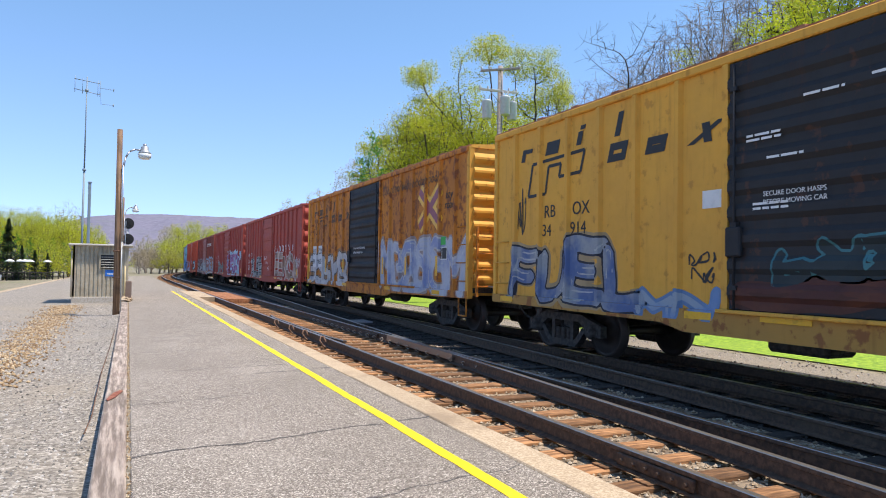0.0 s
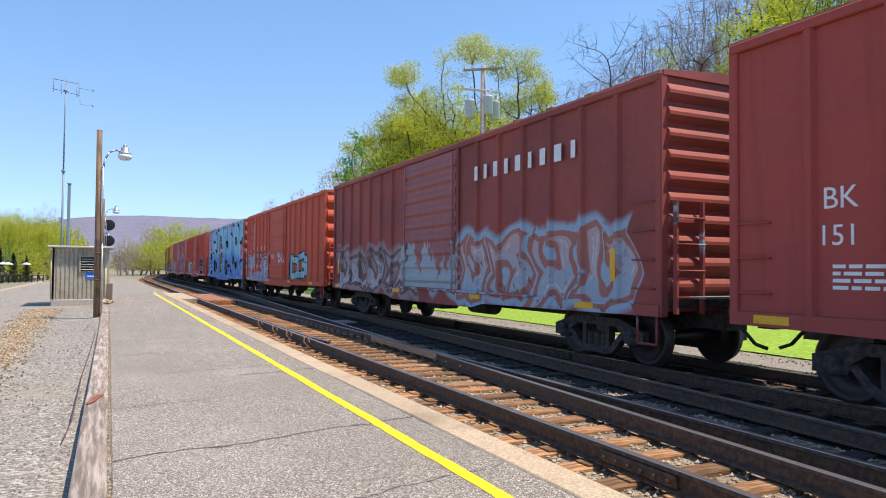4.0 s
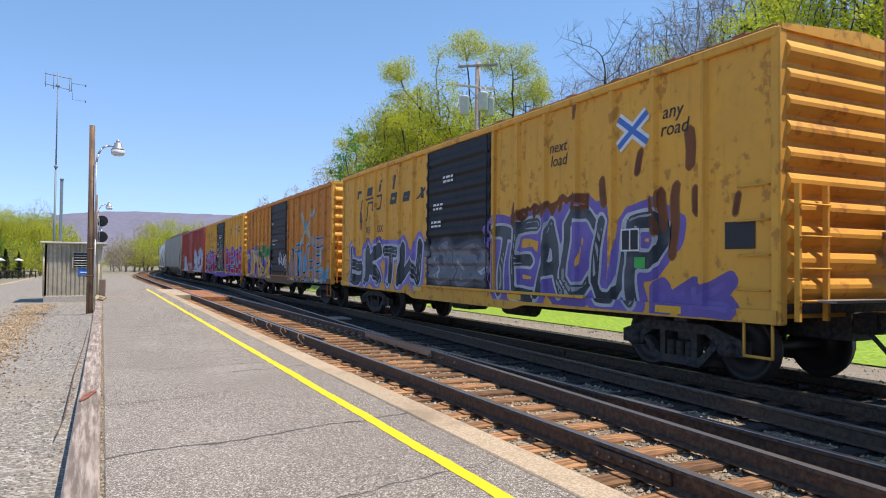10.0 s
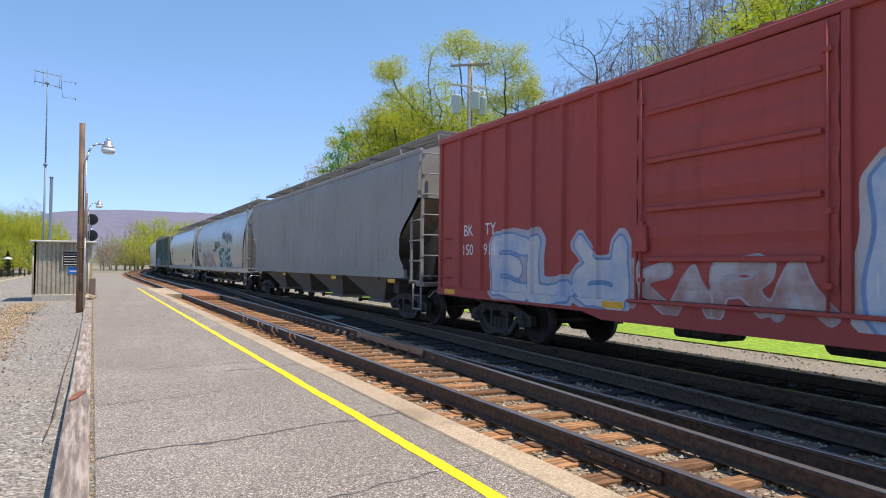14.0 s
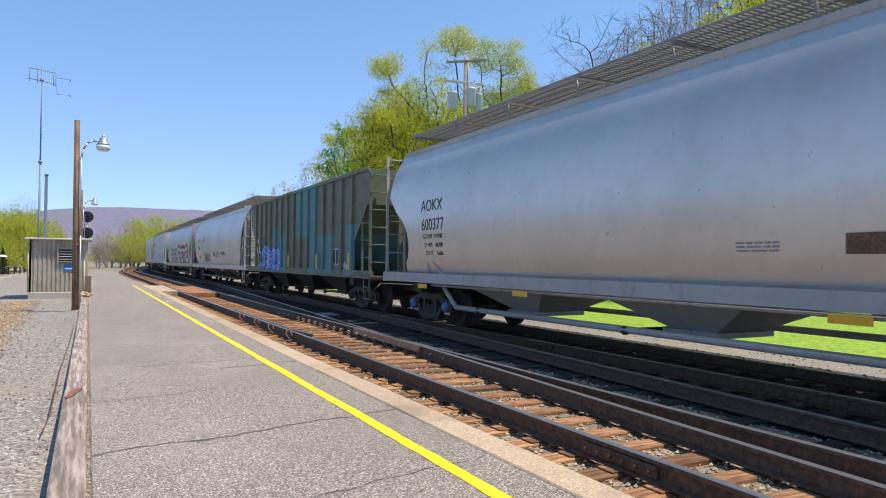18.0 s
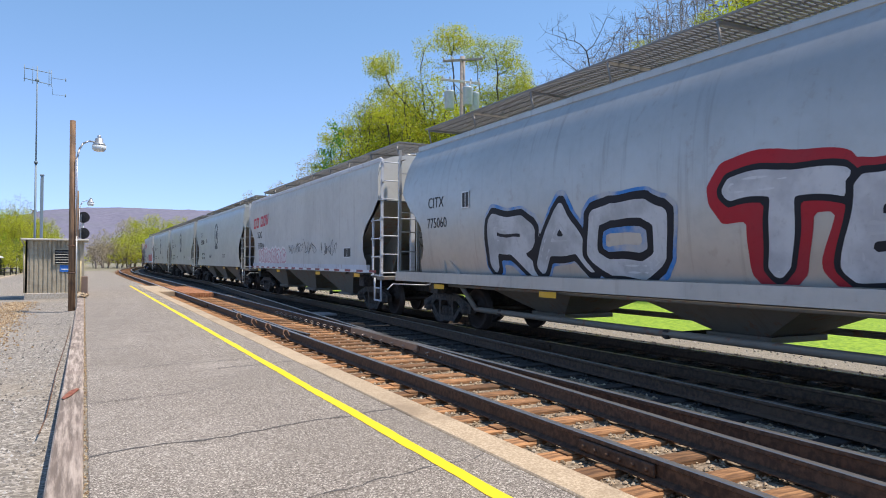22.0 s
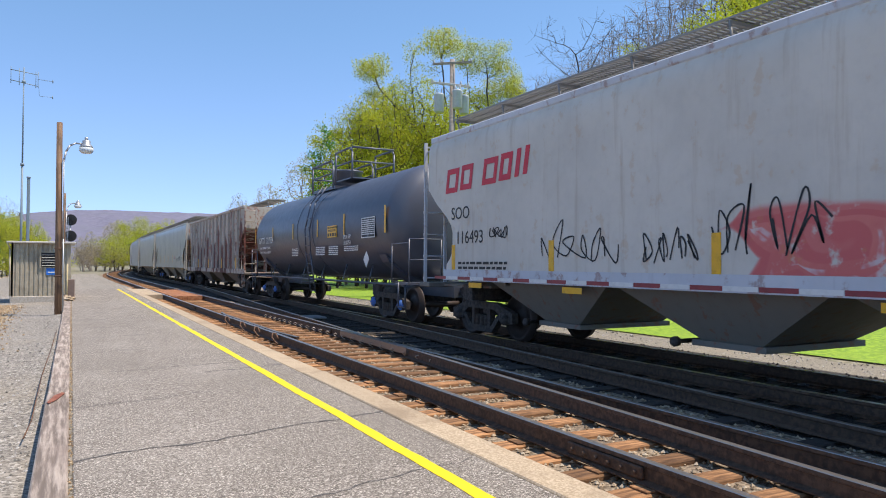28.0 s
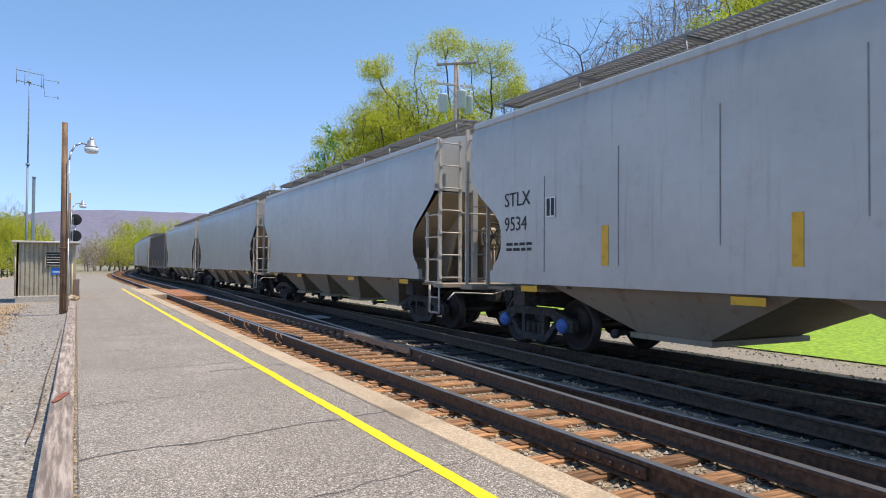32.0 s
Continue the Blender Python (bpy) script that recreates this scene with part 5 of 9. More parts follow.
def track(name, x, tie_mat, bed, label, ties_to):
    tr = thing(name, pose(0, 0, 0), label, "railway track", kind="structure")
    for rx in (x - 0.76, x + 0.76):
        part("rail", two_tone(rail_shape(rx, SS).mesh("rail")), RAIL_SIDE, tr, "steel rail with a worn bright head")
    me_tie = Shape().box(-1.30, 1.30, -0.115, 0.115, -0.18, 0.0, 0.012).mesh("tie")
    me_plate = Shape().box(-0.18, 0.18, -0.095, 0.095, 0.0, 0.016, 0.004).mesh("tie_plate")
    me_spike = Shape().box(-0.02, 0.02, -0.02, 0.02, 0.0, 0.05, 0.006).box(0.09, 0.12, 0.03, 0.06, 0, 0.045).box(-0.12, -0.09, -0.06, -0.03, 0, 0.045).mesh("spikes")
    y = -3.0
    i = 0
    while y < ties_to:
        t = part("tie", me_tie, tie_mat, tr, m=pose(x + rnd.uniform(-0.05, 0.05), y + rnd.uniform(-0.02, 0.02), TIE_Z - 0.004 + rnd.uniform(-0.006, 0.006), 0, 0, rnd.uniform(-0.7, 0.7)))
        if y < 26:
            for rx in (-0.76, 0.76):
                part("tie_plate", me_plate, tie_mat if tie_mat == TIE else RUST_IRON, t, m=pose(rx, 0, 0.001))
        y += 0.53
        i += 1
    far = Shape()
    y = ties_to
    while y < 330:
        px, py, a = line(y, x)
        c, q = math.cos(a), math.sin(a)
        v = [(px + u * c + w * q, py - u * q + w * c, z) for z in (TIE_Z - 0.1, TIE_Z) for w in (-0.11, 0.11) for u in (-1.3, 1.3)]
        far.add(v, [(4, 5, 7, 6), (0, 1, 5, 4), (2, 6, 7, 3), (0, 4, 6, 2), (1, 3, 7, 5)])
        y += 0.53
    tagged(part("far_ties", far, tie_mat, tr), kind="stuff")
    return tr


def bed_sheet(name, x0, x1, z, mat, label):
    s, n = Shape(), 0
    for t in [-60 + 4 * i for i in range(110)]:
        a = line(t, x0), line(t, x1)
        s.v += [(a[0][0], a[0][1], z - 0.1), (a[0][0], a[0][1], z + 0.012 * noise.noise((t, 0, 0))), (a[1][0], a[1][1], z + 0.012 * noise.noise((t, 9, 0))), (a[1][0], a[1][1], z - 0.1)]
        if n:
            k = 4 * n
            s.f += [(k - 4 + i, k - 3 + i, k + 1 + i, k + i) for i in range(3)]
            s.smooth += [False] * 3
        n += 1
    return tagged(part(name, s, mat), label, "ballast", kind="stuff")


bed_sheet("near_ballast", 3.02, 6.5, TIE_Z - 0.045, BALLAST, "crushed stone ballast between rusty ties")
bed_sheet("far_ballast", 6.5, 10.95, TIE_Z - 0.035, SHADED_BED, "dark ballast of the far track, blackened for the train's shade")
track("near_track", 4.68, TIE, BALLAST, "near railway track on rust-brown wooden ties", 60.0)
track("far_track", FAR_X, TIE_SHADED, SHADED_BED, "far railway track on dark wooden ties", 45.0)

# ---- platform edge pieces ----
platform_ob = bpy.data.objects["platform"]
y = -6.0
for i in range(18):
    n = rnd.choice((2.6, 3.1, 2.9)) if y > 2 else 3.0
    b = 5.87 if i == 4 else min(y + n, 42.9)
    if y > 42:
        break
    part("coping_block", Shape().box(2.725, 3.03, y + 0.006, b - 0.006, -0.42, 0.004 + rnd.uniform(-0.006, 0.006), 0.012), COPING, platform_ob, "weathered sandy concrete coping" if i == 0 else "")
    y = b
joints = [-4.0, 2.3, 8.73, 13.4, 18.25, 21.4, 24.7, 27.9, 30.6]
for a, b in zip(joints, joints[1:]):
    w = rnd.uniform(-0.012, 0.012)
    t = part("edge_timber", Shape().box(-0.205 + w, 0.012, a + 0.01, b - 0.012, -0.22, 0.012 + w, 0.014), TIMBER, m=pose(0, 0, 0))
    tagged(t, "weathered grey squared timber along the platform edge", "timber", "edge timbers")
part("stain", Shape().prism([(-0.17, 8.05), (-0.10, 8.25), (-0.03, 8.62), (-0.06, 8.68), (-0.13, 8.5), (-0.19, 8.12)], "z", 0.020, 0.024), speckled("rust_stain", (0.20, 0.055, 0.03), (0.30, 0.12, 0.07), 12.0), [o for o in bpy.data.objects if o.name.startswith("edge_timber")][1], "dark red rust stain")


def crack(y0, y1, x0, x1, w, seed):
    """A ragged sealed crack across the platform."""
    r, s, pts = random.Random(seed), Shape(), []
    n = 26
    for i in range(n + 1):
        t = i / n
        pts.append((x0 + (x1 - x0) * t, y0 + (y1 - y0) * t + 0.10 * noise.noise((t * 4, seed, 0)) + 0.02 * r.uniform(-1, 1), w * r.uniform(0.3, 1.2)))
    v = [(x, y + k * d / 2, 0.0025) for x, y, d in pts for k in (-1, 1)]
    s.add(v, [(2 * i, 2 * i + 1, 2 * i + 3, 2 * i + 2) for i in range(n)])
    part("tar_crack", s, CRACK, platform_ob, "dark ragged crack across the asphalt")


for args in ((5.7, 6.25, 0.05, 2.72, 0.045, 1), (10.15, 10.4, 0.5, 2.22, 0.03, 2), (9.6, 9.85, 1.6, 2.7, 0.05, 3), (14.7, 15.4, 0.05, 1.7, 0.05, 4), (19.6, 20.2, 0.05, 2.7, 0.05, 5), (12.4, 12.7, 0.1, 1.5, 0.03, 6), (25.0, 25.6, 0.05, 2.7, 0.06, 7), (32, 32.8, 0.05, 2.7, 0.07, 8), (1.6, 2.1, 0.05, 2.7, 0.03, 9), (7.8, 8.1, 0.05, 1.4, 0.025, 11), (17.1, 17.5, 0.3, 2.2, 0.05, 12), (22.3, 22.9, 0.05, 2.2, 0.05, 13), (28.4, 29.0, 0.05, 2.7, 0.06, 14), (4.1, 4.5, 1.2, 2.7, 0.02, 15)):
    crack(*args)


def stones(name, n, place, size, mat, label, parent=None, seed=1):
    """Loose broken stones, each an uneven lump."""
    r, s = random.Random(seed), Shape()
    base = [(1, 0, 0), (-1, 0, 0), (0, 1, 0), (0, -1, 0), (0, 0, 1), (0, 0, -1)]
    tri = [(0, 2, 4), (2, 1, 4), (1, 3, 4), (3, 0, 4), (2, 0, 5), (1, 2, 5), (3, 1, 5), (0, 3, 5)]
    for _ in range(n):
        p, k = place(r), r.uniform(*size)
        a = r.uniform(0, 6.3)
        c, q = math.cos(a), math.sin(a)
        v = []
        for x, y, z in base:
            x, y, z = x * r.uniform(0.6, 1.3), y * r.uniform(0.5, 1.0), z * r.uniform(0.5, 0.9)
            v.append((p[0] + k * (x * c - y * q), p[1] + k * (x * q + y * c), p[2] + k * z))
        s.add(v, tri)
    ob = part(name, s, mat, parent)
    return tagged(ob, label, "stones", kind="stuff")


def island_stone(name, a, b, c):
    k = Nodes(name)
    r = k.n("ShaderNodeNewGeometry").outputs["Random Per Island"]
    col = k.mix(k.step(r, 0.15, 0.6), a, b)
    col = k.mix(k.step(r, 0.75, 0.95), col, c)
    k.bump(k.noise(60.0, 3.0), 0.4, 0.004)
    return k.out(col, 0.9)


STONE = island_stone("broken_stone", (0.20, 0.145, 0.09), (0.44, 0.335, 0.22), (0.50, 0.42, 0.31))
# Far-track stones, toned down like their bed for shade under the train.
STONE_SHADED = island_stone("dark_stone", (0.018, 0.016, 0.014), (0.05, 0.043, 0.036), (0.10, 0.088, 0.072))
STONE_LOT = island_stone("lot_stone", (0.13, 0.122, 0.11), (0.33, 0.31, 0.28), (0.50, 0.475, 0.44))
LEAF_DRY = island_stone("dry_leaf", (0.20, 0.12, 0.06), (0.42, 0.30, 0.17), (0.55, 0.45, 0.3))
near_y = lambda r: 1.5 + 30 * r.random() ** 1.5
stones("near_stones", 12000, lambda r: (r.uniform(3.04, 6.5), near_y(r), TIE_Z - 0.035), (0.016, 0.036), STONE, "loose brown ballast stones between the ties", seed=2)
stones("far_stones", 7000, lambda r: (r.uniform(6.5, 10.9), near_y(r) * 1.2, TIE_Z - 0.025), (0.018, 0.04), STONE_SHADED, "loose dark ballast stones", seed=3)


def lot_place(r):
    y = 2.2 + 26 * r.random() ** 2
    x = -0.26 - r.random() * (0.6 + y * 0.28)
    return x, y, ground_z(x, y) + 0.036 + 0.015 * noise.noise((x * 0.4, y * 0.4, 0))


stones("lot_stones", 9000, lot_place, (0.006, 0.022), STONE_LOT, "loose grey and white gravel stones", seed=4)
tagged(part("joint_dirt", Shape().box(0.013, 0.039, -4, 30, -0.2, -0.014), SHOULDER), "dirt in the joint between timbers and asphalt", "dirt", kind="structure")
stones("gap_stones", 1500, lambda r: (r.gauss(0.027, 0.012), r.uniform(1.5, 30), -0.006), (0.004, 0.013), LEAF_DRY, "dry grit in the joint beside the timbers", seed=5)
stones("shoulder_stones", 2500, lambda r: (r.uniform(10.9, 13.4), r.uniform(3, 45), -0.385), (0.015, 0.035), STONE_LOT, "loose stones on the service path", seed=6)


def litter(r):
    y = 10 + 20 * r.random()
    x = -1.75 - 0.02 * (y - 12) + r.gauss(0, 0.28)
    return x, y, ground_z(x, y) + 0.045


stones("leaf_litter", 3500, litter, (0.015, 0.035), LEAF_DRY, "band of fallen brown leaves on the gravel", seed=7)
part_pipe = part("rusty_strip", Shape().path([(-0.33, 6.9, -0.055), (-0.30, 7.6, -0.045), (-0.31, 10.5, -0.045), (-0.27, 14.0, -0.035), (-0.25, 17.5, -0.035)], 0.006), RUST_IRON)
tagged(part_pipe, "thin rusty iron strip lying on the gravel", "iron strip")

# ---- crossover rails, guard rail, clips, crossing ----
near_tr, far_tr = bpy.data.objects["near_track"], bpy.data.objects["far_track"]
RAIL_DULL = plain("rail_head_dull", (0.30, 0.26, 0.22), 0.4, 0.8, 0.1)
cross = thing("crossover_track", pose(0, 0, 0), "crossover rails slanting between the two tracks", "railway track", kind="structure")
for off, a, b in ((4.68, 0.0, 50.0), (6.30, 0.0, 30.0)):
    part("rail", two_tone(rail_shape(0, [a - 3, a + 12, a + 24, b], lambda t, o=off: o + 0.0605 * t).mesh("rail"), RAIL_TOP if off < 5 else RAIL_DULL), RAIL_SIDE, cross, "slanting steel rail")
part("guard_rail", two_tone(rail_shape(4.03, [13.9, 15.0, 21.0, 22.0], lambda t: 4.03 + 0.09 * (abs(t - 17.9) > 3.3)).mesh("rail"), RAIL_DULL), RAIL_SIDE, cross, "short guard rail beside the running rail")
part("guard_rail", two_tone(rail_shape(7.9, [18.0, 19.2, 25.2, 26.4], lambda t: 9.19 - 0.09 * (abs(t - 22.2) > 3.3)).mesh("rail"), RAIL_DULL), RAIL_SIDE, cross)
part("frog", Shape().prism([(5.30, 11.2), (5.36, 11.2), (5.52, 14.8), (5.36, 14.8)], "z", RAIL_Z - 0.12, RAIL_Z - 0.002), RAIL_DULL, cross, "cast steel crossing nose")
for i in range(24):
    yy = 1.0 + i * 1.06
    part("tie", Shape().box(6.05, 7.2, yy - 0.11, yy + 0.11, TIE_Z - 0.17, TIE_Z - 0.008, 0.01), TIE_SHADED, cross)
part("switch_cover", Shape().box(6.35, 6.95, 20.4, 21.3, TIE_Z, TIE_Z + 0.06, 0.02), GREY_STEEL, cross, "pale metal cover plate between the rails")
clip_mesh = Shape().path([(0.0, 0.03, 0.0), (-0.07, 0.03, 0.045), (-0.10, 0.0, 0.075), (-0.06, -0.03, 0.095), (-0.02, -0.03, 0.06)], 0.011, 5).mesh("rail_clip")
CLIP = plain("clip_steel", (0.42, 0.36, 0.30), 0.5, 0.5)
for i in range(28):
    part("rail_clip", clip_mesh, CLIP, near_tr, "bent spring clip" if i == 0 else "", pose(NEAR_R - 0.07, 7.05 + i * 0.53, TIE_Z + 0.02))
hook = Shape().path([(-0.02, 0, -0.10), (-0.10, 0.05, -0.02), (-0.14, 0.12, 0.06), (-0.10, 0.20, 0.13), (-0.03, 0.2, 0.12), (-0.02, 0.06, 0.02)], 0.018, 6).mesh("bond_loop")
for yy in (14.3, 15.9, 17.4, 19.3):
    part("bond_loop", hook, RUST_IRON, near_tr, "looped iron bracket on the rail", pose(NEAR_L - 0.06, yy, RAIL_Z - 0.10))
jb = Shape().box(-0.02, 0.02, -0.45, 0.45, 0.0, 0.10, 0.01)
for k in range(6):
    jb.rod((-0.05, -0.38 + k * 0.15, 0.05), (0.05, -0.38 + k * 0.15, 0.05), 0.018, 6)
for x, yy in ((NEAR_L - 0.03, 4.4), (NEAR_R - 0.03, 16.0), (FAR_L - 0.03, 11.0), (NEAR_L - 0.03, 26.0)):
    part("joint_bar", jb.mesh("joint_bar"), RAIL_SIDE, near_tr if x < 6 else far_tr, "bolted joint bar on the rail web", pose(x, yy, RAIL_Z - 0.15))
BOARD = speckled("crossing_board", (0.26, 0.10, 0.04), (0.44, 0.20, 0.09), 9.0, 0.85, (0.20, 0.09, 0.04), 1.5, vary=0.1)
xing = thing("board_crossing", pose(0, 0, 0), "rust-brown wooden boards bridging the near rails", "crossing", kind="structure")
for x0, x1 in ((3.08, 3.84),):
    part("pad", Shape().box(x0, x1, 35.0, 43.0, -0.30, -0.03, 0.01), COPING, xing, "pale concrete strip")
for i in range(6):
    x0 = 4.03 + i * 0.222
    part("board", Shape().box(x0, x0 + 0.214, 33.2, 41.6, -0.24, -0.045 + 0.004 * (i % 2), 0.01), BOARD, xing)

# ---- poles, shed, mast, signal ----
LAMP_GLASS = plain("lamp_glass", (0.62, 0.66, 0.66), 0.15, 0.0, 0.05)


def lamp_pole(x, y, h, lean):
    p = thing("lamp_pole", pose(x, y, -0.06, 0, lean, 0), "brown wooden pole with a curved arm and barn lamp", "street lamp", "platform lamp poles")
    part("pole", Shape().rod((0, 0, -0.3), (0, 0, h), 0.098, 14, 0.078), POLE_WOOD, p)
    part("arm", Shape().path([(0.11, -0.02, h - 1.15), (0.17, -0.02, h - 0.85), (0.27, -0.02, h - 0.66), (0.42, -0.02, h - 0.58), (0.66, -0.02, h - 0.59)], 0.028, 8), GREY_STEEL, p)
    head = part("lamp_head", Shape().lathe([(h - 0.47, 0.09), (h - 0.49, 0.11), (h - 0.60, 0.115), (h - 0.62, 0.15), (h - 0.70, 0.20)], "z", 16, (0.70, -0.02, 0)), GREY_STEEL, p)
    part("lens", Shape().lathe([(h - 0.70, 0.20), (h - 0.80, 0.19), (h - 0.86, 0.14)], "z", 16, (0.70, -0.02, 0)), LAMP_GLASS, head, "ribbed clear lens")
    part("photocell", Shape().rod((0.70, -0.02, h - 0.47), (0.70, -0.02, h - 0.39), 0.05, 8), GREY_STEEL, head)
    part("conduit", Shape().path([(0.12, -0.1, 0.0), (0.12, -0.1, 2.2), (0.115, -0.09, h - 1.1)], 0.018), GREY_STEEL, p)
    part("band", Shape().lathe([(1.1, 0.112), (1.1, 0.122), (1.14, 0.122), (1.14, 0.112)], "z", 14), RUST_IRON, p)
    part("band", Shape().lathe([(1.9, 0.11), (1.9, 0.118), (1.94, 0.118), (1.94, 0.11)], "z", 14), RUST_IRON, p)
    return p


lamp_pole(-0.31, 23.1, 5.62, -0.4)
lamp_pole(-0.42, 46.2, 5.6, 0.3)

TAN = speckled("tan_siding", (0.37, 0.32, 0.23), (0.45, 0.395, 0.29), 7.0, 0.6, (0.23, 0.195, 0.14), 0.9, 0.05, 0.003)
TRIM = plain("pale_trim", (0.55, 0.52, 0.45), 0.6)
BLUE = plain("blue_sign", (0.02, 0.16, 0.55), 0.5)


def shed():
    x0, x1, y0, y1, z0, z1 = -2.05, 0.0, 31.6, 34.6, 0.12, 2.21
    s = thing("equipment_shed", pose(0, 0, 0), "tan corrugated metal equipment shed with a flat pale roof", "shed")
    part("foundation", Shape().box(x0 - 0.03, x1 + 0.02, y0 - 0.04, y1, -0.6, z0, 0.02), speckled("foundation", (0.36, 0.32, 0.26), (0.5, 0.46, 0.40), 20.0), s, "pale concrete base")
    n = 13
    for k, (a, b, along) in enumerate(((x0, x1, "x"), (y0, y1, "y"), (x0, x1, "xb"), (y0, y1, "yb"))):
        m = int((b - a) / (x1 - x0) * n)
        pts = []
        for i in range(m):
            u, w = a + (b - a) * i / m, (b - a) / m
            pts += [(u, 0.0), (u + w * 0.58, 0.0), (u + w * 0.66, 0.032), (u + w * 0.92, 0.032)]
        pts += [(b, 0.0), (b, 0.07), (a, 0.07)]
        if along[0] == "x":
            o = y0 if along == "x" else y1
            q = 1 if along == "x" else -1
            shape = Shape().prism([(u, o + q * v) for u, v in pts], "z", z0, z1)
        else:
            o = x0 if along == "y" else x1
            q = 1 if along == "y" else -1
            shape = Shape().prism([(o + q * v, u) for u, v in pts], "z", z0, z1)
        part("wall", shape, TAN, s, "ribbed tan metal siding")
    part("roof", Shape().box(x0 - 0.16, x1 + 0.16, y0 - 0.2, y1 + 0.15, z1, z1 + 0.07, 0.015), TRIM, s, "flat pale metal roof")
    part("gutter", Shape().path([(x0 - 0.13, y0 - 0.1, z1), (x0 - 0.04, y0 - 0.03, z1 - 0.22), (x0 - 0.03, y0 - 0.03, z0)], 0.03), TAN, s)
    v = part("vent", Shape().box(-1.04, -0.38, y0 - 0.03, y0 + 0.05, 1.28, 1.84), IRON, s, "louvred air vent")
    for i in range(5):
        z = 1.32 + i * 0.105
        part("louvre", Shape().prism([(y0 - 0.07, z), (y0 - 0.03, z + 0.02), (y0 - 0.03, z + 0.026), (y0 - 0.072, z + 0.008)], "x", -1.02, -0.40), TRIM, v)
    part("vent_frame", Shape().box(-1.09, -1.04, y0 - 0.06, y0, 1.24, 1.89).box(-0.38, -0.33, y0 - 0.06, y0, 1.24, 1.89).box(-1.04, -0.38, y0 - 0.06, y0, 1.84, 1.89), TAN, v)
    sg = part("sign", Shape().box(-0.86, -0.52, y0 - 0.02, y0 + 0.0, 0.96, 1.22), BLUE, s, "small blue sign with a white line")
    part("sign_bar", Shape().box(-0.80, -0.56, y0 - 0.026, y0 - 0.02, 1.04, 1.08), WHITE, sg)


shed()
tagged(stones("pit_stones", 60, lambda r: (r.uniform(-0.25, 0.1), r.uniform(29.5, 31.4), 0.0 + r.uniform(0, 0.15)), (0.06, 0.16), STONE, "broken masonry lumps beside the shed", seed=9), category="rubble")
POST = plain("meter_post", (0.20, 0.14, 0.11), 0.7)
mp = thing("cable_post", pose(-0.02, 30.6, -0.1), "short brown post with a grey conduit beside the pole", "post")
part("post", Shape().box(-0.12, 0.16, -0.1, 0.1, 0, 0.9, 0.02), POST, mp)
part("conduit", Shape().path([(-0.1, -0.15, 0), (-0.1, -0.15, 1.5)], 0.03), CREAM, mp)

MAST = plain("mast_steel", (0.20, 0.26, 0.30), 0.55, 0.0)


def mast():
    m = thing("radio_mast", pose(-3.42, 62, -0.3), "tall slim grey radio mast with dipole antennas", "mast")
    part("pole", Shape().rod((0, 0, 0), (0, 0, 9.2), 0.09, 10, 0.075).rod((0, 0, 9.2), (0, 0, 16.8), 0.06, 10, 0.04), MAST, m)
    for z in (9.2, 15.6):
        part("collar", Shape().rod((0, 0, z), (0, 0, z + 0.18), 0.14, 10), MAST, m)
    a = part("antenna", Shape().path([(-0.9, 0, 16.55), (0.95, 0, 16.35)], 0.03).path([(-0.9, 0, 15.75), (0.95, 0, 15.45)], 0.03), MAST, m, "antenna frame")
    for x, z in ((-0.85, 16.1), (-0.3, 16.0), (0.8, 15.9), (0.95, 15.9)):
        part("dipole", Shape().path([(x, 0, z - 0.6), (x, 0, z + 0.7)], 0.022), MAST, a)
    part("boom", Shape().path([(0.95, 0, 16.0), (2.0, 0, 15.95)], 0.018).path([(1.0, 0, 15.6), (1.05, 0, 14.7), (2.0, 0, 14.7)], 0.014), MAST, a)
    for x, z in ((1.95, 15.95), (1.95, 14.7)):
        part("dipole", Shape().path([(x, 0, z - 0.12), (x, 0, z + 0.12)], 0.04), MAST, a)
    p = thing("steel_post", pose(-3.0, 62.4, -0.3), "grey square steel post beside the mast", "post")
    part("post", Shape().box(-0.11, 0.11, -0.11, 0.11, 0, 8.3, 0.03), MAST, p)
    part("cap", Shape().box(-0.15, 0.15, -0.15, 0.15, 8.3, 8.42, 0.03), MAST, p)


mast()


def signal():
    s = thing("railway_signal", pose(-0.15, 75, -0.2), "two dark round railway signal heads on a grey frame", "signal")
    part("post", Shape().rod((0, 0.15, 0), (0, 0.15, 6.2), 0.09, 10), GREY_STEEL, s)
    for z in (5.75, 4.2):
        h = part("signal_head", Shape().lathe([(0.0, 0.52), (0.04, 0.54), (0.06, 0.52)], "y", 24, (0.05, 0, z)), IRON, s, "round black signal target")
        for k in range(3):
            part("hood", Shape().lathe([(-0.22, 0.10), (0.0, 0.10)], "y", 10, (0.05 + 0.2 * (k == 1), 0, z - 0.24 + 0.24 * k)), BLACK, h)
    part("frame", Shape().box(-0.55, -0.47, -0.1, 0.1, 2.8, 6.0).box(-0.2, -0.14, -0.1, 0.1, 2.8, 6.0).box(-0.55, -0.14, -0.1, 0.1, 4.85, 5.0).box(-0.6, 0.5, -0.15, 0.15, 3.2, 3.3), GREY_STEEL, s, "pale ladder frame")


signal()
POLE_GREY = speckled("grey_pole", (0.22, 0.19, 0.16), (0.36, 0.32, 0.28), 9.0, 0.85)
CAN = plain("transformer_grey", (0.48, 0.52, 0.56), 0.45)


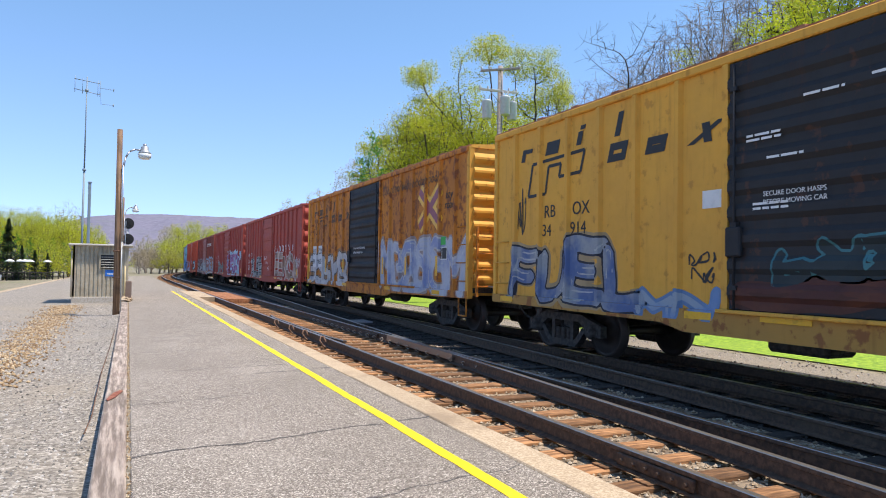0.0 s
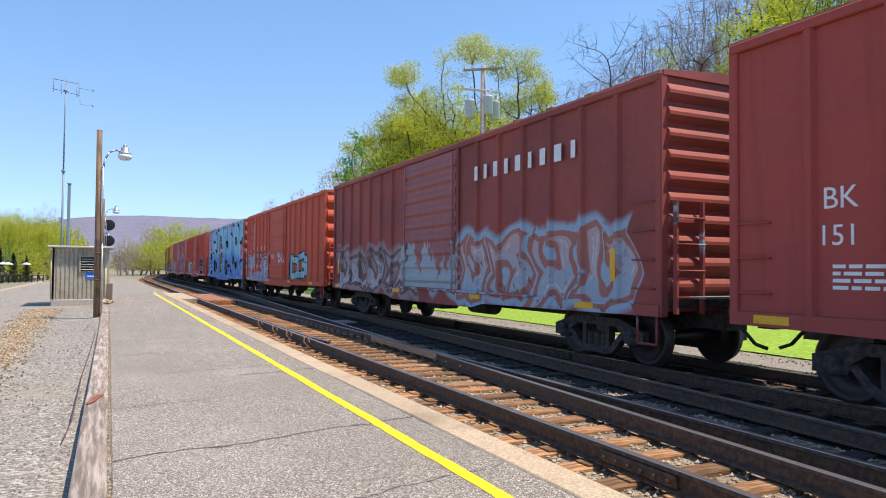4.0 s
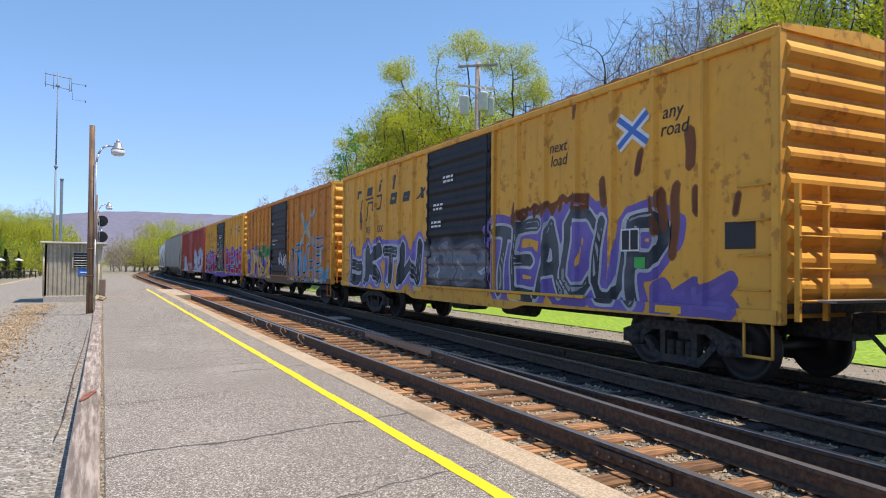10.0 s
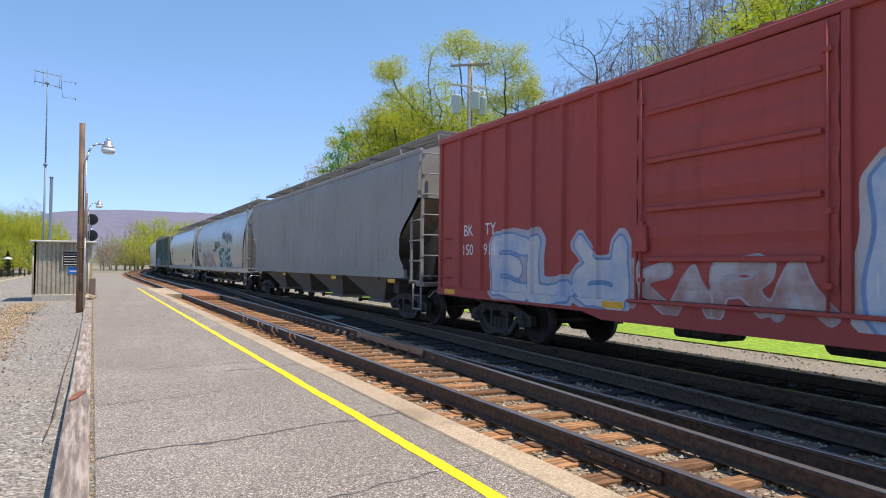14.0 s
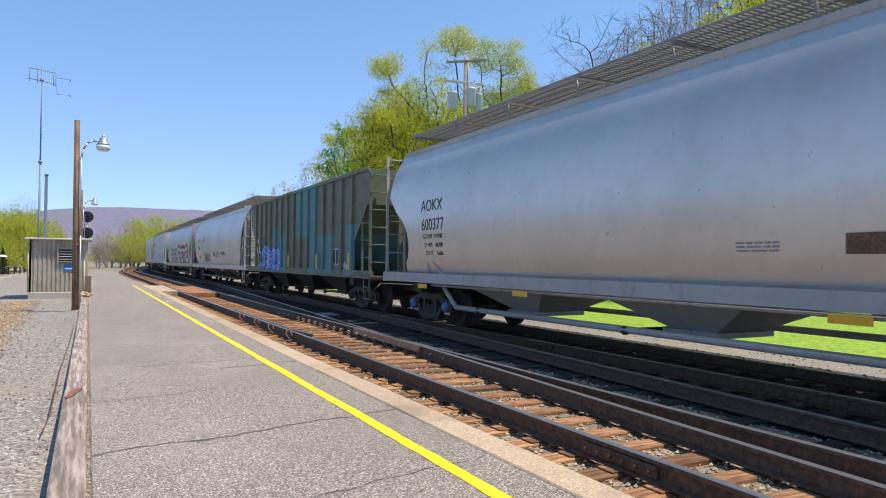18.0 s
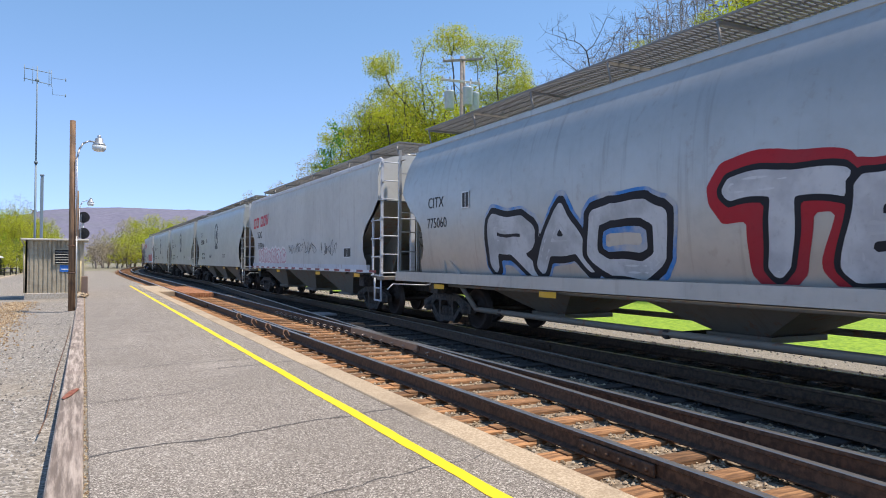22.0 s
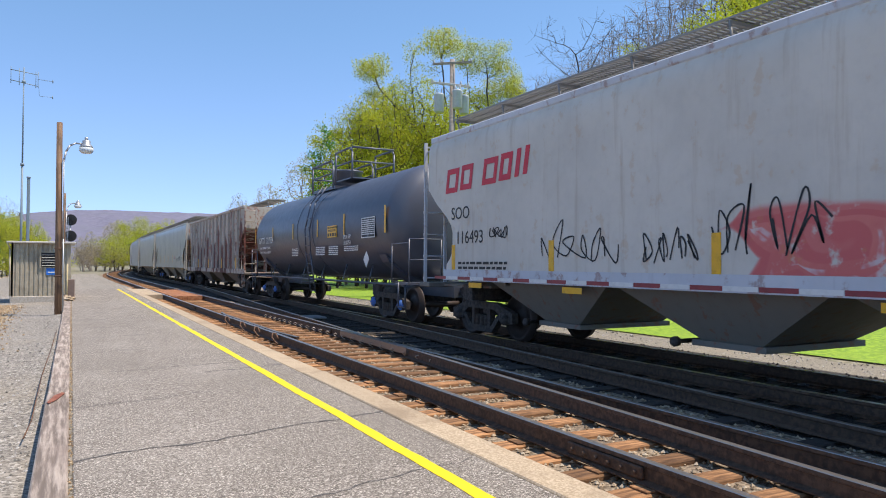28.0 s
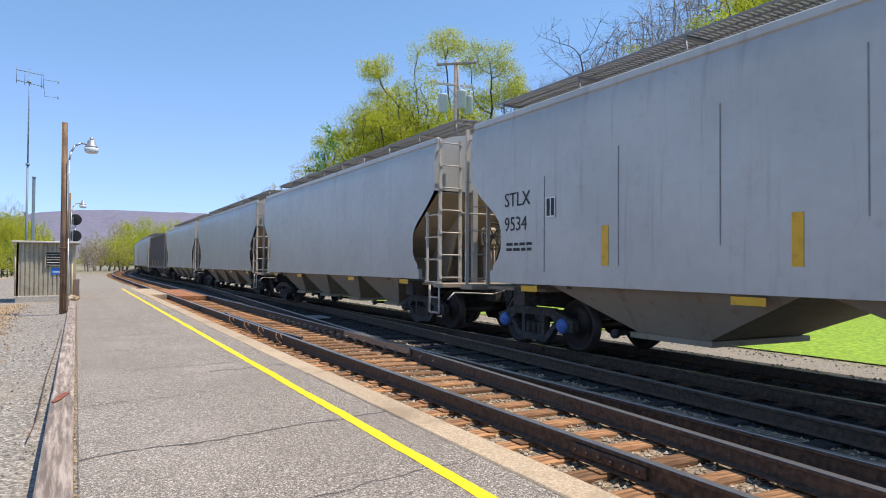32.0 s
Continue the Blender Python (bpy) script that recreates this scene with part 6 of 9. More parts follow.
def utility_pole():
    p = thing("utility_pole", pose(18.45, 33.25, -0.4, 0, 0, -28), "wooden utility pole with two crossarms and three transformers", "utility pole")
    part("pole", Shape().rod((0, 0, 0), (0, 0, 13.2), 0.20, 12, 0.14), POLE_GREY, p)
    for z, a, b, t in ((12.95, -1.1, 1.1, -3.5), (11.75, -1.2, 0.95, 6)):
        c = part("crossarm", Shape().box(a, b, -0.26, -0.14, -0.06, 0.06, 0.01), TRIM if z < 12 else POLE_GREY, p, m=pose(0, 0, z, 0, t, 0))
        for x in (a + 0.08, a + 0.5, b - 0.5, b - 0.08):
            part("insulator", Shape().lathe([(0.06, 0.03), (0.1, 0.06), (0.2, 0.05), (0.24, 0.02)], "z", 8, (x, -0.2, 0)), CAN, c)
    part("brace", Shape().rod((-0.55, -0.2, 11.75), (0, -0.16, 11.1), 0.025).rod((0.55, -0.2, 11.7), (0, -0.16, 11.1), 0.025), GREY_STEEL, p)
    for x, y, z in ((-0.72, -0.1, 10.25), (0.28, -0.35, 10.4), (0.66, 0.1, 10.2)):
        t = part("transformer", Shape().lathe([(z, 0.24), (z + 0.04, 0.27), (z + 0.9, 0.27), (z + 0.94, 0.29), (z + 1.0, 0.27), (z + 1.06, 0.12)], "z", 16, (x, y, 0)), CAN, p, "grey cylindrical transformer")
        for dx in (-0.1, 0.1):
            part("bushing", Shape().rod((x + dx, y, z + 1.0), (x + dx * 1.4, y, z + 1.3), 0.035, 6), CAN, t)
    part("hanger", Shape().rod((-0.8, -0.1, 10.6), (0.72, 0.05, 10.6), 0.035), GREY_STEEL, p)


utility_pole()

# ---- trees ----
BARK = speckled("bark", (0.04, 0.034, 0.028), (0.11, 0.09, 0.075), 6.0, 0.95)
BARK_PALE = speckled("pale_bark", (0.20, 0.165, 0.14), (0.36, 0.31, 0.27), 6.0, 0.95)


def leaf_material(name, a, b, c):
    k = Nodes(name)
    r = k.n("ShaderNodeNewGeometry").outputs["Random Per Island"]
    obj = k.n("ShaderNodeObjectInfo").outputs["Random"]
    col = k.mix(r, a, b)
    col = k.mix(k.op("MULTIPLY", obj, 0.5), col, c)
    k.out(col, 0.6)
    tr = k.n("ShaderNodeBsdfTranslucent", {"Color": col})
    mx = k.n("ShaderNodeMixShader", {0: 0.52, 1: k.bsdf.outputs[0], 2: tr.outputs[0]})
    k.t.links.new(mx.outputs[0], k.t.nodes["Material Output"].inputs["Surface"])
    return k.mat


SPRING = leaf_material("spring_leaf", (0.36, 0.42, 0.022), (0.66, 0.63, 0.06), (0.44, 0.53, 0.035))
PALE_LEAF = leaf_material("pale_bud", (0.42, 0.40, 0.14), (0.55, 0.50, 0.22), (0.45, 0.34, 0.16))
BROWN_BUD = leaf_material("brown_bud", (0.30, 0.22, 0.12), (0.42, 0.36, 0.16), (0.34, 0.28, 0.14))
DEEP = leaf_material("deep_leaf", (0.07, 0.24, 0.02), (0.14, 0.36, 0.03), (0.09, 0.27, 0.03))
NEEDLE = leaf_material("needle", (0.015, 0.035, 0.012), (0.04, 0.07, 0.025), (0.03, 0.05, 0.03))


def skeleton_tree(seed, blobs, base=(0.0, 0.0), n=420, step=0.42, gnarl=0.16, twigs=0, tip=0.008):
    """Limbs that grow towards points strewn in a crown of blobs (x, y, z, width, height)."""
    rng = np.random.default_rng(seed)
    vol = np.array([b[3] ** 2 * b[4] for b in blobs])
    pts = []
    for b, m in zip(blobs, np.maximum(6, n * vol / vol.sum()).astype(int)):
        q = rng.normal(size=(m, 3))
        q = q / np.linalg.norm(q, axis=1)[:, None] * rng.random((m, 1)) ** 0.4
        pts.append(q * (b[3], b[3], b[4]) + b[:3])
    pts = np.concatenate(pts)
    low = min(b[2] - b[4] for b in blobs)
    nodes, up = [np.array((base[0], base[1], -0.3))], [-1]
    d = np.array((rng.normal(0, 0.06), rng.normal(0, 0.06), 1.0))
    mid = np.array([sum(b[i] for b in blobs) / len(blobs) for i in range(3)])
    while nodes[-1][2] < max(low - 0.5, 1.0):
        aim = mid - nodes[-1]
        d = d + 0.12 * aim / np.linalg.norm(aim) + rng.normal(0, gnarl * 0.7, 3)
        d /= np.linalg.norm(d)
        nodes.append(nodes[-1] + d * step)
        up.append(len(nodes) - 2)
    near = np.full(len(pts), 1e9)
    who = np.zeros(len(pts), int)
    fresh = 0
    for _ in range(90):
        for i in range(fresh, len(nodes)):
            q = np.linalg.norm(pts - nodes[i], axis=1)
            hit = q < near
            near[hit], who[hit] = q[hit], i
        fresh = len(nodes)
        live = near > step * 1.25
        pts, near, who = pts[live], near[live], who[live]
        if not len(pts):
            break
        for i in np.unique(who):
            v = pts[who == i] - nodes[i]
            v = (v / np.linalg.norm(v, axis=1)[:, None]).sum(0)
            v = v / max(np.linalg.norm(v), 1e-6) + rng.normal(0, gnarl, 3)
            e = nodes[i] + v / np.linalg.norm(v) * step
            nodes.append(e)
            up.append(int(i))
    if twigs:
        kids = np.bincount([u for u in up if u >= 0], minlength=len(nodes))
        for i in [j for j in range(len(nodes)) if kids[j] <= 1 and nodes[j][2] > low]:
            for _ in range(twigs):
                v = (nodes[i] - nodes[up[i]]) / step + rng.normal(0, 0.55, 3)
                p = i
                for _ in range(2):
                    v = v / np.linalg.norm(v) + rng.normal(0, 0.2, 3) + (0, 0, 0.1)
                    nodes.append(nodes[p] + v / np.linalg.norm(v) * step * 0.8)
                    up.append(p)
                    p = len(nodes) - 1
    area = np.zeros(len(nodes))
    ends = np.ones(len(nodes), bool)
    for i in range(len(nodes) - 1, 0, -1):
        if ends[i]:
            area[i] = tip ** 2.15
        area[up[i]] += area[i]
        ends[up[i]] = False
    rad = area ** (1 / 2.15)
    s = Shape()
    for i in range(1, len(nodes)):
        r0 = min(rad[up[i]], rad[i] * 1.5)
        s.rod(tuple(nodes[up[i]]), tuple(nodes[i]), r0, 7 if r0 > 0.1 else 5 if r0 > 0.045 else 3, rad[i], False)
    tips = [(nodes[i], nodes[i] - nodes[up[i]]) for i in range(1, len(nodes)) if rad[i] < 0.032]
    return s, tips


def crown(seed, tips, per, size, room, droop=0.0):
    """Small leaves, one quad each, in clumps about the twigs."""
    r, v, f = random.Random(seed), [], []
    for p, d in tips:
        if r.random() < 0.15:
            continue
        for _ in range(r.randint(int(per * 0.3), int(per * 1.7))):
            near = lambda w: w * max(-1.45, min(1.45, r.gauss(0, 1)))
            o = Vector(p) + Vector((near(room), near(room), near(room * 0.7) - droop * r.random()))
            a = Vector((r.gauss(0, 1), r.gauss(0, 1), r.gauss(0, 0.7))).normalized() * size * r.uniform(0.6, 1.4)
            b = a.cross(Vector((r.gauss(0, 1), r.gauss(0, 1), r.gauss(0, 1)))).normalized() * size * r.uniform(0.4, 0.7)
            k = len(v)
            v += [tuple(o - a), tuple(o + b), tuple(o + a), tuple(o - b)]
            f.append((k, k + 1, k + 2, k + 3))
    me = bpy.data.meshes.new("crown")
    me.from_pydata(v, [], f)
    return me


def tree(name, label, seed, h, m, blobs, per=0, size=0.1, room=0.25, leaf=None, bark=None, base=(0.0, 0.0), n=420, gnarl=0.16, twigs=0, step=0.42, droop=0.0):
    t = thing(name, m, label, "tree", "trees beside the line")
    limbs, tips = skeleton_tree(seed, blobs, base, n, step, gnarl, twigs, 0.013 if per else 0.0055)
    k = h / max(p[2] for p in limbs.v)
    limbs.v = [(x * k, y * k, z * k) for x, y, z in limbs.v]
    part("trunk", limbs, bark or BARK, t, "trunk and limbs")
    if per:
        part("crown", crown(seed + 1, [(p * k, d) for p, d in tips], per, size, room, droop), leaf or SPRING, t, "open crown of small fresh leaves")
    return t


def at(px_angle, d, z=-0.4, turn=0.0, k=1.0, kz=None):
    """A pose d metres off at an angle (degrees right of the line)."""
    a = radians(px_angle)
    return pose(d * math.sin(a), d * math.cos(a), z, 0, 0, turn) @ Matrix.Diagonal((k, k, kz or k, 1))


dome = tree("leafy_tree", "broad tree in fresh yellow-green spring leaf", 11, 14.9, at(21.2, 57, turn=-28),
            [(-1.3, 0, 10.2, 2.0, 2.2), (1.5, 0.5, 11.0, 1.7, 1.9), (-0.3, -1.2, 8.3, 2.6, 2.2), (1.6, 1.0, 7.6, 2.1, 2.4), (-2.0, 0.6, 6.4, 1.8, 1.9), (0.2, 0, 12.3, 1.0, 1.0)], 24, 0.076, 0.42, n=900, step=0.36)
umbrella_tree = tree("leafy_tree", "tall tree with an umbrella crown of yellow-green leaves", 23, 21.9, at(28.2, 59, turn=-28),
                     [(0.0, 0, 19.2, 1.75, 1.15), (-1.0, 0.4, 17.3, 0.6, 0.7), (0.9, -0.4, 13.6, 1.3, 1.2), (-1.6, 0.3, 11.4, 1.5, 1.6), (0.9, 0, 9.4, 1.6, 1.5)], 62, 0.070, 0.42, base=(0.4, 0), n=560, step=0.36)
vase = tree("leafy_tree", "tall open tree in fresh yellow-green spring leaf", 29, 20.6, at(31.8, 58, turn=-28),
            [(-1.1, 0, 18.0, 1.2, 1.5), (1.0, 0.2, 17.9, 1.2, 1.5), (2.0, -0.3, 15.6, 0.9, 1.6), (-0.6, 0.4, 14.8, 1.1, 1.1), (0.5, 0, 11.5, 1.5, 1.8)], 62, 0.070, 0.42, n=640, step=0.36)
leaning = tree("leafy_tree", "leaning tree with a small umbrella crown of fresh leaves", 37, 19.3, at(27.2, 58, turn=-28),
               [(-4.6, 0, 16.9, 1.35, 1.1), (-4.4, 0.2, 15.2, 0.9, 0.8), (-2.2, 0.3, 13.9, 0.6, 0.5), (0.6, 0, 11.6, 1.2, 1.2)], 56, 0.070, 0.40, base=(1.5, 0), n=420, step=0.36)
sparse = tree("leafy_tree", "slender sparse tree with small spring leaves", 31, 21.0, at(25.6, 60, turn=-28),
              [(0.2, 0, 17.4, 0.75, 1.7), (-0.6, 0.3, 14.6, 1.0, 1.5), (0.7, -0.3, 12.6, 1.3, 1.6), (-0.4, 0, 9.8, 1.6, 1.8)], 40, 0.070, 0.42, n=520, step=0.36)
thin = tree("leafy_tree", "thin airy tree with scattered spring leaves", 33, 15.8, at(20.4, 60, turn=-28),
            [(0.6, 0, 13.6, 1.3, 1.3), (-1.2, 0.3, 11.4, 1.5, 1.4), (-2.5, -0.3, 9.2, 1.2, 1.2), (0.4, 0, 10.0, 1.6, 1.8)], 6, 0.08, 0.34, n=420, twigs=1, bark=BARK_PALE)
deep = tree("leafy_tree", "small tree with deep green leaves", 41, 12.2, at(18.5, 53, turn=-28),
            [(0, 0, 8.8, 0.7, 1.1), (-0.3, 0.2, 7.2, 1.2, 1.3), (0.4, -0.2, 5.6, 1.4, 1.6), (0, 0, 3.6, 1.4, 1.5)], 30, 0.09, 0.24, DEEP, n=360)
bare = tree("bare_tree", "leafless tree with fine grey branches", 53, 18.4, at(37.0, 58),
            [(0, 0, 15.2, 2.0, 2.6), (-1.6, 0.5, 12.6, 1.7, 2.4), (1.7, -0.4, 12.8, 1.7, 2.4), (0.2, 0, 10.0, 1.9, 2.2)], bark=BARK_PALE, n=330, step=0.5, gnarl=0.05, twigs=3)
bare_thin = tree("bare_tree", "slim leafless tree with upswept grey branches", 59, 18.8, at(41.2, 56, turn=80),
                 [(0, 0, 16.0, 1.2, 2.4), (-0.9, 0.4, 13.0, 1.2, 2.2), (1.0, -0.4, 13.2, 1.2, 2.2), (0.2, 0, 9.5, 1.4, 2.2)], bark=BARK_PALE, n=260, step=0.5, gnarl=0.05, twigs=3)
bare_dark = tree("bare_tree", "leafless tree with dark forking limbs", 67, 18.7, at(39.2, 46, turn=-40),
                 [(-1.6, 0, 15.6, 1.3, 1.7), (1.5, 0.2, 15.8, 1.3, 1.6), (0.2, -0.4, 14.0, 1.6, 1.4), (2.3, 0.3, 13.6, 0.9, 1.0)], bark=BARK, n=240, step=0.5, gnarl=0.09, twigs=3)
budding = tree("budding_tree", "tree just coming into pale bud", 71, 17.0, at(17.0, 95),
               [(0, 0, 11.4, 2.4, 2.6), (-1.8, 0.5, 8.8, 2.0, 2.2), (1.8, -0.4, 8.6, 2.2, 2.2), (0.2, 0, 6.6, 2.6, 2.0)], 4, 0.12, 0.34, PALE_LEAF, bark=BARK_PALE, n=420, twigs=1)
brush = tree("budding_tree", "leafless brownish brush just in bud", 73, 6.6, at(1.6, 182, -0.6),
             [(0, 0, 4.6, 2.4, 1.8), (-2.2, 0.5, 3.4, 1.8, 1.7), (2.2, -0.4, 3.6, 1.9, 1.8), (0.2, 0, 2.4, 3.2, 1.4)], 2, 0.12, 0.34, BROWN_BUD, bark=BARK_PALE, n=420, twigs=2)
shrub = tree("shrub", "low shrub in fresh green leaf", 83, 5.9, at(33.0, 47),
             [(0, 0, 4.0, 1.8, 1.7), (-1.6, 0.4, 2.8, 1.5, 1.6), (1.6, -0.4, 3.0, 1.5, 1.5), (0.2, -0.9, 1.8, 2.2, 1.3)], 13, 0.09, 0.36, SPRING, n=520, step=0.36)
for src, rows in (
    (dome, ((23.4, 58, 1.1, 60), (25.2, 61, 1.16, 340), (26.8, 57, 1.14, 130), (29.6, 55, 0.96, 210), (32.4, 57, 0.9, 300), (53.5, 38, 1.1, 10), (57.5, 37, 1.15, 190), (60.5, 36, 1.2, 90), (64.0, 37, 1.2, 250), (19.8, 58, 0.8, 350), (22.6, 63, 1.12, 200))),
    (umbrella_tree, ((55.5, 40, 0.85, 77), (62.5, 38, 0.9, 277))),
    (vase, ((52.3, 42, 0.85, 20), (58.5, 38, 0.95, 177), (33.2, 62, 0.9, 120))),
    (sparse, ((24.4, 62, 0.86, 90), (35.0, 60, 0.72, 33), (44.0, 52, 0.85, 140), (29.6, 63, 0.85, 300), (48.5, 47, 0.85, 61), (27.0, 64, 0.9, 220))),
    (thin, ((21.6, 61, 1.0, 70), (22.8, 62, 1.12, 10), (24.2, 63, 1.15, 160), (31.0, 62, 1.1, 250))),
    (bare, ((34.6, 60, 0.85, 40), (35.6, 66, 1.0, 255), (39.0, 60, 1.08, 165), (41.5, 60, 1.18, 15), (44.2, 60, 1.3, 95), (47.6, 55, 1.3, 185), (50.2, 57, 1.45, 275), (54.0, 50, 1.35, 35), (42.6, 54, 1.1, 200), (45.8, 53, 1.15, 290), (49.0, 50, 1.2, 70), (52.4, 49, 1.2, 250), (56.5, 48, 1.25, 330), (40.2, 62, 1.15, 20), (46.6, 60, 1.4, 111))),
    (bare_thin, ((35.9, 57, 0.95, 310), (44.2, 55, 1.15, 130), (47.4, 52, 1.2, 10), (50.6, 52, 1.25, 160), (60.0, 48, 1.3, 30), (38.2, 64, 1.05, 300), (43.2, 60, 1.25, 70), (36.8, 66, 1.05, 15), (37.6, 60, 0.98, 190), (39.6, 66, 1.15, 245), (40.6, 58, 1.08, 100), (41.8, 64, 1.25, 340), (42.2, 58, 1.15, 222), (44.8, 62, 1.35, 55), (45.4, 58, 1.28, 275), (46.6, 56, 1.3, 145), (48.2, 58, 1.42, 5), (49.6, 55, 1.38, 85), (51.4, 56, 1.45, 205), (53.2, 54, 1.45, 315), (55.0, 52, 1.42, 125))),
    (bare_dark, ((46.4, 46, 0.95, 120), (33.9, 60, 1.0, 210), (50.8, 44, 1.05, 280))),
    (budding, ((14.2, 110, 0.85, 40), (11.8, 120, 0.8, 100), (18.4, 90, 0.9, 190), (34.6, 54, 0.7, 250), (37.2, 52, 0.65, 20), (40.5, 50, 0.7, 160), (43.0, 48, 0.7, 60))),
    (shrub, ((36.0, 46, 1.0, 100), (38.5, 45, 1.1, 200), (41.0, 44, 1.1, 300), (43.5, 43, 1.2, 50), (46.0, 42, 1.3, 150), (48.5, 41, 1.4, 250), (51.0, 40, 1.4, 350), (30.4, 50, 1.2, 80), (27.4, 51, 1.2, 180), (24.5, 50, 1.1, 280), (22.0, 52, 1.0, 20), (53.5, 38, 1.4, 15), (56.5, 37, 1.3, 115), (19.6, 53, 0.9, 44)))):
    for ang, d, k, turn in rows:
        copy_thing(src, at(ang, d, turn=turn, k=k))
# left of the line, beyond the road
for src, rows in (
    (dome, ((-4.6, 108, 0.62, 10), (-5.8, 112, 0.66, 200), (-7.0, 104, 0.60, 120), (-8.2, 110, 0.64, 300), (-9.5, 100, 0.62, 220), (-3.6, 114, 0.60, 250), (-2.7, 116, 0.54, 330), (-12.0, 108, 0.7, 60), (-1.7, 124, 0.45, 80), (-4.0, 104, 0.52, 95), (-5.2, 102, 0.54, 185), (-6.4, 100, 0.55, 275), (-7.8, 98, 0.54, 5), (-3.1, 108, 0.5, 45), (-8.8, 96, 0.56, 135), (-4.9, 105, 0.56, 320), (-6.0, 107, 0.6, 75), (-3.4, 110, 0.54, 150), (-2.3, 119, 0.5, 30), (-5.5, 99, 0.48, 240), (-4.4, 101, 0.47, 290), (-7.3, 107, 0.62, 30))),
    (deep, ((-7.2, 93, 0.44, 10), (-6.4, 95, 0.42, 120), (-5.7, 96, 0.40, 220), (-5.0, 97, 0.42, 60), (-4.3, 98, 0.38, 300), (-3.7, 100, 0.36, 180), (-8.0, 92, 0.46, 250), (-2.9, 103, 0.34, 90))),
    (bare, ((-4.1, 120, 0.66, 200), (-4.9, 122, 0.62, 20))),
    (shrub, ((-4.0, 98, 0.8, 50), (-6.0, 96, 0.9, 150), (-8.2, 93, 0.8, 250), (-10.5, 97, 0.9, 20), (-2.2, 108, 0.9, 110), (-0.9, 118, 0.8, 200), (-3.2, 94, 0.8, 20), (-5.1, 93, 0.8, 290))),
    (bare, ((-3.6, 122, 0.62, 30), (-5.6, 125, 0.58, 130))),
    # at the bend
    (shrub, ((2.9, 176, 1.3, 240), (4.0, 182, 1.4, 340), (5.2, 190, 1.5, 60), (6.4, 196, 1.5, 160), (3.4, 190, 1.6, 20), (4.6, 200, 1.8, 120))),
    (brush, ((0.8, 172, 0.95, 100), (2.2, 178, 1.0, 20), (1.2, 190, 1.0, 200), (3.1, 184, 1.0, 300))),
    (dome, ((2.5, 196, 0.62, 30), (3.4, 205, 0.9, 100), (4.2, 208, 0.98, 10), (5.0, 212, 1.0, 200), (6.3, 220, 1.0, 300), (1.6, 200, 0.55, 150))),
    (budding, ((2.6, 200, 0.75, 10), (1.3, 196, 0.6, 60), (0.6, 190, 0.5, 130), (3.0, 215, 0.85, 220), (5.8, 235, 0.9, 50), (7.0, 240, 0.95, 150), (8.4, 245, 0.95, 250)))):
    for ang, d, k, turn in rows:
        copy_thing(src, at(ang, d, z=-0.6, turn=turn, k=k))


def conifer(m):
    t = thing("spruce", m, "dark bluish-green spruce beyond the road", "tree", "trees beside the line")
    r, v, f = random.Random(5), [], []
    part("trunk", Shape().rod((0, 0, 0), (0, 0, 6.4), 0.12, 7, 0.02), BARK, t)
    for i in range(3600):
        z = 0.3 + 6.1 * r.random() ** 1.3
        w = (6.5 - z) * 0.33 * (0.75 + 0.25 * math.sin(z * 7))
        a, q = r.uniform(0, 6.3), math.sqrt(r.random())
        o = Vector((math.cos(a) * w * q, math.sin(a) * w * q, z - 0.18 * q * w))
        d = Vector((math.cos(a), math.sin(a), -0.25)) * 0.16
        b = Vector((-math.sin(a), math.cos(a), r.gauss(0, 0.3))) * 0.06
        k = len(v)
        v += [tuple(o - d), tuple(o + b), tuple(o + d), tuple(o - b)]
        f.append((k, k + 1, k + 2, k + 3))
    me = bpy.data.meshes.new("crown")
    me.from_pydata(v, [], f)
    part("crown", me, NEEDLE, t, "dense drooping needles")
    return t


sp = conifer(at(-9.9, 90, -0.6))
for ang, d, k in ((-7.75, 86, 1.05), (-6.9, 88, 0.62), (-6.1, 89, 0.55), (-11.5, 92, 1.1), (-8.7, 94, 1.1), (-5.3, 91, 0.5), (-7.3, 84, 0.42)):
    copy_thing(sp, at(ang, d, -0.6, ang * 30, k))

# ---- left road, kerb, umbrellas, car ----
ROAD = speckled("road_asphalt", (0.10, 0.10, 0.10), (0.19, 0.185, 0.18), 40.0, 0.9, (0.14, 0.135, 0.13), 0.5)
tagged(part("road", Shape().box(-14.0, -6.9, 20, 140, -0.75, -0.47), ROAD), "grey asphalt road beyond the gravel", "road", kind="structure")
kerb = thing("kerb", pose(0, 0, 0), "pale concrete kerb along the road", "kerb", kind="structure")
for i in range(24):
    part("kerb_stone", Shape().box(-6.9, -6.45, 30 + i * 3.0, 32.97 + i * 3.0, -0.7, -0.22, 0.03), COPING, kerb)
tagged(part("verge", Shape().box(-30, -14.02, 60, 120, -0.75, -0.44), GRASS), "green grass verge beyond the road", "lawn", kind="structure")
for i, (a, d) in enumerate(((-7.6, 84), (-7.0, 84.5), (-6.4, 85), (-5.3, 86), (-6.7, 83))):
    u = thing("patio_umbrella", at(a, d, -0.5), "white open patio umbrella on a thin pole", "umbrella", "patio umbrellas")
    part("pole", Shape().rod((0, 0, 0), (0, 0, 2.3), 0.02, 6), IRON, u)
    part("canopy", Shape().lathe([(2.1, 0.5), (2.25, 0.3), (2.35, 0.03)], "z", 8), WHITE, u)
fence = thing("rail_fence", pose(0, 0, 0), "dark low rail fence beside the road", "fence")
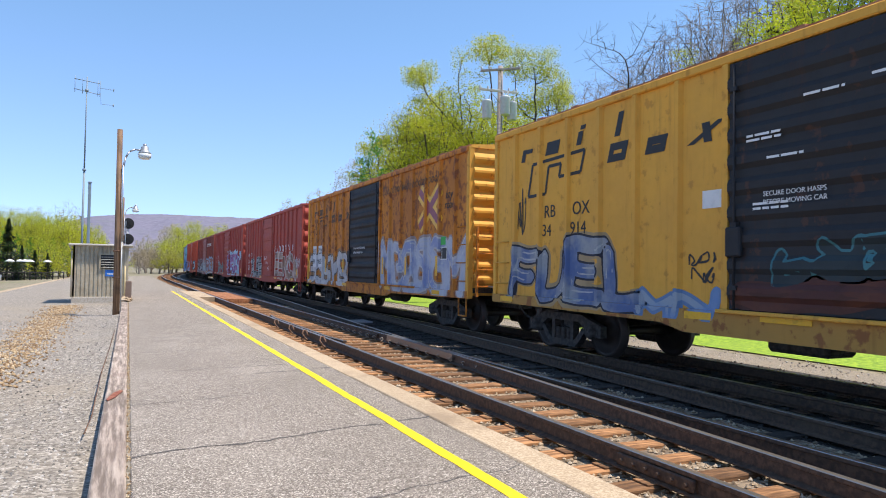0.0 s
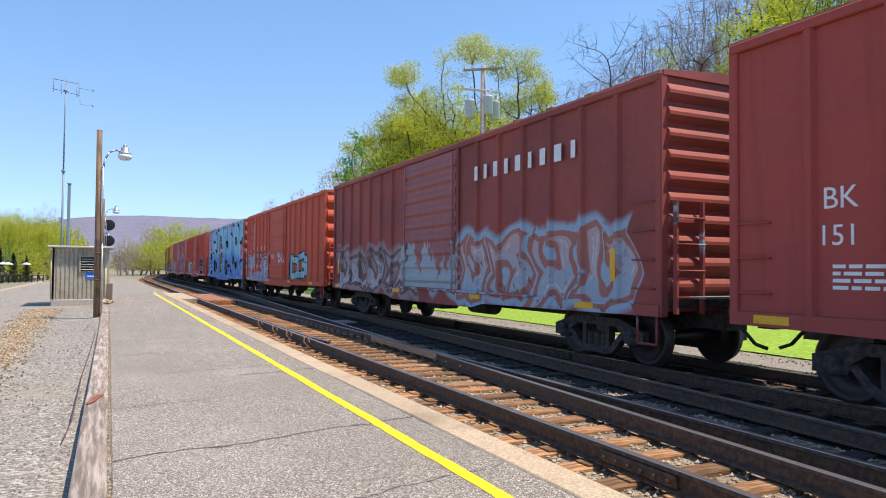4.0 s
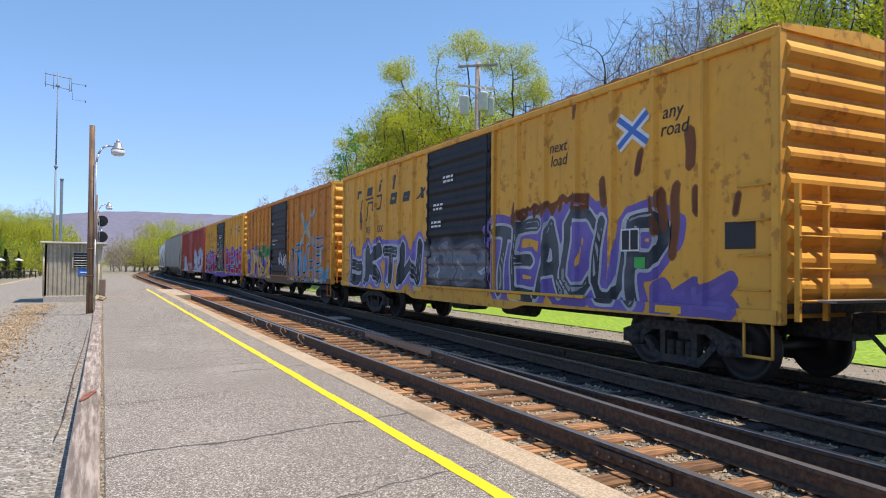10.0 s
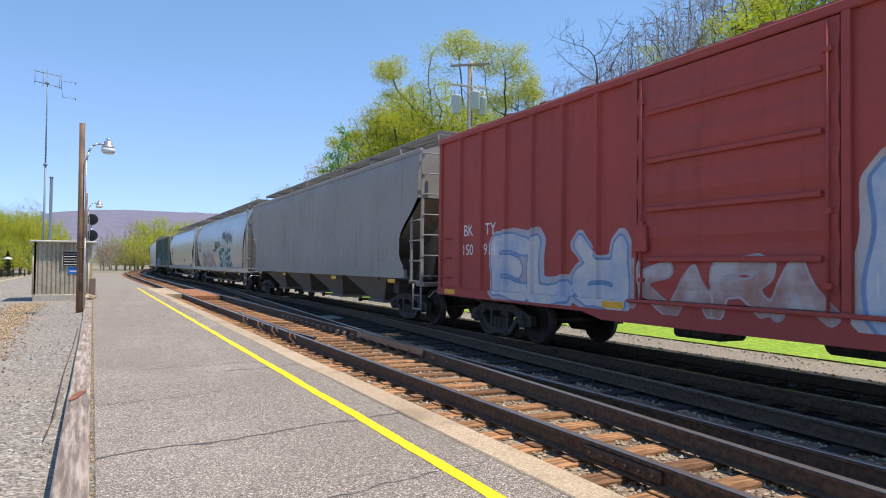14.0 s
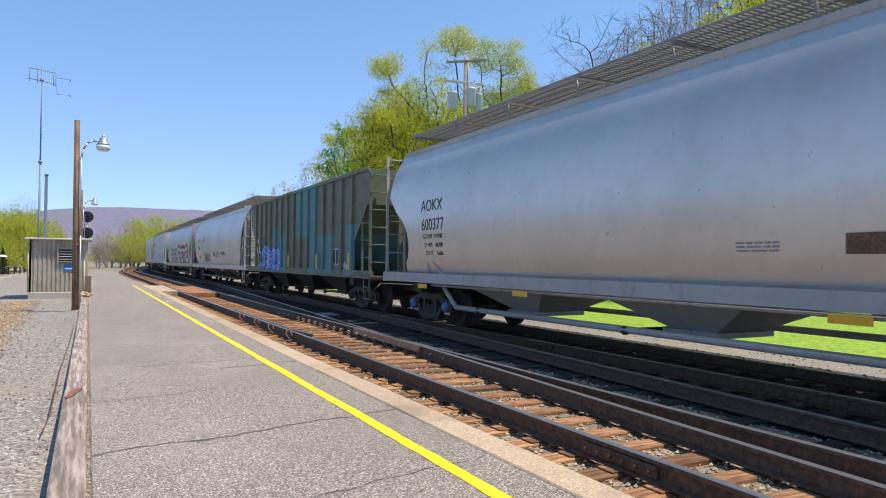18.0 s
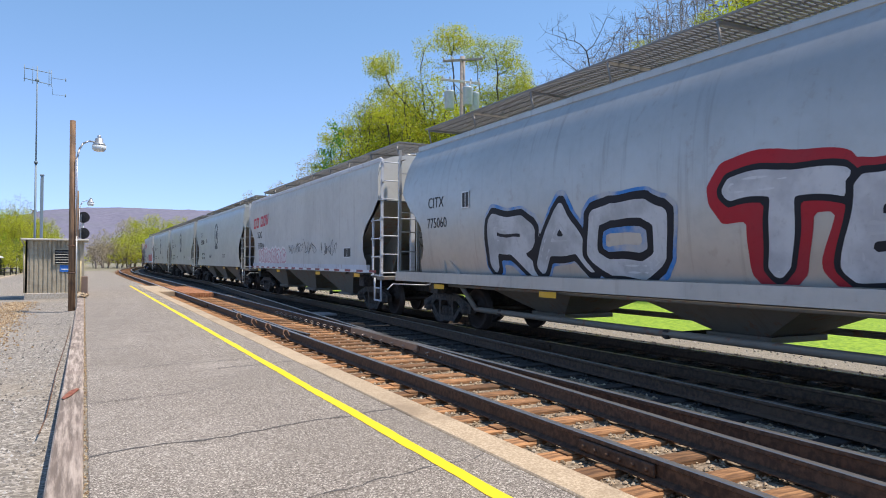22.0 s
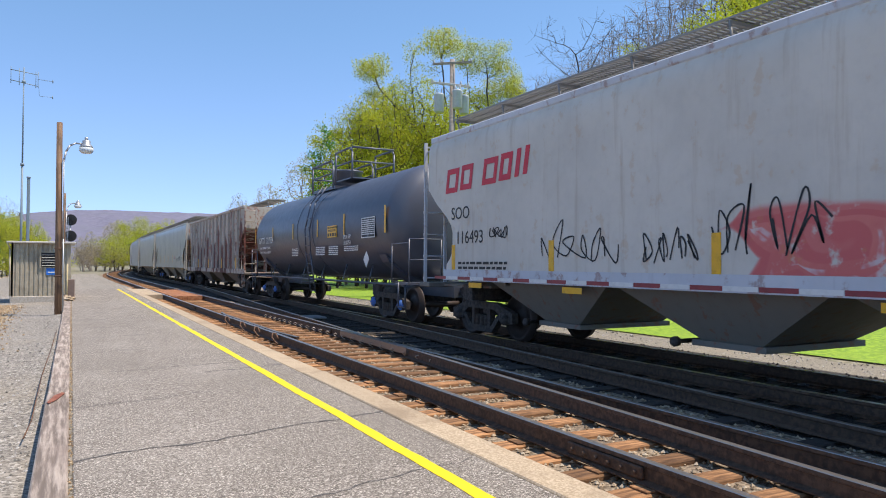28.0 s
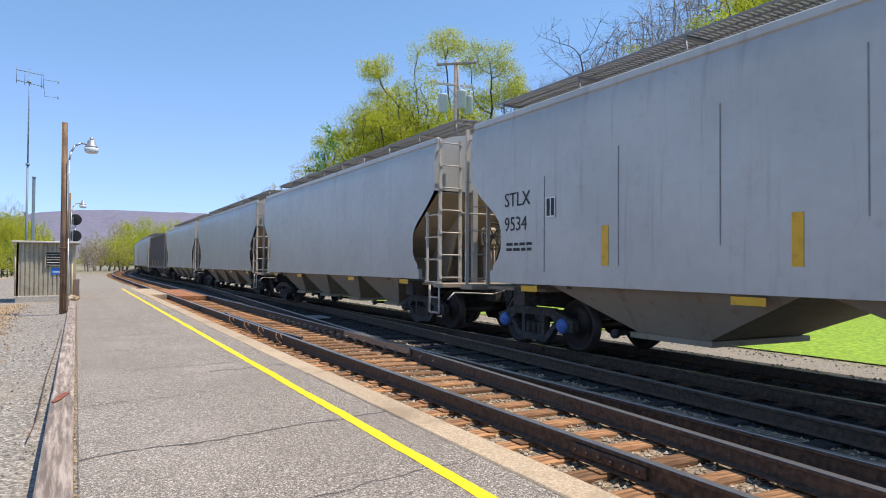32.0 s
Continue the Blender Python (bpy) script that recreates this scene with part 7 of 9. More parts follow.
for i in range(14):
    a = at(-8.8 + i * 0.35, 82.0 + i * 0.4, -0.5).translation
    part("post", Shape().box(a.x - 0.05, a.x + 0.05, a.y - 0.05, a.y + 0.05, -0.5, 0.55), IRON, fence)
for z in (0.1, 0.48):
    p0, p1 = at(-8.8, 82.0, 0).translation, at(-8.8 + 13 * 0.35, 87.2, 0).translation
    part("rail", Shape().rod((p0.x, p0.y, z), (p1.x, p1.y, z), 0.04, 6), IRON, fence)
RED = plain("red_awning", (0.55, 0.03, 0.02), 0.6)
aw = thing("red_canopy", at(-9.5, 79, -0.5), "red market canopy on thin posts", "canopy")
part("cover", Shape().prism([(-2.2, 2.6), (-2.2, 2.5), (0.35, 2.5), (0.35, 2.6), (-0.9, 3.3)], "y", -1.5, 1.5), RED, aw)
for x in (-2.1, 0.25):
    for yy in (-1.4, 1.4):
        part("post", Shape().rod((x, yy, 0), (x, yy, 2.5), 0.03, 6), GREY_STEEL, aw)
SILVER = plain("silver_car_paint", (0.5, 0.52, 0.54), 0.25, 0.5)
car_ob = thing("parked_car", at(-9.75, 76, -0.47, 95), "silver parked car beside the road", "car")
part("body", Shape().prism([(-2.2, 0.3), (-2.25, 0.75), (-1.9, 0.9), (-1.1, 0.98), (-0.5, 1.42), (0.9, 1.45), (1.6, 1.0), (2.15, 0.9), (2.2, 0.35)], "x", -0.85, 0.85), SILVER, car_ob)
part("windows", Shape().prism([(-0.95, 1.0), (-0.45, 1.36), (0.85, 1.38), (1.35, 1.02)], "x", -0.87, 0.87), BLACK, car_ob, "dark windows")
for x in (-0.87, 0.67):
    for yy in (-1.4, 1.4):
        part("wheel", Shape().lathe([(0, 0.32), (0.2, 0.32)], "x", 14, (x, yy, 0.32)), BLACK, car_ob)

# ---- hills ----
def ridge(name, mat, pts, d, foot, label):
    """A wooded ridge: a row of heights by angle, with a sloping near face and an uneven crest."""
    s, cols = Shape(), []
    (a0, _), (a1, _) = pts[0], pts[-1]
    n = 240
    for i in range(n + 1):
        a = a0 + (a1 - a0) * i / n
        h = float(np.interp(a, [p for p, _ in pts], [q for _, q in pts]))
        h *= 1 + 0.012 * noise.noise((a * 3.0, 0, 0)) + 0.008 * noise.noise((a * 17.0, 4, 0))
        r = radians(a)
        cols.append([((d - k * foot) * math.sin(r), (d - k * foot) * math.cos(r), h * (1 - k) ** 1.15 * (1 + 0.25 * k * noise.noise((a * 2.2, k * 4, 2))) - 2) for k in (0, 0.12, 0.25, 0.4, 0.55, 0.7, 0.85, 1)])
    m = 8
    s.add([p for c in cols for p in c], [(i * m + k, i * m + k + 1, (i + 1) * m + k + 1, (i + 1) * m + k) for i in range(n) for k in range(m - 1)], True)
    return tagged(part(name, s, mat), label, "hill", kind="structure")


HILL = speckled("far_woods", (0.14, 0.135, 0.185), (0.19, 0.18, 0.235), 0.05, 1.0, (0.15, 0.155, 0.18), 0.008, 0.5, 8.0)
HILL2 = speckled("near_woods", (0.20, 0.17, 0.15), (0.30, 0.25, 0.20), 0.12, 1.0, (0.24, 0.25, 0.14), 0.02, 0.8, 5.0)
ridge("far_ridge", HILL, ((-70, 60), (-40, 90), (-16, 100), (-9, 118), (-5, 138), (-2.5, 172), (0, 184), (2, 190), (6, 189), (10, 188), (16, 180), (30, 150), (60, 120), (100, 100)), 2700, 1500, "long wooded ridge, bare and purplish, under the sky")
ridge("near_hill", HILL2, ((7.5, 0), (8.5, 22), (10, 41), (12, 50), (16, 56), (24, 60), (40, 60), (80, 55)), 700, 350, "brownish wooded hillside behind the trees")

# ---- the train, car by car from the front ----
OXIDE = (0.58, 0.10, 0.05)
BROWN = (0.41, 0.075, 0.054)
MAUVE = (0.50, 0.155, 0.15)
GOLD = (0.80, 0.40, 0.06)
ORANGE = (0.62, 0.225, 0.03)
PALE = (0.60, 0.59, 0.55)
MARK = plain("stencil_white", (0.75, 0.75, 0.73), 0.6)
SCRAWL = plain("spray_black", (0.02, 0.02, 0.022), 0.6)
CHALKY = plain("spray_white", (0.66, 0.66, 0.68), 0.7)
BADGE_BLUE = plain("badge_blue", (0.05, 0.16, 0.50), 0.5)
LOGO_RED = plain("logo_red", (0.60, 0.02, 0.04), 0.5)
SLATE_INK = plain("emblem_ink", (0.04, 0.055, 0.075), 0.5)
SEAM = plain("seam_soot", (0.28, 0.28, 0.275), 0.6, 0.0, 0.3)
PALE_BLUE = plain("spray_pale_blue", (0.30, 0.50, 0.72), 0.6)
TEAL_SPRAY = plain("spray_teal", (0.10, 0.25, 0.32), 0.6)
LILAC = plain("spray_lilac", (0.50, 0.34, 0.38), 0.6)
PLUM_LINE = plain("spray_plum", (0.075, 0.028, 0.042), 0.6)
PATCH_BLACK = plain("patch_black", (0.02, 0.02, 0.022), 0.6)


def slant_block(parent, mat, y, z, w, h, x=-1.507, lean=0.3, hole=True, t=0.11):
    """One plain block of a maker's mark, leaning like its letters."""
    o = [(y, z), (y - w, z), (y - w - lean * h, z + h), (y - lean * h, z + h)]
    s = Shape()
    if hole:
        s.prism([o[0], (y - t, z), (y - t - lean * h, z + h), o[3]], "x", x - 0.002, x)
        s.prism([(y - w + t, z), o[1], o[2], (y - w + t - lean * h, z + h)], "x", x - 0.002, x)
        s.prism([(y - t, z), (y - w + t, z), (y - w + t - lean * t, z + t), (y - t - lean * t, z + t)], "x", x - 0.002, x)
        s.prism([(y - t - lean * (h - t), z + h - t), (y - w + t - lean * (h - t), z + h - t), (y - w + t - lean * h, z + h), (y - t - lean * h, z + h)], "x", x - 0.002, x)
    else:
        s.prism(o, "x", x - 0.002, x)
    return part("mark_block", s, mat, parent)


def pool_mark(car, mat, low=0.0):
    """The maker's mark of the pool cars as plain leaning blocks over a zigzag band."""
    for y, z, w, h, hole in ((6.76, 3.64, 0.13, 0.24, False), (6.58, 3.79, 0.22, 0.08, False), (5.90, 3.66, 0.42, 0.24, True), (4.92, 3.70, 0.14, 0.23, False), (4.80, 3.96, 0.14, 0.07, False), (3.88, 3.68, 0.13, 0.38, False),
                             (4.06, 3.28, 0.44, 0.30, True), (3.16, 3.28, 0.42, 0.25, True)):
        slant_block(car, mat, y, z + low, w, h, hole=hole, t=0.12)
    for a, b in ((2.30, 1.74), (1.98, 2.02)):
        part("mark_block", Shape().prism([(a, 3.28 + low), (a - 0.14, 3.28 + low), (b - 0.14, 3.55 + low), (b, 3.55 + low)], "x", -1.509 if a > 2.1 else -1.511, -1.507), mat, car)
    band = Shape()
    pts = [(6.48, 2.94), (6.33, 3.55), (4.67, 3.60), (4.79, 3.23), (5.44, 3.22), (5.38, 3.45), (5.78, 3.45), (5.88, 2.95), (6.48, 2.94)]
    for (a, b), (c, d) in zip(pts, pts[1:]):
        n = Vector((b - d, c - a)).normalized() * 0.03
        band.prism([(a + n.x, b + n.y + low), (c + n.x, d + n.y + low), (c - n.x, d - n.y + low), (a - n.x, b - n.y + low)], "x", -1.509, -1.507)
    part("zigzag_band", band, mat, car, "black zigzag band")


def cross_badge(car, y, z, a=BADGE_BLUE, b=WHITE, k=1.0):
    for turn_, mat, w, dx in ((35, b, 0.20, 0.0), (-35, b, 0.20, 0.001), (35, a, 0.09, 0.003), (-35, a, 0.09, 0.004)):
        m = pose(0, y, z, turn_, 0, 0)
        part("badge_bar", Shape().box(-1.511 - dx, -1.507 - dx, -0.38 * k, 0.38 * k, -w / 2 * k, w / 2 * k), mat, car, m=m)


def scrawl(car, mat, y, z, w, h, n, seed, x=-1.508, r=0.018, bow=None):
    """Sprayed handwriting that cannot be read, as loose strokes, letter by letter."""
    rr, strokes, pen = random.Random(seed), [], []
    for i in range(n):
        c, hi = y - w * (i + 0.5) / n, rr.uniform(0.6, 1.0)
        knots = [Vector((c + w / n * rr.uniform(-0.65, 0.65), z + h * hi * v)) for v in (rr.uniform(0, 0.3), rr.uniform(0.7, 1.0), rr.uniform(0.3, 0.7), rr.uniform(0.0, 0.2), rr.uniform(0.5, 0.9))[:rr.randint(3, 5)]]
        if pen and rr.random() < 0.55:
            strokes.append(pen)
            pen = []
        pen = pen + knots
    strokes.append(pen)
    depth = (lambda q: x) if bow is None else (lambda q: -belly(q) - 0.006)
    s = Shape()
    for k in strokes:
        k = [k[0]] + k + [k[-1]]
        pts = []
        for p0, p1, p2, p3 in zip(k, k[1:], k[2:], k[3:]):
            for t in (0.0, 0.2, 0.4, 0.6, 0.8):
                pts.append(0.5 * (2 * p1 + (p2 - p0) * t + (2 * p0 - 5 * p1 + 4 * p2 - p3) * t * t + (3 * p1 - p0 - 3 * p2 + p3) * t * t * t))
        v = []
        for i, p in enumerate(pts):
            e = pts[min(i + 1, len(pts) - 1)] - pts[max(i - 1, 0)]
            q = Vector((-e.y, e.x)).normalized() * r * rr.uniform(0.75, 1.2) if e.length > 1e-6 else Vector((0, r))
            v += [(depth(p.y + q.y), p.x + q.x, p.y + q.y), (depth(p.y - q.y), p.x - q.x, p.y - q.y)]
        s.add(v, [(2 * i, 2 * i + 1, 2 * i + 3, 2 * i + 2) for i in range(len(pts) - 1)])
    return part("scrawl", s, mat, car, "sprayed scrawl that cannot be read")


def marks(car, top, low, mat, y, z, gap=0.75, size=0.34, x=-1.507, dz=0.40):
    """Reporting letters over a number, each broken at a side post."""
    for i, (a, b) in enumerate(zip(top, low)):
        words(a, size, mat, car, y - i * gap, z, x)
        words(b, size * 0.95, mat, car, y - i * gap + 0.06, z - dz, x)


def stripes(car, H, places, z=1.35, h=0.5, x=-1.568):
    for y in places:
        part("reflector", shared("reflector_tall", lambda: Shape().box(-1.576, -1.570, -0.06, 0.06, 0, 0.5)), STRIPE, car, "yellow reflective strip", m=pose(0, y, z))


def train():
    g = [-4.0, 12.8, 29.4, 46.9, 64.2, 81.2, 98.0, 115.0, 132.1, 149.2, 166.6, 183.3, 199.9, 217.0, 237.9, 258.2, 278.1, 295.4, 315.4, 335.1, 352.7, 370.2, 386.9, 403.6, 420.1, 437.2, 455.5, 476.4, 493.6, 511.3, 529.1, 544.6, 562.9, 580.5, 598.0, 615.5, 633.0]
    span = lambda i: (g[i] + 1.25, g[i + 1])
    hop = lambda i: (g[i] + 0.7, g[i + 1] - 0.1)
    rust_roof = speckled("rusty_roof", (0.30, 0.10, 0.05), (0.42, 0.2, 0.1), 5.0, 0.8, (0.2, 0.08, 0.04), 0.9)
    oxide_roof = speckled("oxide_roof", (0.26, 0.07, 0.055), (0.34, 0.11, 0.085), 5.0, 0.7, (0.4, 0.36, 0.34), 0.9)
    data = lambda c, y, mat=MARK: bars(c, mat, y, 1.55, 4, 0.7, 0.04)

    # gold pool car with a black door
    p = car_paint("gold_paint", GOLD, 1.0, 0.2)
    d = car_paint("black_door_sprayed", (0.03, 0.031, 0.034), 2.0, 0.12)
    c, H = boxcar("weathered gold boxcar with black door and blue graffiti", *span(0), p, d, roof=rust_roof, trim=car_paint("gold_sill", (0.50, 0.26, 0.06), 3.0, 0.5))
    pool_mark(c, BLACK)
    marks(c, ("RB", "OX"), ("34", "914"), BLACK, 5.92, 2.50, 0.9, 0.33, dz=0.34)
    plate(c, WHITE, 2.0, 2.38, 0.34, 0.24)
    piece(c, "FUEL", 3.15, 7.1, 0.95, 2.0, ((0.09, 0.14, 0.29), (0.30, 0.32, 0.34)), (0.035, 0.035, 0.05), (0.42, 0.30, 0.16), 0.19, 0.035, 0.06, 3)
    piece(c, "??", 1.8, 3.3, 0.9, 1.3, ((0.16, 0.27, 0.48), (0.30, 0.36, 0.42)), (0.16, 0.27, 0.46), None, 0.13, 0.05, seed=4)
    piece(c, "????", -1.5, 0.8, 1.42, 1.9, (0.035, 0.05, 0.055), (0.06, 0.20, 0.22), None, 0.06, 0.028, seed=6)
    piece(c, "??", -1.4, 1.4, 1.12, 1.42, ((0.14, 0.05, 0.03), (0.09, 0.035, 0.03)), (0.10, 0.04, 0.03), None, 0.12, 0.05, seed=9)
    for y in (1.0, -0.9):
        plate(c, STRIPE, y, 0.93, 0.7, 0.12, -1.58, "reflector", "yellow reflective strip")
    scrawl(c, SCRAWL, 6.86, 2.2, 0.3, 1.15, 4, 3, r=0.013)
    scrawl(c, SCRAWL, 2.25, 1.62, 0.5, 0.25, 4, 4, r=0.014)
    scrawl(c, SCRAWL, 2.2, 1.38, 0.5, 0.25, 4, 5, r=0.014)
    for y, z, n in ((1.2, 3.2, 2), (0.9, 2.9, 1), (0.4, 3.55, 1), (1.1, 2.35, 2), (-0.4, 3.6, 1)):
        bars(c, MARK, y, z, n, 0.5, 0.03, -1.592)
    words("SECURE DOOR HASPS", 0.085, MARK, c, 0.95, 2.45, -1.592)
    words("BEFORE MOVING CAR", 0.085, MARK, c, 0.95, 2.35, -1.592)

    # rust-orange pool car with pale lettering sprayed along it
    p = car_paint("orange_paint", ORANGE, 5.0, 0.62, streak=0.95, fade=(0.30, 0.10, 0.03))
    c, H = boxcar("rust-orange boxcar with black door and pale graffiti", *span(1), p, DOOR_BLACK, roof=rust_roof, end_paint=car_paint("orange_end", GOLD, 5.5, 0.3))
    pool_mark(c, speckled("faded_black", (0.06, 0.05, 0.045), (0.2, 0.1, 0.05), 6.0), -0.05)
    plate(c, CHALKY, 6.87, 1.55, 0.74, 0.85, name="white_patch")
    plate(c, CHALKY, 5.97, 1.55, 0.74, 0.85, name="white_patch")
    marks(c, ("RB", "OX"), ("34", "460"), BLACK, 6.82, 2.06, 0.9, 0.34, x=-1.514)
    words("The nationwide boxcar pool", 0.36, speckled("faded_slogan", (0.07, 0.06, 0.05), (0.25, 0.12, 0.05), 5.0), c, -1.9, 3.72, lean=0.2, x=-1.568)
    words("any", 0.3, SCRAWL, c, -6.35, 3.25, lean=0.2)
    words("road", 0.3, SCRAWL, c, -6.3, 3.0, lean=0.2)
    cross_badge(c, -5.4, 3.1, RED_STRIPE, STRIPE, 2.2)
    for a, b, q in ((-4.5, -1.7, 11), (-7.5, -4.4, 12)):
        piece(c, "M??" if q == 11 else "???", a, b, 0.9, 2.3, ((0.24, 0.28, 0.46), (0.46, 0.48, 0.55)), (0.56, 0.54, 0.54), (0.36, 0.28, 0.26), 0.14, 0.04, 0.07, q)
    piece(c, "?????", 1.9, 7.4, 0.9, 2.05, ((0.36, 0.36, 0.42), (0.55, 0.53, 0.52)), (0.13, 0.10, 0.10), (0.34, 0.20, 0.11), 0.11, 0.035, 0.07, 14)
    words("CLOSE AND LOCK DOORS", 0.1, MARK, c, 0.9, 2.15, -1.592)
    words("BEFORE MOVING CAR", 0.1, MARK, c, 0.9, 2.0, -1.592)
    framed(c, -5.9, 1.75, 0.6, 0.32)
    plate(c, GREEN_TAG, -6.1, 2.12, 0.3, 0.2)
    stripes(c, H, (7.2, 4.6, 2.2, -2.0, -3.9, -6.0))

    # red-brown cars
    p = car_paint("brown_paint", BROWN, 7.0, 0.12)
    c, H = boxcar("red-brown boxcar with pale outlined graffiti", *span(2), p, ends=6, door_ribs=5, plug=True, roof=oxide_roof)
    piece(c, "GENS?", -7.3, -1.9, 0.95, 2.2, ((0.26, 0.14, 0.10), (0.52, 0.38, 0.31)), (0.62, 0.55, 0.52), None, 0.20, 0.05, seed=21)
    piece(c, "?USE", 1.8, 5.6, 0.95, 2.05, ((0.42, 0.43, 0.43), (0.13, 0.14, 0.15)), (0.07, 0.07, 0.075), (0.46, 0.45, 0.45), 0.15, 0.05, 0.06, 22)
    for q, w in ((0, 0.9), (1, 0.7), (2, 0.5)):
        scrawl(c, CHALKY, 0.9 - 0.5 * q, 1.9 - 0.3 * q, w, 0.3, 4, 210 + q, x=-1.58, r=0.016)
    marks(c, ("BK", "TY"), ("151", "426"), MARK, 6.82, 2.12, 0.9)
    data(c, 6.9)
    plate(c, STRIPE, -6.65, 1.15, 0.58, 0.27)
    framed(c, -5.6, 1.6, 0.5, 0.35)
    plate(c, GREEN_TAG, -5.75, 1.4, 0.22, 0.16)
    scrawl(c, CHALKY, -7.0, 1.5, 0.7, 0.7, 5, 12)
    for q in range(7):
        scrawl(c, CHALKY, -2.0 - 0.7 * q, 2.25, 0.3, 0.45, 1, 130 + q, x=-1.568, r=0.03)

    p = car_paint("brown_paint", (0.41, 0.075, 0.056), 9.0, 0.1)
    c, H = boxcar("red-brown boxcar with purple and pale blue graffiti", *span(3), p, ends=6, roof=oxide_roof)
    piece(c, "GASKY", -7.0, -0.7, 1.0, 2.5, ((0.17, 0.07, 0.22), (0.50, 0.22, 0.36)), ((0.52, 0.46, 0.60), (0.42, 0.62, 0.70)), ((0.34, 0.60, 0.68), (0.50, 0.62, 0.66)), 0.23, 0.05, 0.16, 24)
    piece(c, "????", 1.9, 5.8, 0.95, 1.8, ((0.19, 0.20, 0.18), (0.26, 0.28, 0.25)), (0.30, 0.33, 0.31), None, 0.12, 0.04, seed=25)
    marks(c, ("BK", "TY"), ("151", "867"), MARK, 6.82, 2.2, 0.9)
    data(c, 6.7)
    plate(c, STRIPE, -6.65, 1.1, 0.6, 0.27)
    framed(c, -5.75, 1.6, 0.4, 0.3)
    plate(c, GREEN_TAG, -5.6, 1.98, 0.22, 0.16)
    scrawl(c, SCRAWL, -6.9, 2.0, 0.6, 0.3, 4, 14)
    framed(c, 4.6, 2.1, 0.22, 0.3)

    p = car_paint("brown_paint", (0.34, 0.08, 0.06), 11.0, 0.25, graffiti=((-7.3, -0.2, 0.9, 2.2, 5, (0.34, 0.42, 0.48), (0.46, 0.36, 0.36), (0.40, 0.16, 0.12), (0.30, 0.44, 0.54), 14.0), (0.2, 7.5, 0.9, 2.1, 5, (0.42, 0.42, 0.45), (0.28, 0.24, 0.24), (0.14, 0.10, 0.10), (0.34, 0.24, 0.24), 15.0)), fade=(0.13, 0.05, 0.05))
    c, H = boxcar("dark brown boxcar with smeared grey and blue graffiti", *span(4), p, car_paint("pinkish_door", (0.36, 0.13, 0.12), 12.0, 0.15, sheet=(1.9, (0.34, 0.40, 0.42))), roof=rust_roof)
    bars(c, MARK, -2.4, 3.4, 1, 3.6, 0.3, -1.568, "slogan_bars", "faded pale slogan, no longer readable")
    stripes(c, H, (7.2, -6.9))

    p = car_paint("oxide_paint", OXIDE, 13.0, 0.08)
    c, H = boxcar("bright oxide-red boxcar with blue and pink graffiti", *span(5), p, ends=6, door_ribs=4, plug=True, roof=oxide_roof, door_w=3.3)
    plum, slate, bone = (0.54, 0.40, 0.45), (0.12, 0.17, 0.25), (0.62, 0.60, 0.57)
    plate(c, plain("purple_patch", (0.27, 0.075, 0.10), 0.6), 4.80, 1.27, 1.60, 0.68, x=-1.503, name="primer_patch", label="dull purple patch of paint")
    piece(c, "??????", 1.75, 5.0, 0.87, 1.24, ((0.30, 0.41, 0.58), (0.24, 0.34, 0.52)), slate, (plum, (0.50, 0.40, 0.50)), 0.13, 0.02, 0.13, 31, cell=0.035)
    piece(c, "???", 5.1, 7.3, 0.87, 1.30, ((0.34, 0.44, 0.55), (0.28, 0.36, 0.48)), slate, ((0.48, 0.22, 0.22), plum), 0.13, 0.02, 0.06, 35, cell=0.035)
    piece(c, "A", 5.45, 6.15, 1.32, 2.20, ((0.46, 0.42, 0.46), (0.30, 0.42, 0.56)), bone, None, 0.14, 0.03, seed=36, cell=0.035)
    piece(c, "?", 6.45, 7.2, 1.2, 2.15, ((0.40, 0.44, 0.52), (0.26, 0.38, 0.50)), slate, (0.42, 0.34, 0.38), 0.14, 0.025, 0.05, 37, cell=0.035)
    piece(c, "U", 2.62, 3.30, 1.34, 1.95, ((0.52, 0.40, 0.48), (0.56, 0.46, 0.54)), (0.30, 0.38, 0.52), (plum, (0.56, 0.46, 0.52)), 0.14, 0.02, 0.12, 34, cell=0.035)
    piece(c, "??", 1.74, 2.62, 1.32, 2.10, ((0.46, 0.44, 0.47), (0.34, 0.42, 0.52)), slate, (bone, (0.50, 0.42, 0.44)), 0.14, 0.022, 0.10, 32, cell=0.035)
    for k in range(4):
        scrawl(c, CHALKY, 7.15, 3.05 - 0.24 * k, 0.5, 0.18, 3, 510 + k, r=0.010)
    scrawl(c, TEAL_SPRAY, 2.05, 2.45, 0.40, 0.30, 2, 515, r=0.035)
    scrawl(c, PALE_BLUE, -0.15, 1.95, 1.25, 0.36, 6, 516, x=-1.585, r=0.026)
    scrawl(c, CHALKY, 1.2, 1.9, 0.8, 0.40, 4, 517, x=-1.585, r=0.010)
    piece(c, "DG", -5.3, -2.6, 1.05, 2.05, ((0.20, 0.42, 0.46), (0.38, 0.58, 0.62)), (0.03, 0.05, 0.06), (0.26, 0.16, 0.12), 0.2, 0.06, 0.06, 33)
    for k, (a, b) in enumerate((("F", "87"), ("X", "19"), ("E", "52"))):
        words(a, 0.34, MARK, c, 4.85 - k * 0.9, 2.40)
        plate(c, PATCH_BLACK, 5.08 - k * 0.9, 1.93, 0.75, 0.40, name="number_patch")
        words(b, 0.34, MARK, c, 4.98 - k * 0.9, 2.02, x=-1.513)
    for k in range(9):
        slant_block(c, MARK, 5.98, 2.50 + 0.155 * k, 0.17, 0.11, lean=0, hole=k % 2 == 0 and False)
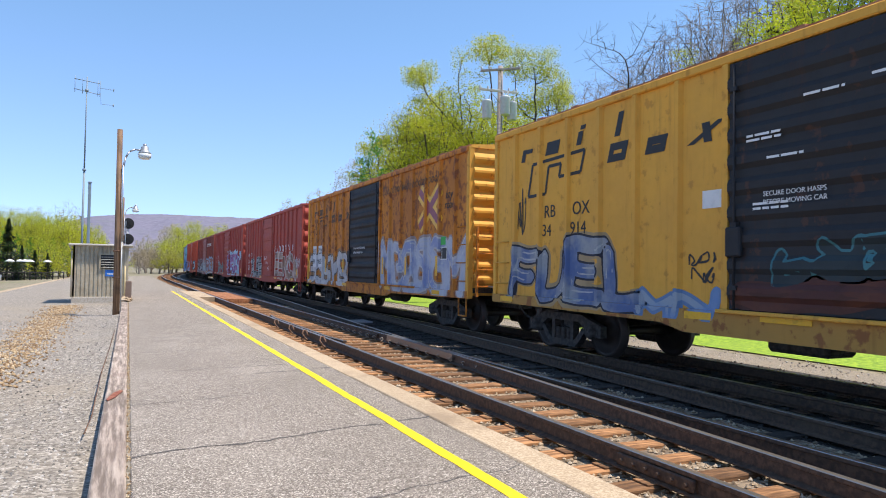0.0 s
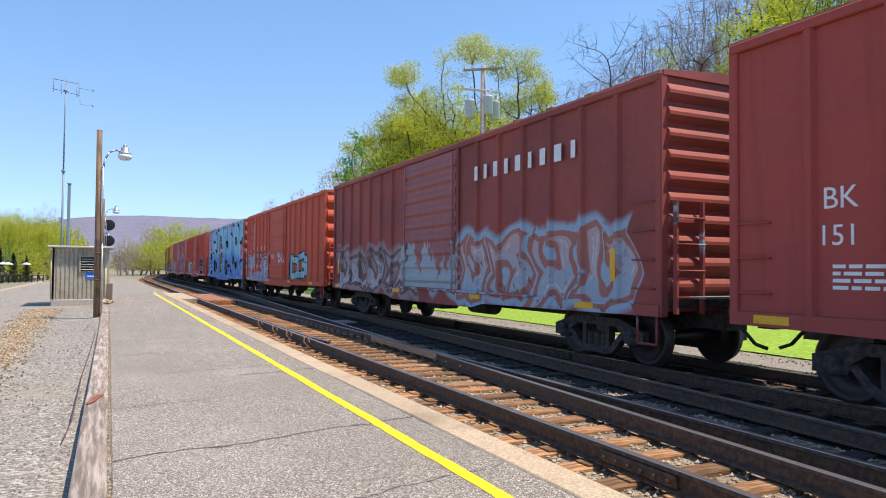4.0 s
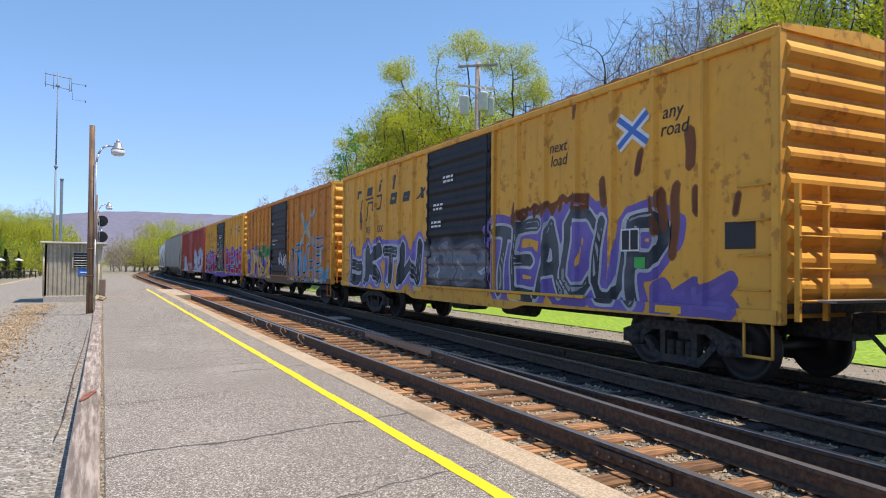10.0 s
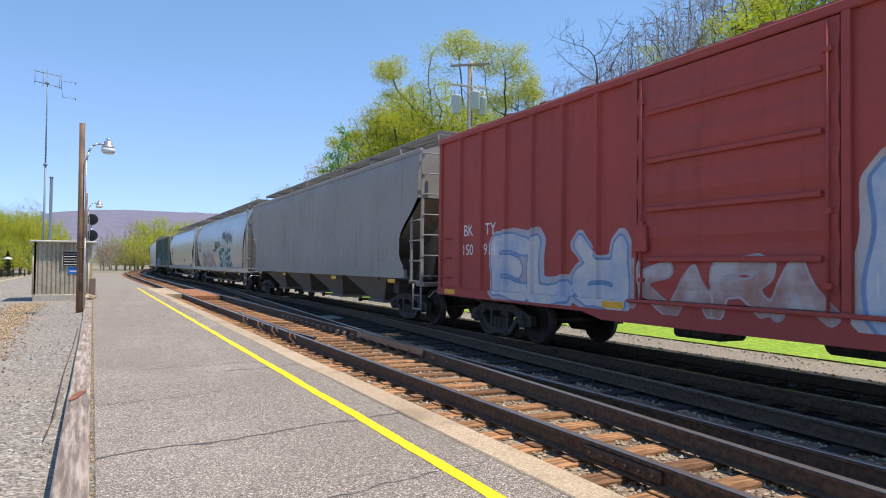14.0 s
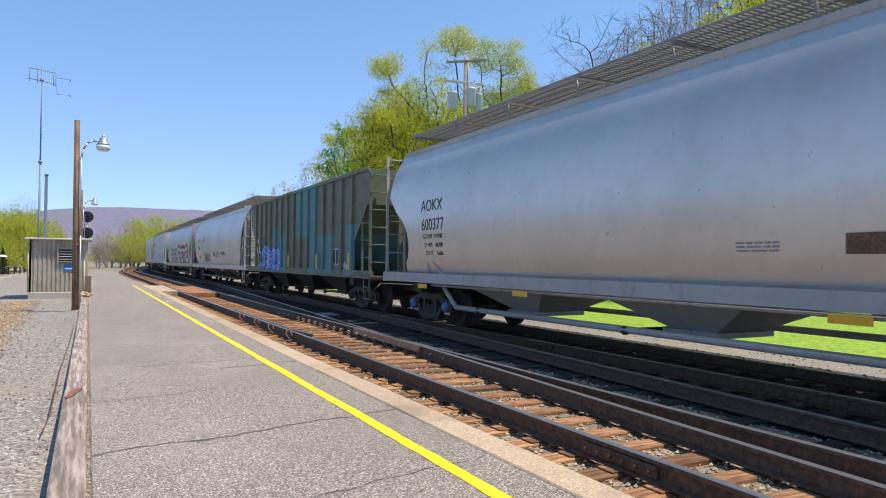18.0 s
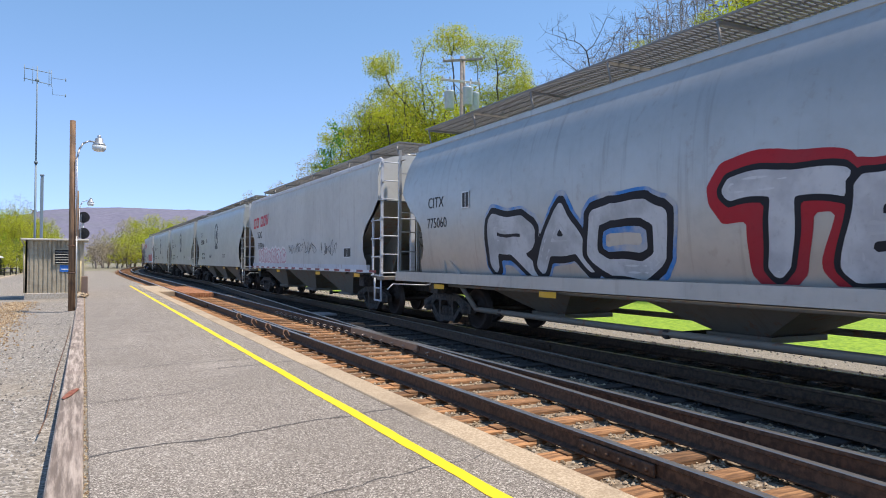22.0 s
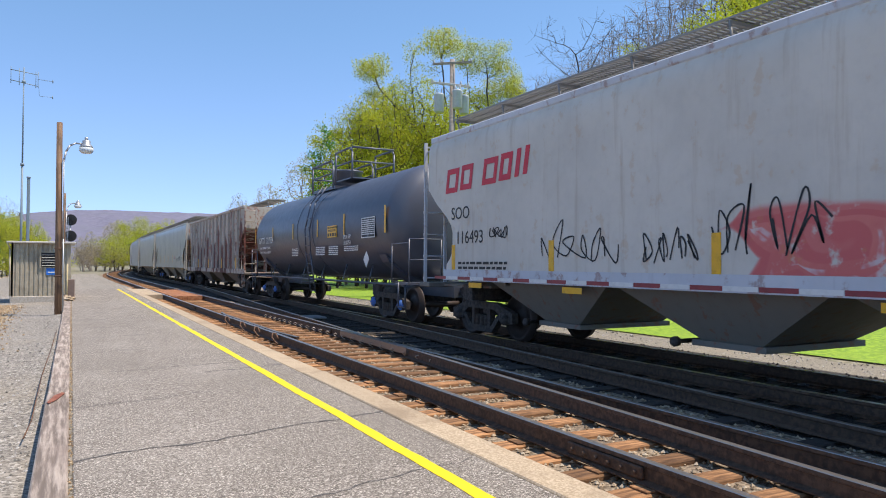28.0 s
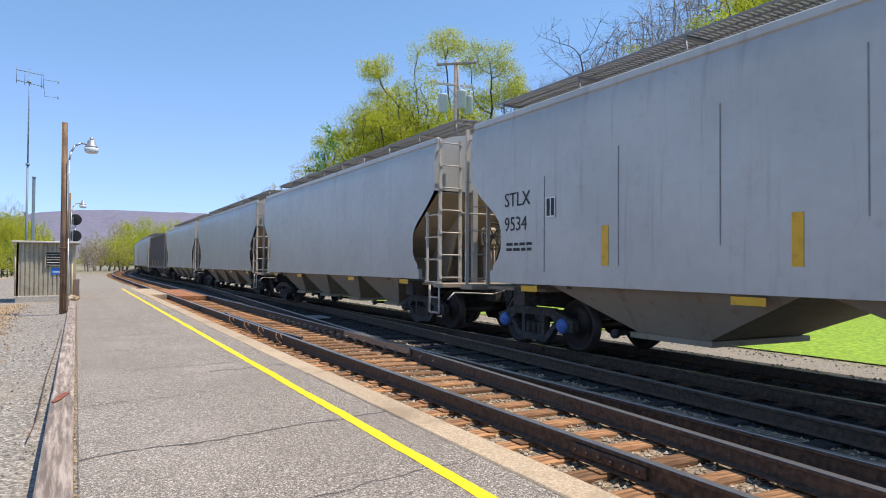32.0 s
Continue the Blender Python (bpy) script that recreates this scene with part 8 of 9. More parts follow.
    bars(c, MARK, 5.3, 1.62, 2, 0.5, 0.05)
    bars(c, MARK, 4.3, 1.62, 2, 0.5, 0.05)
    scrawl(c, CHALKY, -0.4, 1.75, 1.2, 0.3, 6, 21, x=-1.565)

    K, W, Y = (0.012, 0.014, 0.02), (0.62, 0.63, 0.66), (0.62, 0.42, 0.06)
    pinkish, dusk = (0.56, 0.34, 0.44), (0.20, 0.13, 0.14)
    p = car_paint("brown_paint", (0.54, 0.33, 0.42), 15.0, 0.05, fade=(0.46, 0.27, 0.36), streak=0.3, forms=(
        ("wedge", [(8, 0.7), (8, 2.2), (7.1, 2.4), (7.0, 4.6), (-8, 4.6), (-8, 0.7)][::-1], "blue", None),
        ("wedge", [(3.9, 4.7), (2.0, 4.7), (2.9, 2.7)], pinkish, K),
        ("wedge", [(-3.2, 4.7), (-4.6, 4.7), (-4.0, 2.9)], pinkish, K),
        ("round", (4.3, 3.35, 1.30, 1.08), "blue", K),
        ("round", (4.1, 1.45, 1.8, 1.35), "blue", K),
        ("wedge", [(5.1, 3.55), (4.9, 2.75), (3.95, 3.4)], K, None),
        ("wedge", [(4.75, 3.2), (4.05, 2.85), (4.45, 4.0)], K, None),
        ("round", (4.3, 3.0, 0.28, 0.26), W, None),
        ("round", (3.9, 1.62, 0.64, 0.44), K, K),
        ("round", (3.85, 1.55, 0.34, 0.24), dusk, None),
        ("wedge", [(6.75, 3.85), (6.55, 2.5), (5.95, 2.8)], K, None),
        ("round", (6.3, 2.3, 0.45, 0.35), K, None),
        ("round", (6.0, 0.95, 0.8, 0.42), K, W),
        ("round", (1.2, 2.6, 1.9, 2.0), "blue", K),
        ("wedge", [(2.05, 2.7), (1.35, 1.15), (0.6, 1.2), (0.0, 2.1), (0.1, 3.0), (0.8, 3.85), (1.4, 3.7)], K, None),
        ("wedge", [(1.85, 2.62), (1.80, 2.30), (1.25, 2.42), (0.15, 2.5), (0.10, 2.78), (0.75, 2.85), (1.3, 2.72)], pinkish, None),
        ("wedge", [(1.30, 3.65), (1.12, 3.65), (1.12, 1.25), (1.30, 1.25)], pinkish, None),
        ("wedge", [(1.52, 3.25), (1.44, 3.32), (1.44, 2.75), (1.52, 2.75)], (0.30, 0.24, 0.28), None),
        ("wedge", [(0.95, 3.62), (0.88, 3.62), (0.88, 2.85), (0.95, 2.85)], W, None),
        ("wedge", [(0.95, 3.22), (0.55, 3.20), (0.55, 3.28), (0.95, 3.30)], W, None),
        ("wedge", [(0.52, 3.35), (0.42, 3.25), (0.42, 2.85), (0.52, 2.85)], (0.34, 0.26, 0.30), None),
        ("wedge", [(1.70, 2.20), (1.66, 2.05), (1.36, 2.05), (1.36, 2.20)], (0.30, 0.14, 0.12), None),
        ("wedge", [(1.62, 1.82), (1.42, 1.45), (1.36, 1.45), (1.36, 1.82)], Y, None),
        ("wedge", [(0.80, 1.82), (0.74, 1.40), (0.62, 1.45), (0.50, 1.84)], Y, None),
        ("wedge", [(0.95, 2.35), (0.82, 2.35), (0.82, 1.92), (0.95, 1.92)], (0.32, 0.17, 0.12), None),
        ("wedge", [(0.66, 2.38), (0.36, 2.40), (0.44, 1.95), (0.66, 1.92)], (0.30, 0.18, 0.15), None),
        ("wedge", [(-2.7, 4.6), (-3.55, 3.55), (-4.2, 4.6)], pinkish, K),
        ("wedge", [(-1.4, 3.35), (-1.6, 2.85), (-2.5, 2.4), (-2.15, 3.2)], K, None),
        ("wedge", [(-1.6, 2.0), (-2.6, 1.72), (-3.55, 1.7), (-3.55, 1.45), (-1.9, 1.45)], K, None),
        ("round", (-1.4, 1.6, 0.35, 0.42), dusk, K),
        ("round", (-2.6, 1.0, 1.0, 0.55), "blue", K),
        ("wedge", [(-6.9, 4.7), (-8.2, 4.7), (-8.2, 0.7), (-6.9, 0.7)], pinkish, Y),
        ("round", (-5.15, 2.5, 1.5, 2.0), "blue", K),
        ("wedge", [(-4.6, 3.05), (-5.15, 3.5), (-5.6, 3.15), (-5.4, 2.8), (-4.85, 2.75)], K, None),
        ("round", (-5.1, 3.1, 0.2, 0.22), dusk, None),
        ("round", (-5.05, 2.1, 0.86, 0.66), K, None),
        ("round", (-5.0, 2.42, 0.74, 0.58), "blue", None),
        ("wedge", [(-6.45, 3.95), (-7.2, 4.6), (-8.0, 4.6), (-8.0, 3.6), (-7.3, 2.85), (-6.8, 3.1)], "blue", K),
        ("wedge", [(-6.75, 3.3), (-7.3, 2.75), (-8.0, 3.45), (-8.0, 4.0), (-7.3, 3.35)], dusk, K),
        ("round", (-7.3, 1.1, 0.62, 0.9), "blue", K)))
    c, H = boxcar("boxcar sprayed all over with sky-blue lettering", *span(6), p, ends=6, door_ribs=5, plug=True, roof=ROOF_GREY, end_paint=car_paint("brown_end", (0.30, 0.10, 0.085), 16.0, 0.15), trim=car_paint("blue_sill", (0.10, 0.28, 0.62), 16.5, 0.1))
    for k, (a, b) in enumerate((("BK", "151"), ("TY", "605"))):
        plate(c, PATCH_BLACK, 6.87 - k * 0.9, 1.50, 0.74, 0.85, name="number_patch")
        words(a, 0.30, MARK, c, 6.8 - k * 0.9, 1.97, x=-1.513)
        words(b, 0.30, MARK, c, 6.8 - k * 0.9, 1.58, x=-1.513)
    plate(c, STRIPE, -6.65, 1.1, 0.8, 0.3)
    plate(c, GREEN_TAG, -4.2, 1.75, 0.24, 0.18)
    scrawl(c, SCRAWL, -6.55, 2.3, 0.85, 0.5, 6, 23)
    scrawl(c, CHALKY, -3.6, 1.4, 1.6, 0.6, 5, 24)
    for y, z, r, x in ((-0.85, 1.48, 0.36, -1.60), (-0.95, 2.05, 0.26, -1.60), (0.15, 1.62, 0.2, -1.60), (3.0, 1.25, 0.25, -1.508), (-6.1, 1.7, 0.3, -1.508)):
        tips = [(x, y + r * math.sin(math.radians(144 * i)), z + r * math.cos(math.radians(144 * i))) for i in range(6)]
        part("sprayed_star", Shape().path(tips, 0.012), PALE_BLUE, c, "thin pale blue star drawn in spray paint")

    p = car_paint("oxide_paint", (0.57, 0.10, 0.062), 17.0, 0.08)
    c, H = boxcar("oxide-red boxcar with white bubble graffiti", *span(7), p, ends=6, door_ribs=5, plug=True, roof=oxide_roof)
    piece(c, "PUTH", 1.75, 5.2, 0.9, 2.1, ((0.46, 0.47, 0.47), (0.56, 0.56, 0.57)), (0.035, 0.035, 0.04), None, 0.2, 0.06, seed=41)
    piece(c, "15", -5.7, -2.3, 0.9, 2.25, ((0.02, 0.02, 0.024), (0.035, 0.035, 0.045)), (0.56, 0.55, 0.60), (0.30, 0.10, 0.17), 0.30, 0.05, 0.16, 42)
    for k, (a, b) in enumerate((("BK", "151"), ("TY", "122"))):
        plate(c, PATCH_BLACK, 6.87 - k * 0.9, 0.95, 0.74, 1.45, name="number_patch")
        words(a, 0.32, MARK, c, 6.8 - k * 0.9, 2.10, x=-1.513)
        words(b, 0.32, MARK, c, 6.8 - k * 0.9, 1.70, x=-1.513)
        bars(c, MARK, 6.8 - k * 0.9, 1.45, 2, 0.55, 0.05, -1.513)
    scrawl(c, CHALKY, 2.4, 2.9, 0.7, 0.5, 5, 27)
    scrawl(c, CHALKY, 0.6, 1.75, 0.9, 0.5, 4, 28, x=-1.592)
    scrawl(c, CHALKY, 0.9, 0.92, 4.6, 0.3, 8, 29, x=-1.58)
    plate(c, STRIPE, -6.5, 1.12, 0.6, 0.27)
    framed(c, -5.45, 1.55, 0.5, 0.33)
    plate(c, GREEN_TAG, -5.5, 2.0, 0.24, 0.18)

    p = car_paint("mauve_paint", MAUVE, 19.0, 0.08)
    c, H = boxcar("faded mauve boxcar with pale pink graffiti figures", *span(8), p, ends=6, plug=True, door_ribs=6, roof=oxide_roof)
    piece(c, "?OMAR", -5.9, -1.9, 1.0, 2.6, ((0.56, 0.34, 0.36), (0.44, 0.21, 0.24)), (0.09, 0.03, 0.045), ((0.45, 0.27, 0.30), (0.50, 0.33, 0.36)), 0.15, 0.03, 0.16, seed=45)
    piece(c, "Y", -2.3, -1.5, 2.2, 3.25, ((0.56, 0.36, 0.38), (0.46, 0.25, 0.28)), (0.10, 0.035, 0.05), None, 0.17, 0.03, seed=46)
    piece(c, "Y", -5.7, -4.7, 2.4, 3.6, ((0.58, 0.40, 0.42), (0.50, 0.30, 0.33)), (0.10, 0.035, 0.05), None, 0.17, 0.03, seed=47)
    piece(c, "??????", 2.0, 7.5, 0.9, 2.2, ((0.36, 0.30, 0.31), (0.46, 0.44, 0.44)), (0.40, 0.20, 0.21), ((0.40, 0.26, 0.28), (0.42, 0.40, 0.40)), 0.14, 0.03, 0.12, 48)
    for y, z, lean in ((-1.9, 3.0, 0.3), (-5.2, 3.35, 1.0)):
        for q in range(4):
            a = lean * (q - 1.5) * 0.28
            part("painted_ray", Shape().path([(-1.512, y - 0.10 * (q - 1.5), z - 0.1), (-1.512, y - 0.10 * (q - 1.5) - 0.42 * a, z + 0.38)], 0.05).path([(-1.514, y - 0.10 * (q - 1.0), z - 0.1), (-1.514, y - 0.10 * (q - 1.0) - 0.42 * a, z + 0.33)], 0.014), LILAC, c)
    x = -1.5135
    for y, z, a, b in ((-2.95, 1.55, 0.30, 0.42), (-2.85, 2.25, 0.26, 0.28), (-4.95, 2.15, 0.24, 0.2), (-5.5, 2.12, 0.26, 0.26), (-3.5, 2.4, 0.14, 0.16), (-4.35, 2.35, 0.13, 0.13), (-2.15, 1.25, 0.14, 0.16)):
        ring = [(x, y + a * math.sin(0.35 * i) * (1 - 0.012 * i), z + b * math.cos(0.35 * i) * (1 - 0.012 * i)) for i in range(34)]
        bars_ = Shape().path(ring, 0.013)
        for k in (-0.5, 0.0, 0.5):
            bars_.path([(x, y + a * (k - 0.2), z + b * 0.75), (x, y + a * (k + 0.25), z - b * 0.75)], 0.010)
        part("painted_ring", bars_, PLUM_LINE, c, "dark plum spray-painted ring with bars inside")
    zigzag = [(x, -4.75 - 0.055 * i, 1.95 - 0.26 * (i % 2)) for i in range(14)]
    part("painted_zigzag", Shape().path(zigzag, 0.012).path([(x, -4.5, 2.0), (x, -5.1, 1.98), (x, -5.75, 1.7)], 0.014), PLUM_LINE, c, "dark plum spray-painted zigzag")
    for q in range(5):
        scrawl(c, PLUM_LINE, -1.95 - 0.72 * q, 1.15 + 0.12 * (q % 3), 0.6, 1.0, 3, 540 + q, x=-1.512, r=0.011)
        scrawl(c, CHALKY, -1.8 - 0.85 * q, 2.62 + 0.1 * (q % 2), 0.4, 0.3, 2, 550 + q, r=0.009)
    for q in range(5):
        scrawl(c, CHALKY, -6.5 - 0.2 * q, 2.7 - 0.28 * q, 1.1, 0.25, 4, 480 + q, x=-1.568)
    marks(c, ("BK", "TY"), ("150", "321"), MARK, 6.82, 2.13, 0.9)
    stripes(c, H, (4.6, 2.1, -1.9, -4.2, -6.6))
    framed(c, -4.9, 1.45, 0.55, 0.36)
    plate(c, GREEN_TAG, -6.7, 2.0, 0.24, 0.18)
    scrawl(c, CHALKY, -6.3, 2.2, 1.3, 0.4, 6, 33)
    scrawl(c, CHALKY, -0.2, 2.3, 1.5, 1.0, 6, 34, x=-1.565)
    scrawl(c, SCRAWL, 0.9, 1.75, 1.4, 0.3, 6, 35, x=-1.592)
    framed(c, 3.9, 1.45, 0.4, 0.5)

    # gold pool cars again
    p = car_paint("gold_paint", GOLD, 21.0, 0.30)
    d = car_paint("black_door_smeared", (0.028, 0.029, 0.032), 22.0, 0.1, graffiti=((-1.5, 1.5, 1.1, 2.0, 2, (0.16, 0.17, 0.18), (0.22, 0.23, 0.24), (0.20, 0.20, 0.22), (0.10, 0.10, 0.11), 38.0),))
    c, H = boxcar("gold boxcar with rust patches and purple-black graffiti", *span(9), p, d, roof=rust_roof)
    piece(c, "TEACUP", -6.3, -1.5, 0.95, 2.35, ((0.035, 0.04, 0.045), (0.10, 0.11, 0.12)), (0.50, 0.52, 0.54), ((0.15, 0.10, 0.34), (0.20, 0.15, 0.42)), 0.15, 0.05, 0.20, 51)
    piece(c, "??", -7.4, -6.2, 0.9, 1.3, ((0.15, 0.10, 0.34), (0.20, 0.15, 0.42)), (0.17, 0.12, 0.36), None, 0.2, 0.1, seed=52)
    piece(c, "?KT?", 2.0, 7.3, 0.95, 2.15, ((0.03, 0.035, 0.04), (0.07, 0.08, 0.09)), (0.54, 0.56, 0.58), ((0.20, 0.14, 0.40), (0.28, 0.22, 0.52)), 0.2, 0.06, 0.14, 53)
    pool_mark(c, BLACK, -0.1)
    marks(c, ("RB", "OX"), ("37", "815"), PATCH_BLACK, 5.92, 2.45, 0.9, 0.3, dz=0.33)
    cross_badge(c, -5.6, 3.55)
    words("next", 0.28, BLACK, c, -3.46, 3.5, lean=0.2)
    words("load", 0.28, BLACK, c, -3.50, 3.26, lean=0.2)
    words("any", 0.28, BLACK, c, -6.2, 3.6, lean=0.2)
    words("road", 0.28, BLACK, c, -6.16, 3.36, lean=0.2)
    framed(c, -5.35, 1.75, 0.4, 0.34)
    plate(c, GREEN_TAG, -5.65, 1.5, 0.22, 0.16)
    plate(c, PATCH_BLACK, -7.3, 1.75, 0.45, 0.34)
    rust = ((0.11, 0.035, 0.014), (0.20, 0.07, 0.025))
    for y, a, b in ((-5.72, 2.9, 3.3), (-6.72, 2.85, 3.5), (-2.35, 2.3, 2.8), (-6.0, 2.0, 2.6), (-6.45, 1.6, 2.75), (6.4, 2.6, 3.1), (-7.5, 2.2, 2.5), (-4.2, 3.9, 4.15), (-6.2, 2.1, 2.7), (-6.85, 2.2, 2.6), (-4.9, 2.4, 2.9)):
        piece(c, "I", y - 0.3, y + 0.3, a, b, rust, (0.30, 0.13, 0.035), None, 0.06, 0.02, seed=int(50 + a * 10), cell=0.035)
    for y0, y1, a, b, q in ((-4.6, -3.0, 2.42, 2.7, 1), (-3.2, -2.2, 2.38, 2.6, 3)):
        piece(c, "????", y0, y1, a, b, rust, (0.34, 0.15, 0.04), None, 0.05, 0.015, seed=600 + q, cell=0.035)
    for y, z in ((1.1, 2.9), (1.2, 2.5), (0.6, 3.5)):
        bars(c, MARK, y, z, 2, 0.5, 0.05, -1.592)

    p = car_paint("orange_paint", ORANGE, 23.0, 0.38, fade=(0.48, 0.19, 0.045))
    d = car_paint("black_door_sprayed", (0.03, 0.03, 0.033), 24.0, 0.12)
    c, H = boxcar("rust-orange boxcar with yellow, purple and blue graffiti", *span(10), p, d, roof=rust_roof, end_paint=car_paint("orange_end", GOLD, 24.5, 0.35), trim=car_paint("rusty_sill", (0.16, 0.09, 0.05), 24.7, 0.4))
    worn = speckled("worn_mark", (0.66, 0.36, 0.05), (0.62, 0.34, 0.05), 5.0, 0.7, (0.03, 0.025, 0.02), 2.6)
    bars(c, worn, 6.9, 3.35, 1, 2.6, 0.3)
    bars(c, worn, 5.4, 3.75, 1, 1.0, 0.3)
    piece(c, "???", 2.0, 4.2, 1.9, 2.35, ((0.02, 0.20, 0.06), (0.04, 0.27, 0.10)), (0.04, 0.24, 0.09), None, 0.14, 0.06, seed=56)
    piece(c, "???????", 1.6, 7.6, 0.9, 2.15, ((0.66, 0.40, 0.05), (0.50, 0.33, 0.10)), ((0.05, 0.05, 0.24), (0.55, 0.54, 0.52)), ((0.16, 0.10, 0.36), (0.10, 0.13, 0.44)), 0.20, 0.06, 0.22, 55, top=True)
    piece(c, "?TUHE", -6.6, -1.8, 0.95, 2.3, ((0.34, 0.19, 0.14), (0.44, 0.27, 0.22)), (0.07, 0.05, 0.05), ((0.10, 0.44, 0.62), (0.14, 0.36, 0.60)), 0.18, 0.04, 0.10, 57)
    piece(c, "??", -7.3, -6.2, 0.9, 1.4, (0.10, 0.40, 0.60), (0.10, 0.40, 0.58), None, 0.16, 0.05, seed=58)
    piece(c, "X", -5.4, -3.6, 2.2, 3.5, ((0.16, 0.34, 0.42), (0.52, 0.34, 0.12)), (0.30, 0.30, 0.28), None, 0.10, 0.05, seed=59)
    bars(c, worn, 4.8, 2.95, 1, 3.0, 0.34)
    plate(c, worn, 5.1, 2.15, 0.74, 0.45, name="number_patch")
    plate(c, worn, 4.2, 2.15, 0.74, 0.45, name="number_patch")
    marks(c, ("RB", "OX"), ("37", "659"), BLACK, 5.02, 2.24, 0.9, 0.36, x=-1.513, dz=0.36)
    words("SECURE DOOR BEFORE", 0.1, MARK, c, 1.2, 2.55, -1.592)
    words("MOVING CAR", 0.1, MARK, c, 1.2, 2.38, -1.592)
    bars(c, MARK, 1.3, 3.3, 1, 0.3, 0.1, -1.592)
    scrawl(c, CHALKY, -0.1, 1.5, 1.2, 0.55, 6, 41, x=-1.592, r=0.026)
    scrawl(c, CHALKY, -1.2, 1.2, 0.4, 1.0, 5, 42, x=-1.592)
    stripes(c, H, (1.75, -2.1, -6.6), 1.6)

    p = car_paint("gold_paint", (0.76, 0.385, 0.06), 25.0, 0.15)
    d = car_paint("black_door_figure", (0.028, 0.029, 0.032), 26.0, 0.06, graffiti=((-1.0, 1.0, 0.9, 2.4, 1, (0.03, 0.22, 0.12), (0.36, 0.08, 0.05), (0.01, 0.02, 0.02), (0.16, 0.06, 0.40), 45.0),))
    c, H = boxcar("gold boxcar with black door and red-purple graffiti", *span(11), p, d, roof=rust_roof, trim=car_paint("purple_sill", (0.20, 0.08, 0.40), 26.5, 0.15))
    pool_mark(c, BLACK, -0.18)
    piece(c, "?MEAN", -7.3, -1.6, 0.95, 2.35, ((0.42, 0.015, 0.03), (0.52, 0.05, 0.12)), (0.13, 0.50, 0.62), ((0.15, 0.05, 0.34), (0.22, 0.09, 0.44)), 0.21, 0.05, 0.18, 61)
    piece(c, "ME?K", 1.8, 7.2, 0.95, 2.25, ((0.44, 0.03, 0.035), (0.58, 0.12, 0.28)), (0.12, 0.46, 0.62), ((0.06, 0.10, 0.42), (0.18, 0.07, 0.40)), 0.22, 0.06, 0.13, 62, top=True)
    piece(c, "A", -0.9, 0.9, 1.2, 3.2, ((0.03, 0.20, 0.09), (0.30, 0.05, 0.03)), (0.02, 0.06, 0.04), None, 0.2, 0.04, seed=63)
    for k, (a, b) in enumerate((("RB", "32"), ("OX", "172"))):
        plate(c, PATCH_BLACK, 5.07 - k * 0.9, 2.02, 0.74, 0.75, name="number_patch")
        words(a, 0.30, MARK, c, 5.0 - k * 0.9, 2.46, x=-1.513)
        words(b, 0.30, MARK, c, 5.0 - k * 0.9, 2.10, x=-1.513)
    cross_badge(c, -5.6, 3.55)
    words("next", 0.28, BLACK, c, -3.46, 3.55, lean=0.2)
    words("load", 0.28, BLACK, c, -3.50, 3.31, lean=0.2)
    words("any", 0.28, BLACK, c, -6.2, 3.6, lean=0.2)
    words("road", 0.28, BLACK, c, -6.16, 3.36, lean=0.2)
    words("CLOSE AND LOCK DOORS", 0.1, MARK, c, 0.7, 3.35, -1.592)
    words("BEFORE MOVING CAR", 0.1, MARK, c, 0.7, 3.2, -1.592)
    plate(c, IRON, 2.2, 1.75, 0.55, 0.45, name="route_board", label="black route board on the side")
    plate(c, GREEN_TAG, -5.6, 1.75, 0.26, 0.18)
    for y, z in ((1.2, 2.9), (1.2, 2.5), (1.2, 2.1)):
        bars(c, MARK, y, z, 2, 0.45, 0.05, -1.592)

    p = car_paint("brown_paint", (0.42, 0.078, 0.062), 27.0, 0.12)
    c, H = boxcar("dark red boxcar with patchy white graffiti", *span(12), p, ends=6, door_ribs=5, plug=True, roof=oxide_roof)
    piece(c, "EL?", 1.75, 5.6, 0.9, 2.1, ((0.38, 0.45, 0.56), (0.60, 0.57, 0.54)), (0.18, 0.31, 0.50), ((0.44, 0.36, 0.35), (0.40, 0.44, 0.50)), 0.2, 0.035, 0.10, 81)
    piece(c, "????", -1.45, 1.6, 0.9, 1.6, ((0.50, 0.45, 0.43), (0.36, 0.20, 0.17)), (0.44, 0.38, 0.38), None, 0.12, 0.03, seed=82)
    piece(c, "B?O", -7.2, -1.9, 0.9, 2.55, ((0.36, 0.46, 0.60), (0.60, 0.60, 0.60)), (0.20, 0.32, 0.52), ((0.46, 0.36, 0.28), (0.50, 0.48, 0.48)), 0.24, 0.05, 0.12, 83)
    marks(c, ("BK", "TY"), ("150", "914"), MARK, 6.82, 2.13, 0.9)
    scrawl(c, CHALKY, -5.7, 2.3, 0.7, 0.5, 3, 48)
    framed(c, -5.2, 1.25, 0.4, 0.32)
    stripes(c, H, (-7.3,), 1.1)

    # covered hoppers
    grime = car_paint("hopper_grime", (0.22, 0.20, 0.165), 30.0, 0.3)
    p = car_paint("grey_paint", (0.33, 0.315, 0.285), 31.0, 0.15, streak=0.75)
    c, H = covered_hopper("dirty light grey covered hopper car", *hop(13), p, low_paint=grime, bays=4)
    p = car_paint("grey_paint", (0.55, 0.545, 0.525), 33.0, 0.06, metal=0.6, rough=0.36, spec=0.5, streak=0.3)
    c, H = covered_hopper("grey round-sided hopper car with green graffiti", *hop(14), p, "round", 4, 4.28, low_paint=grime)
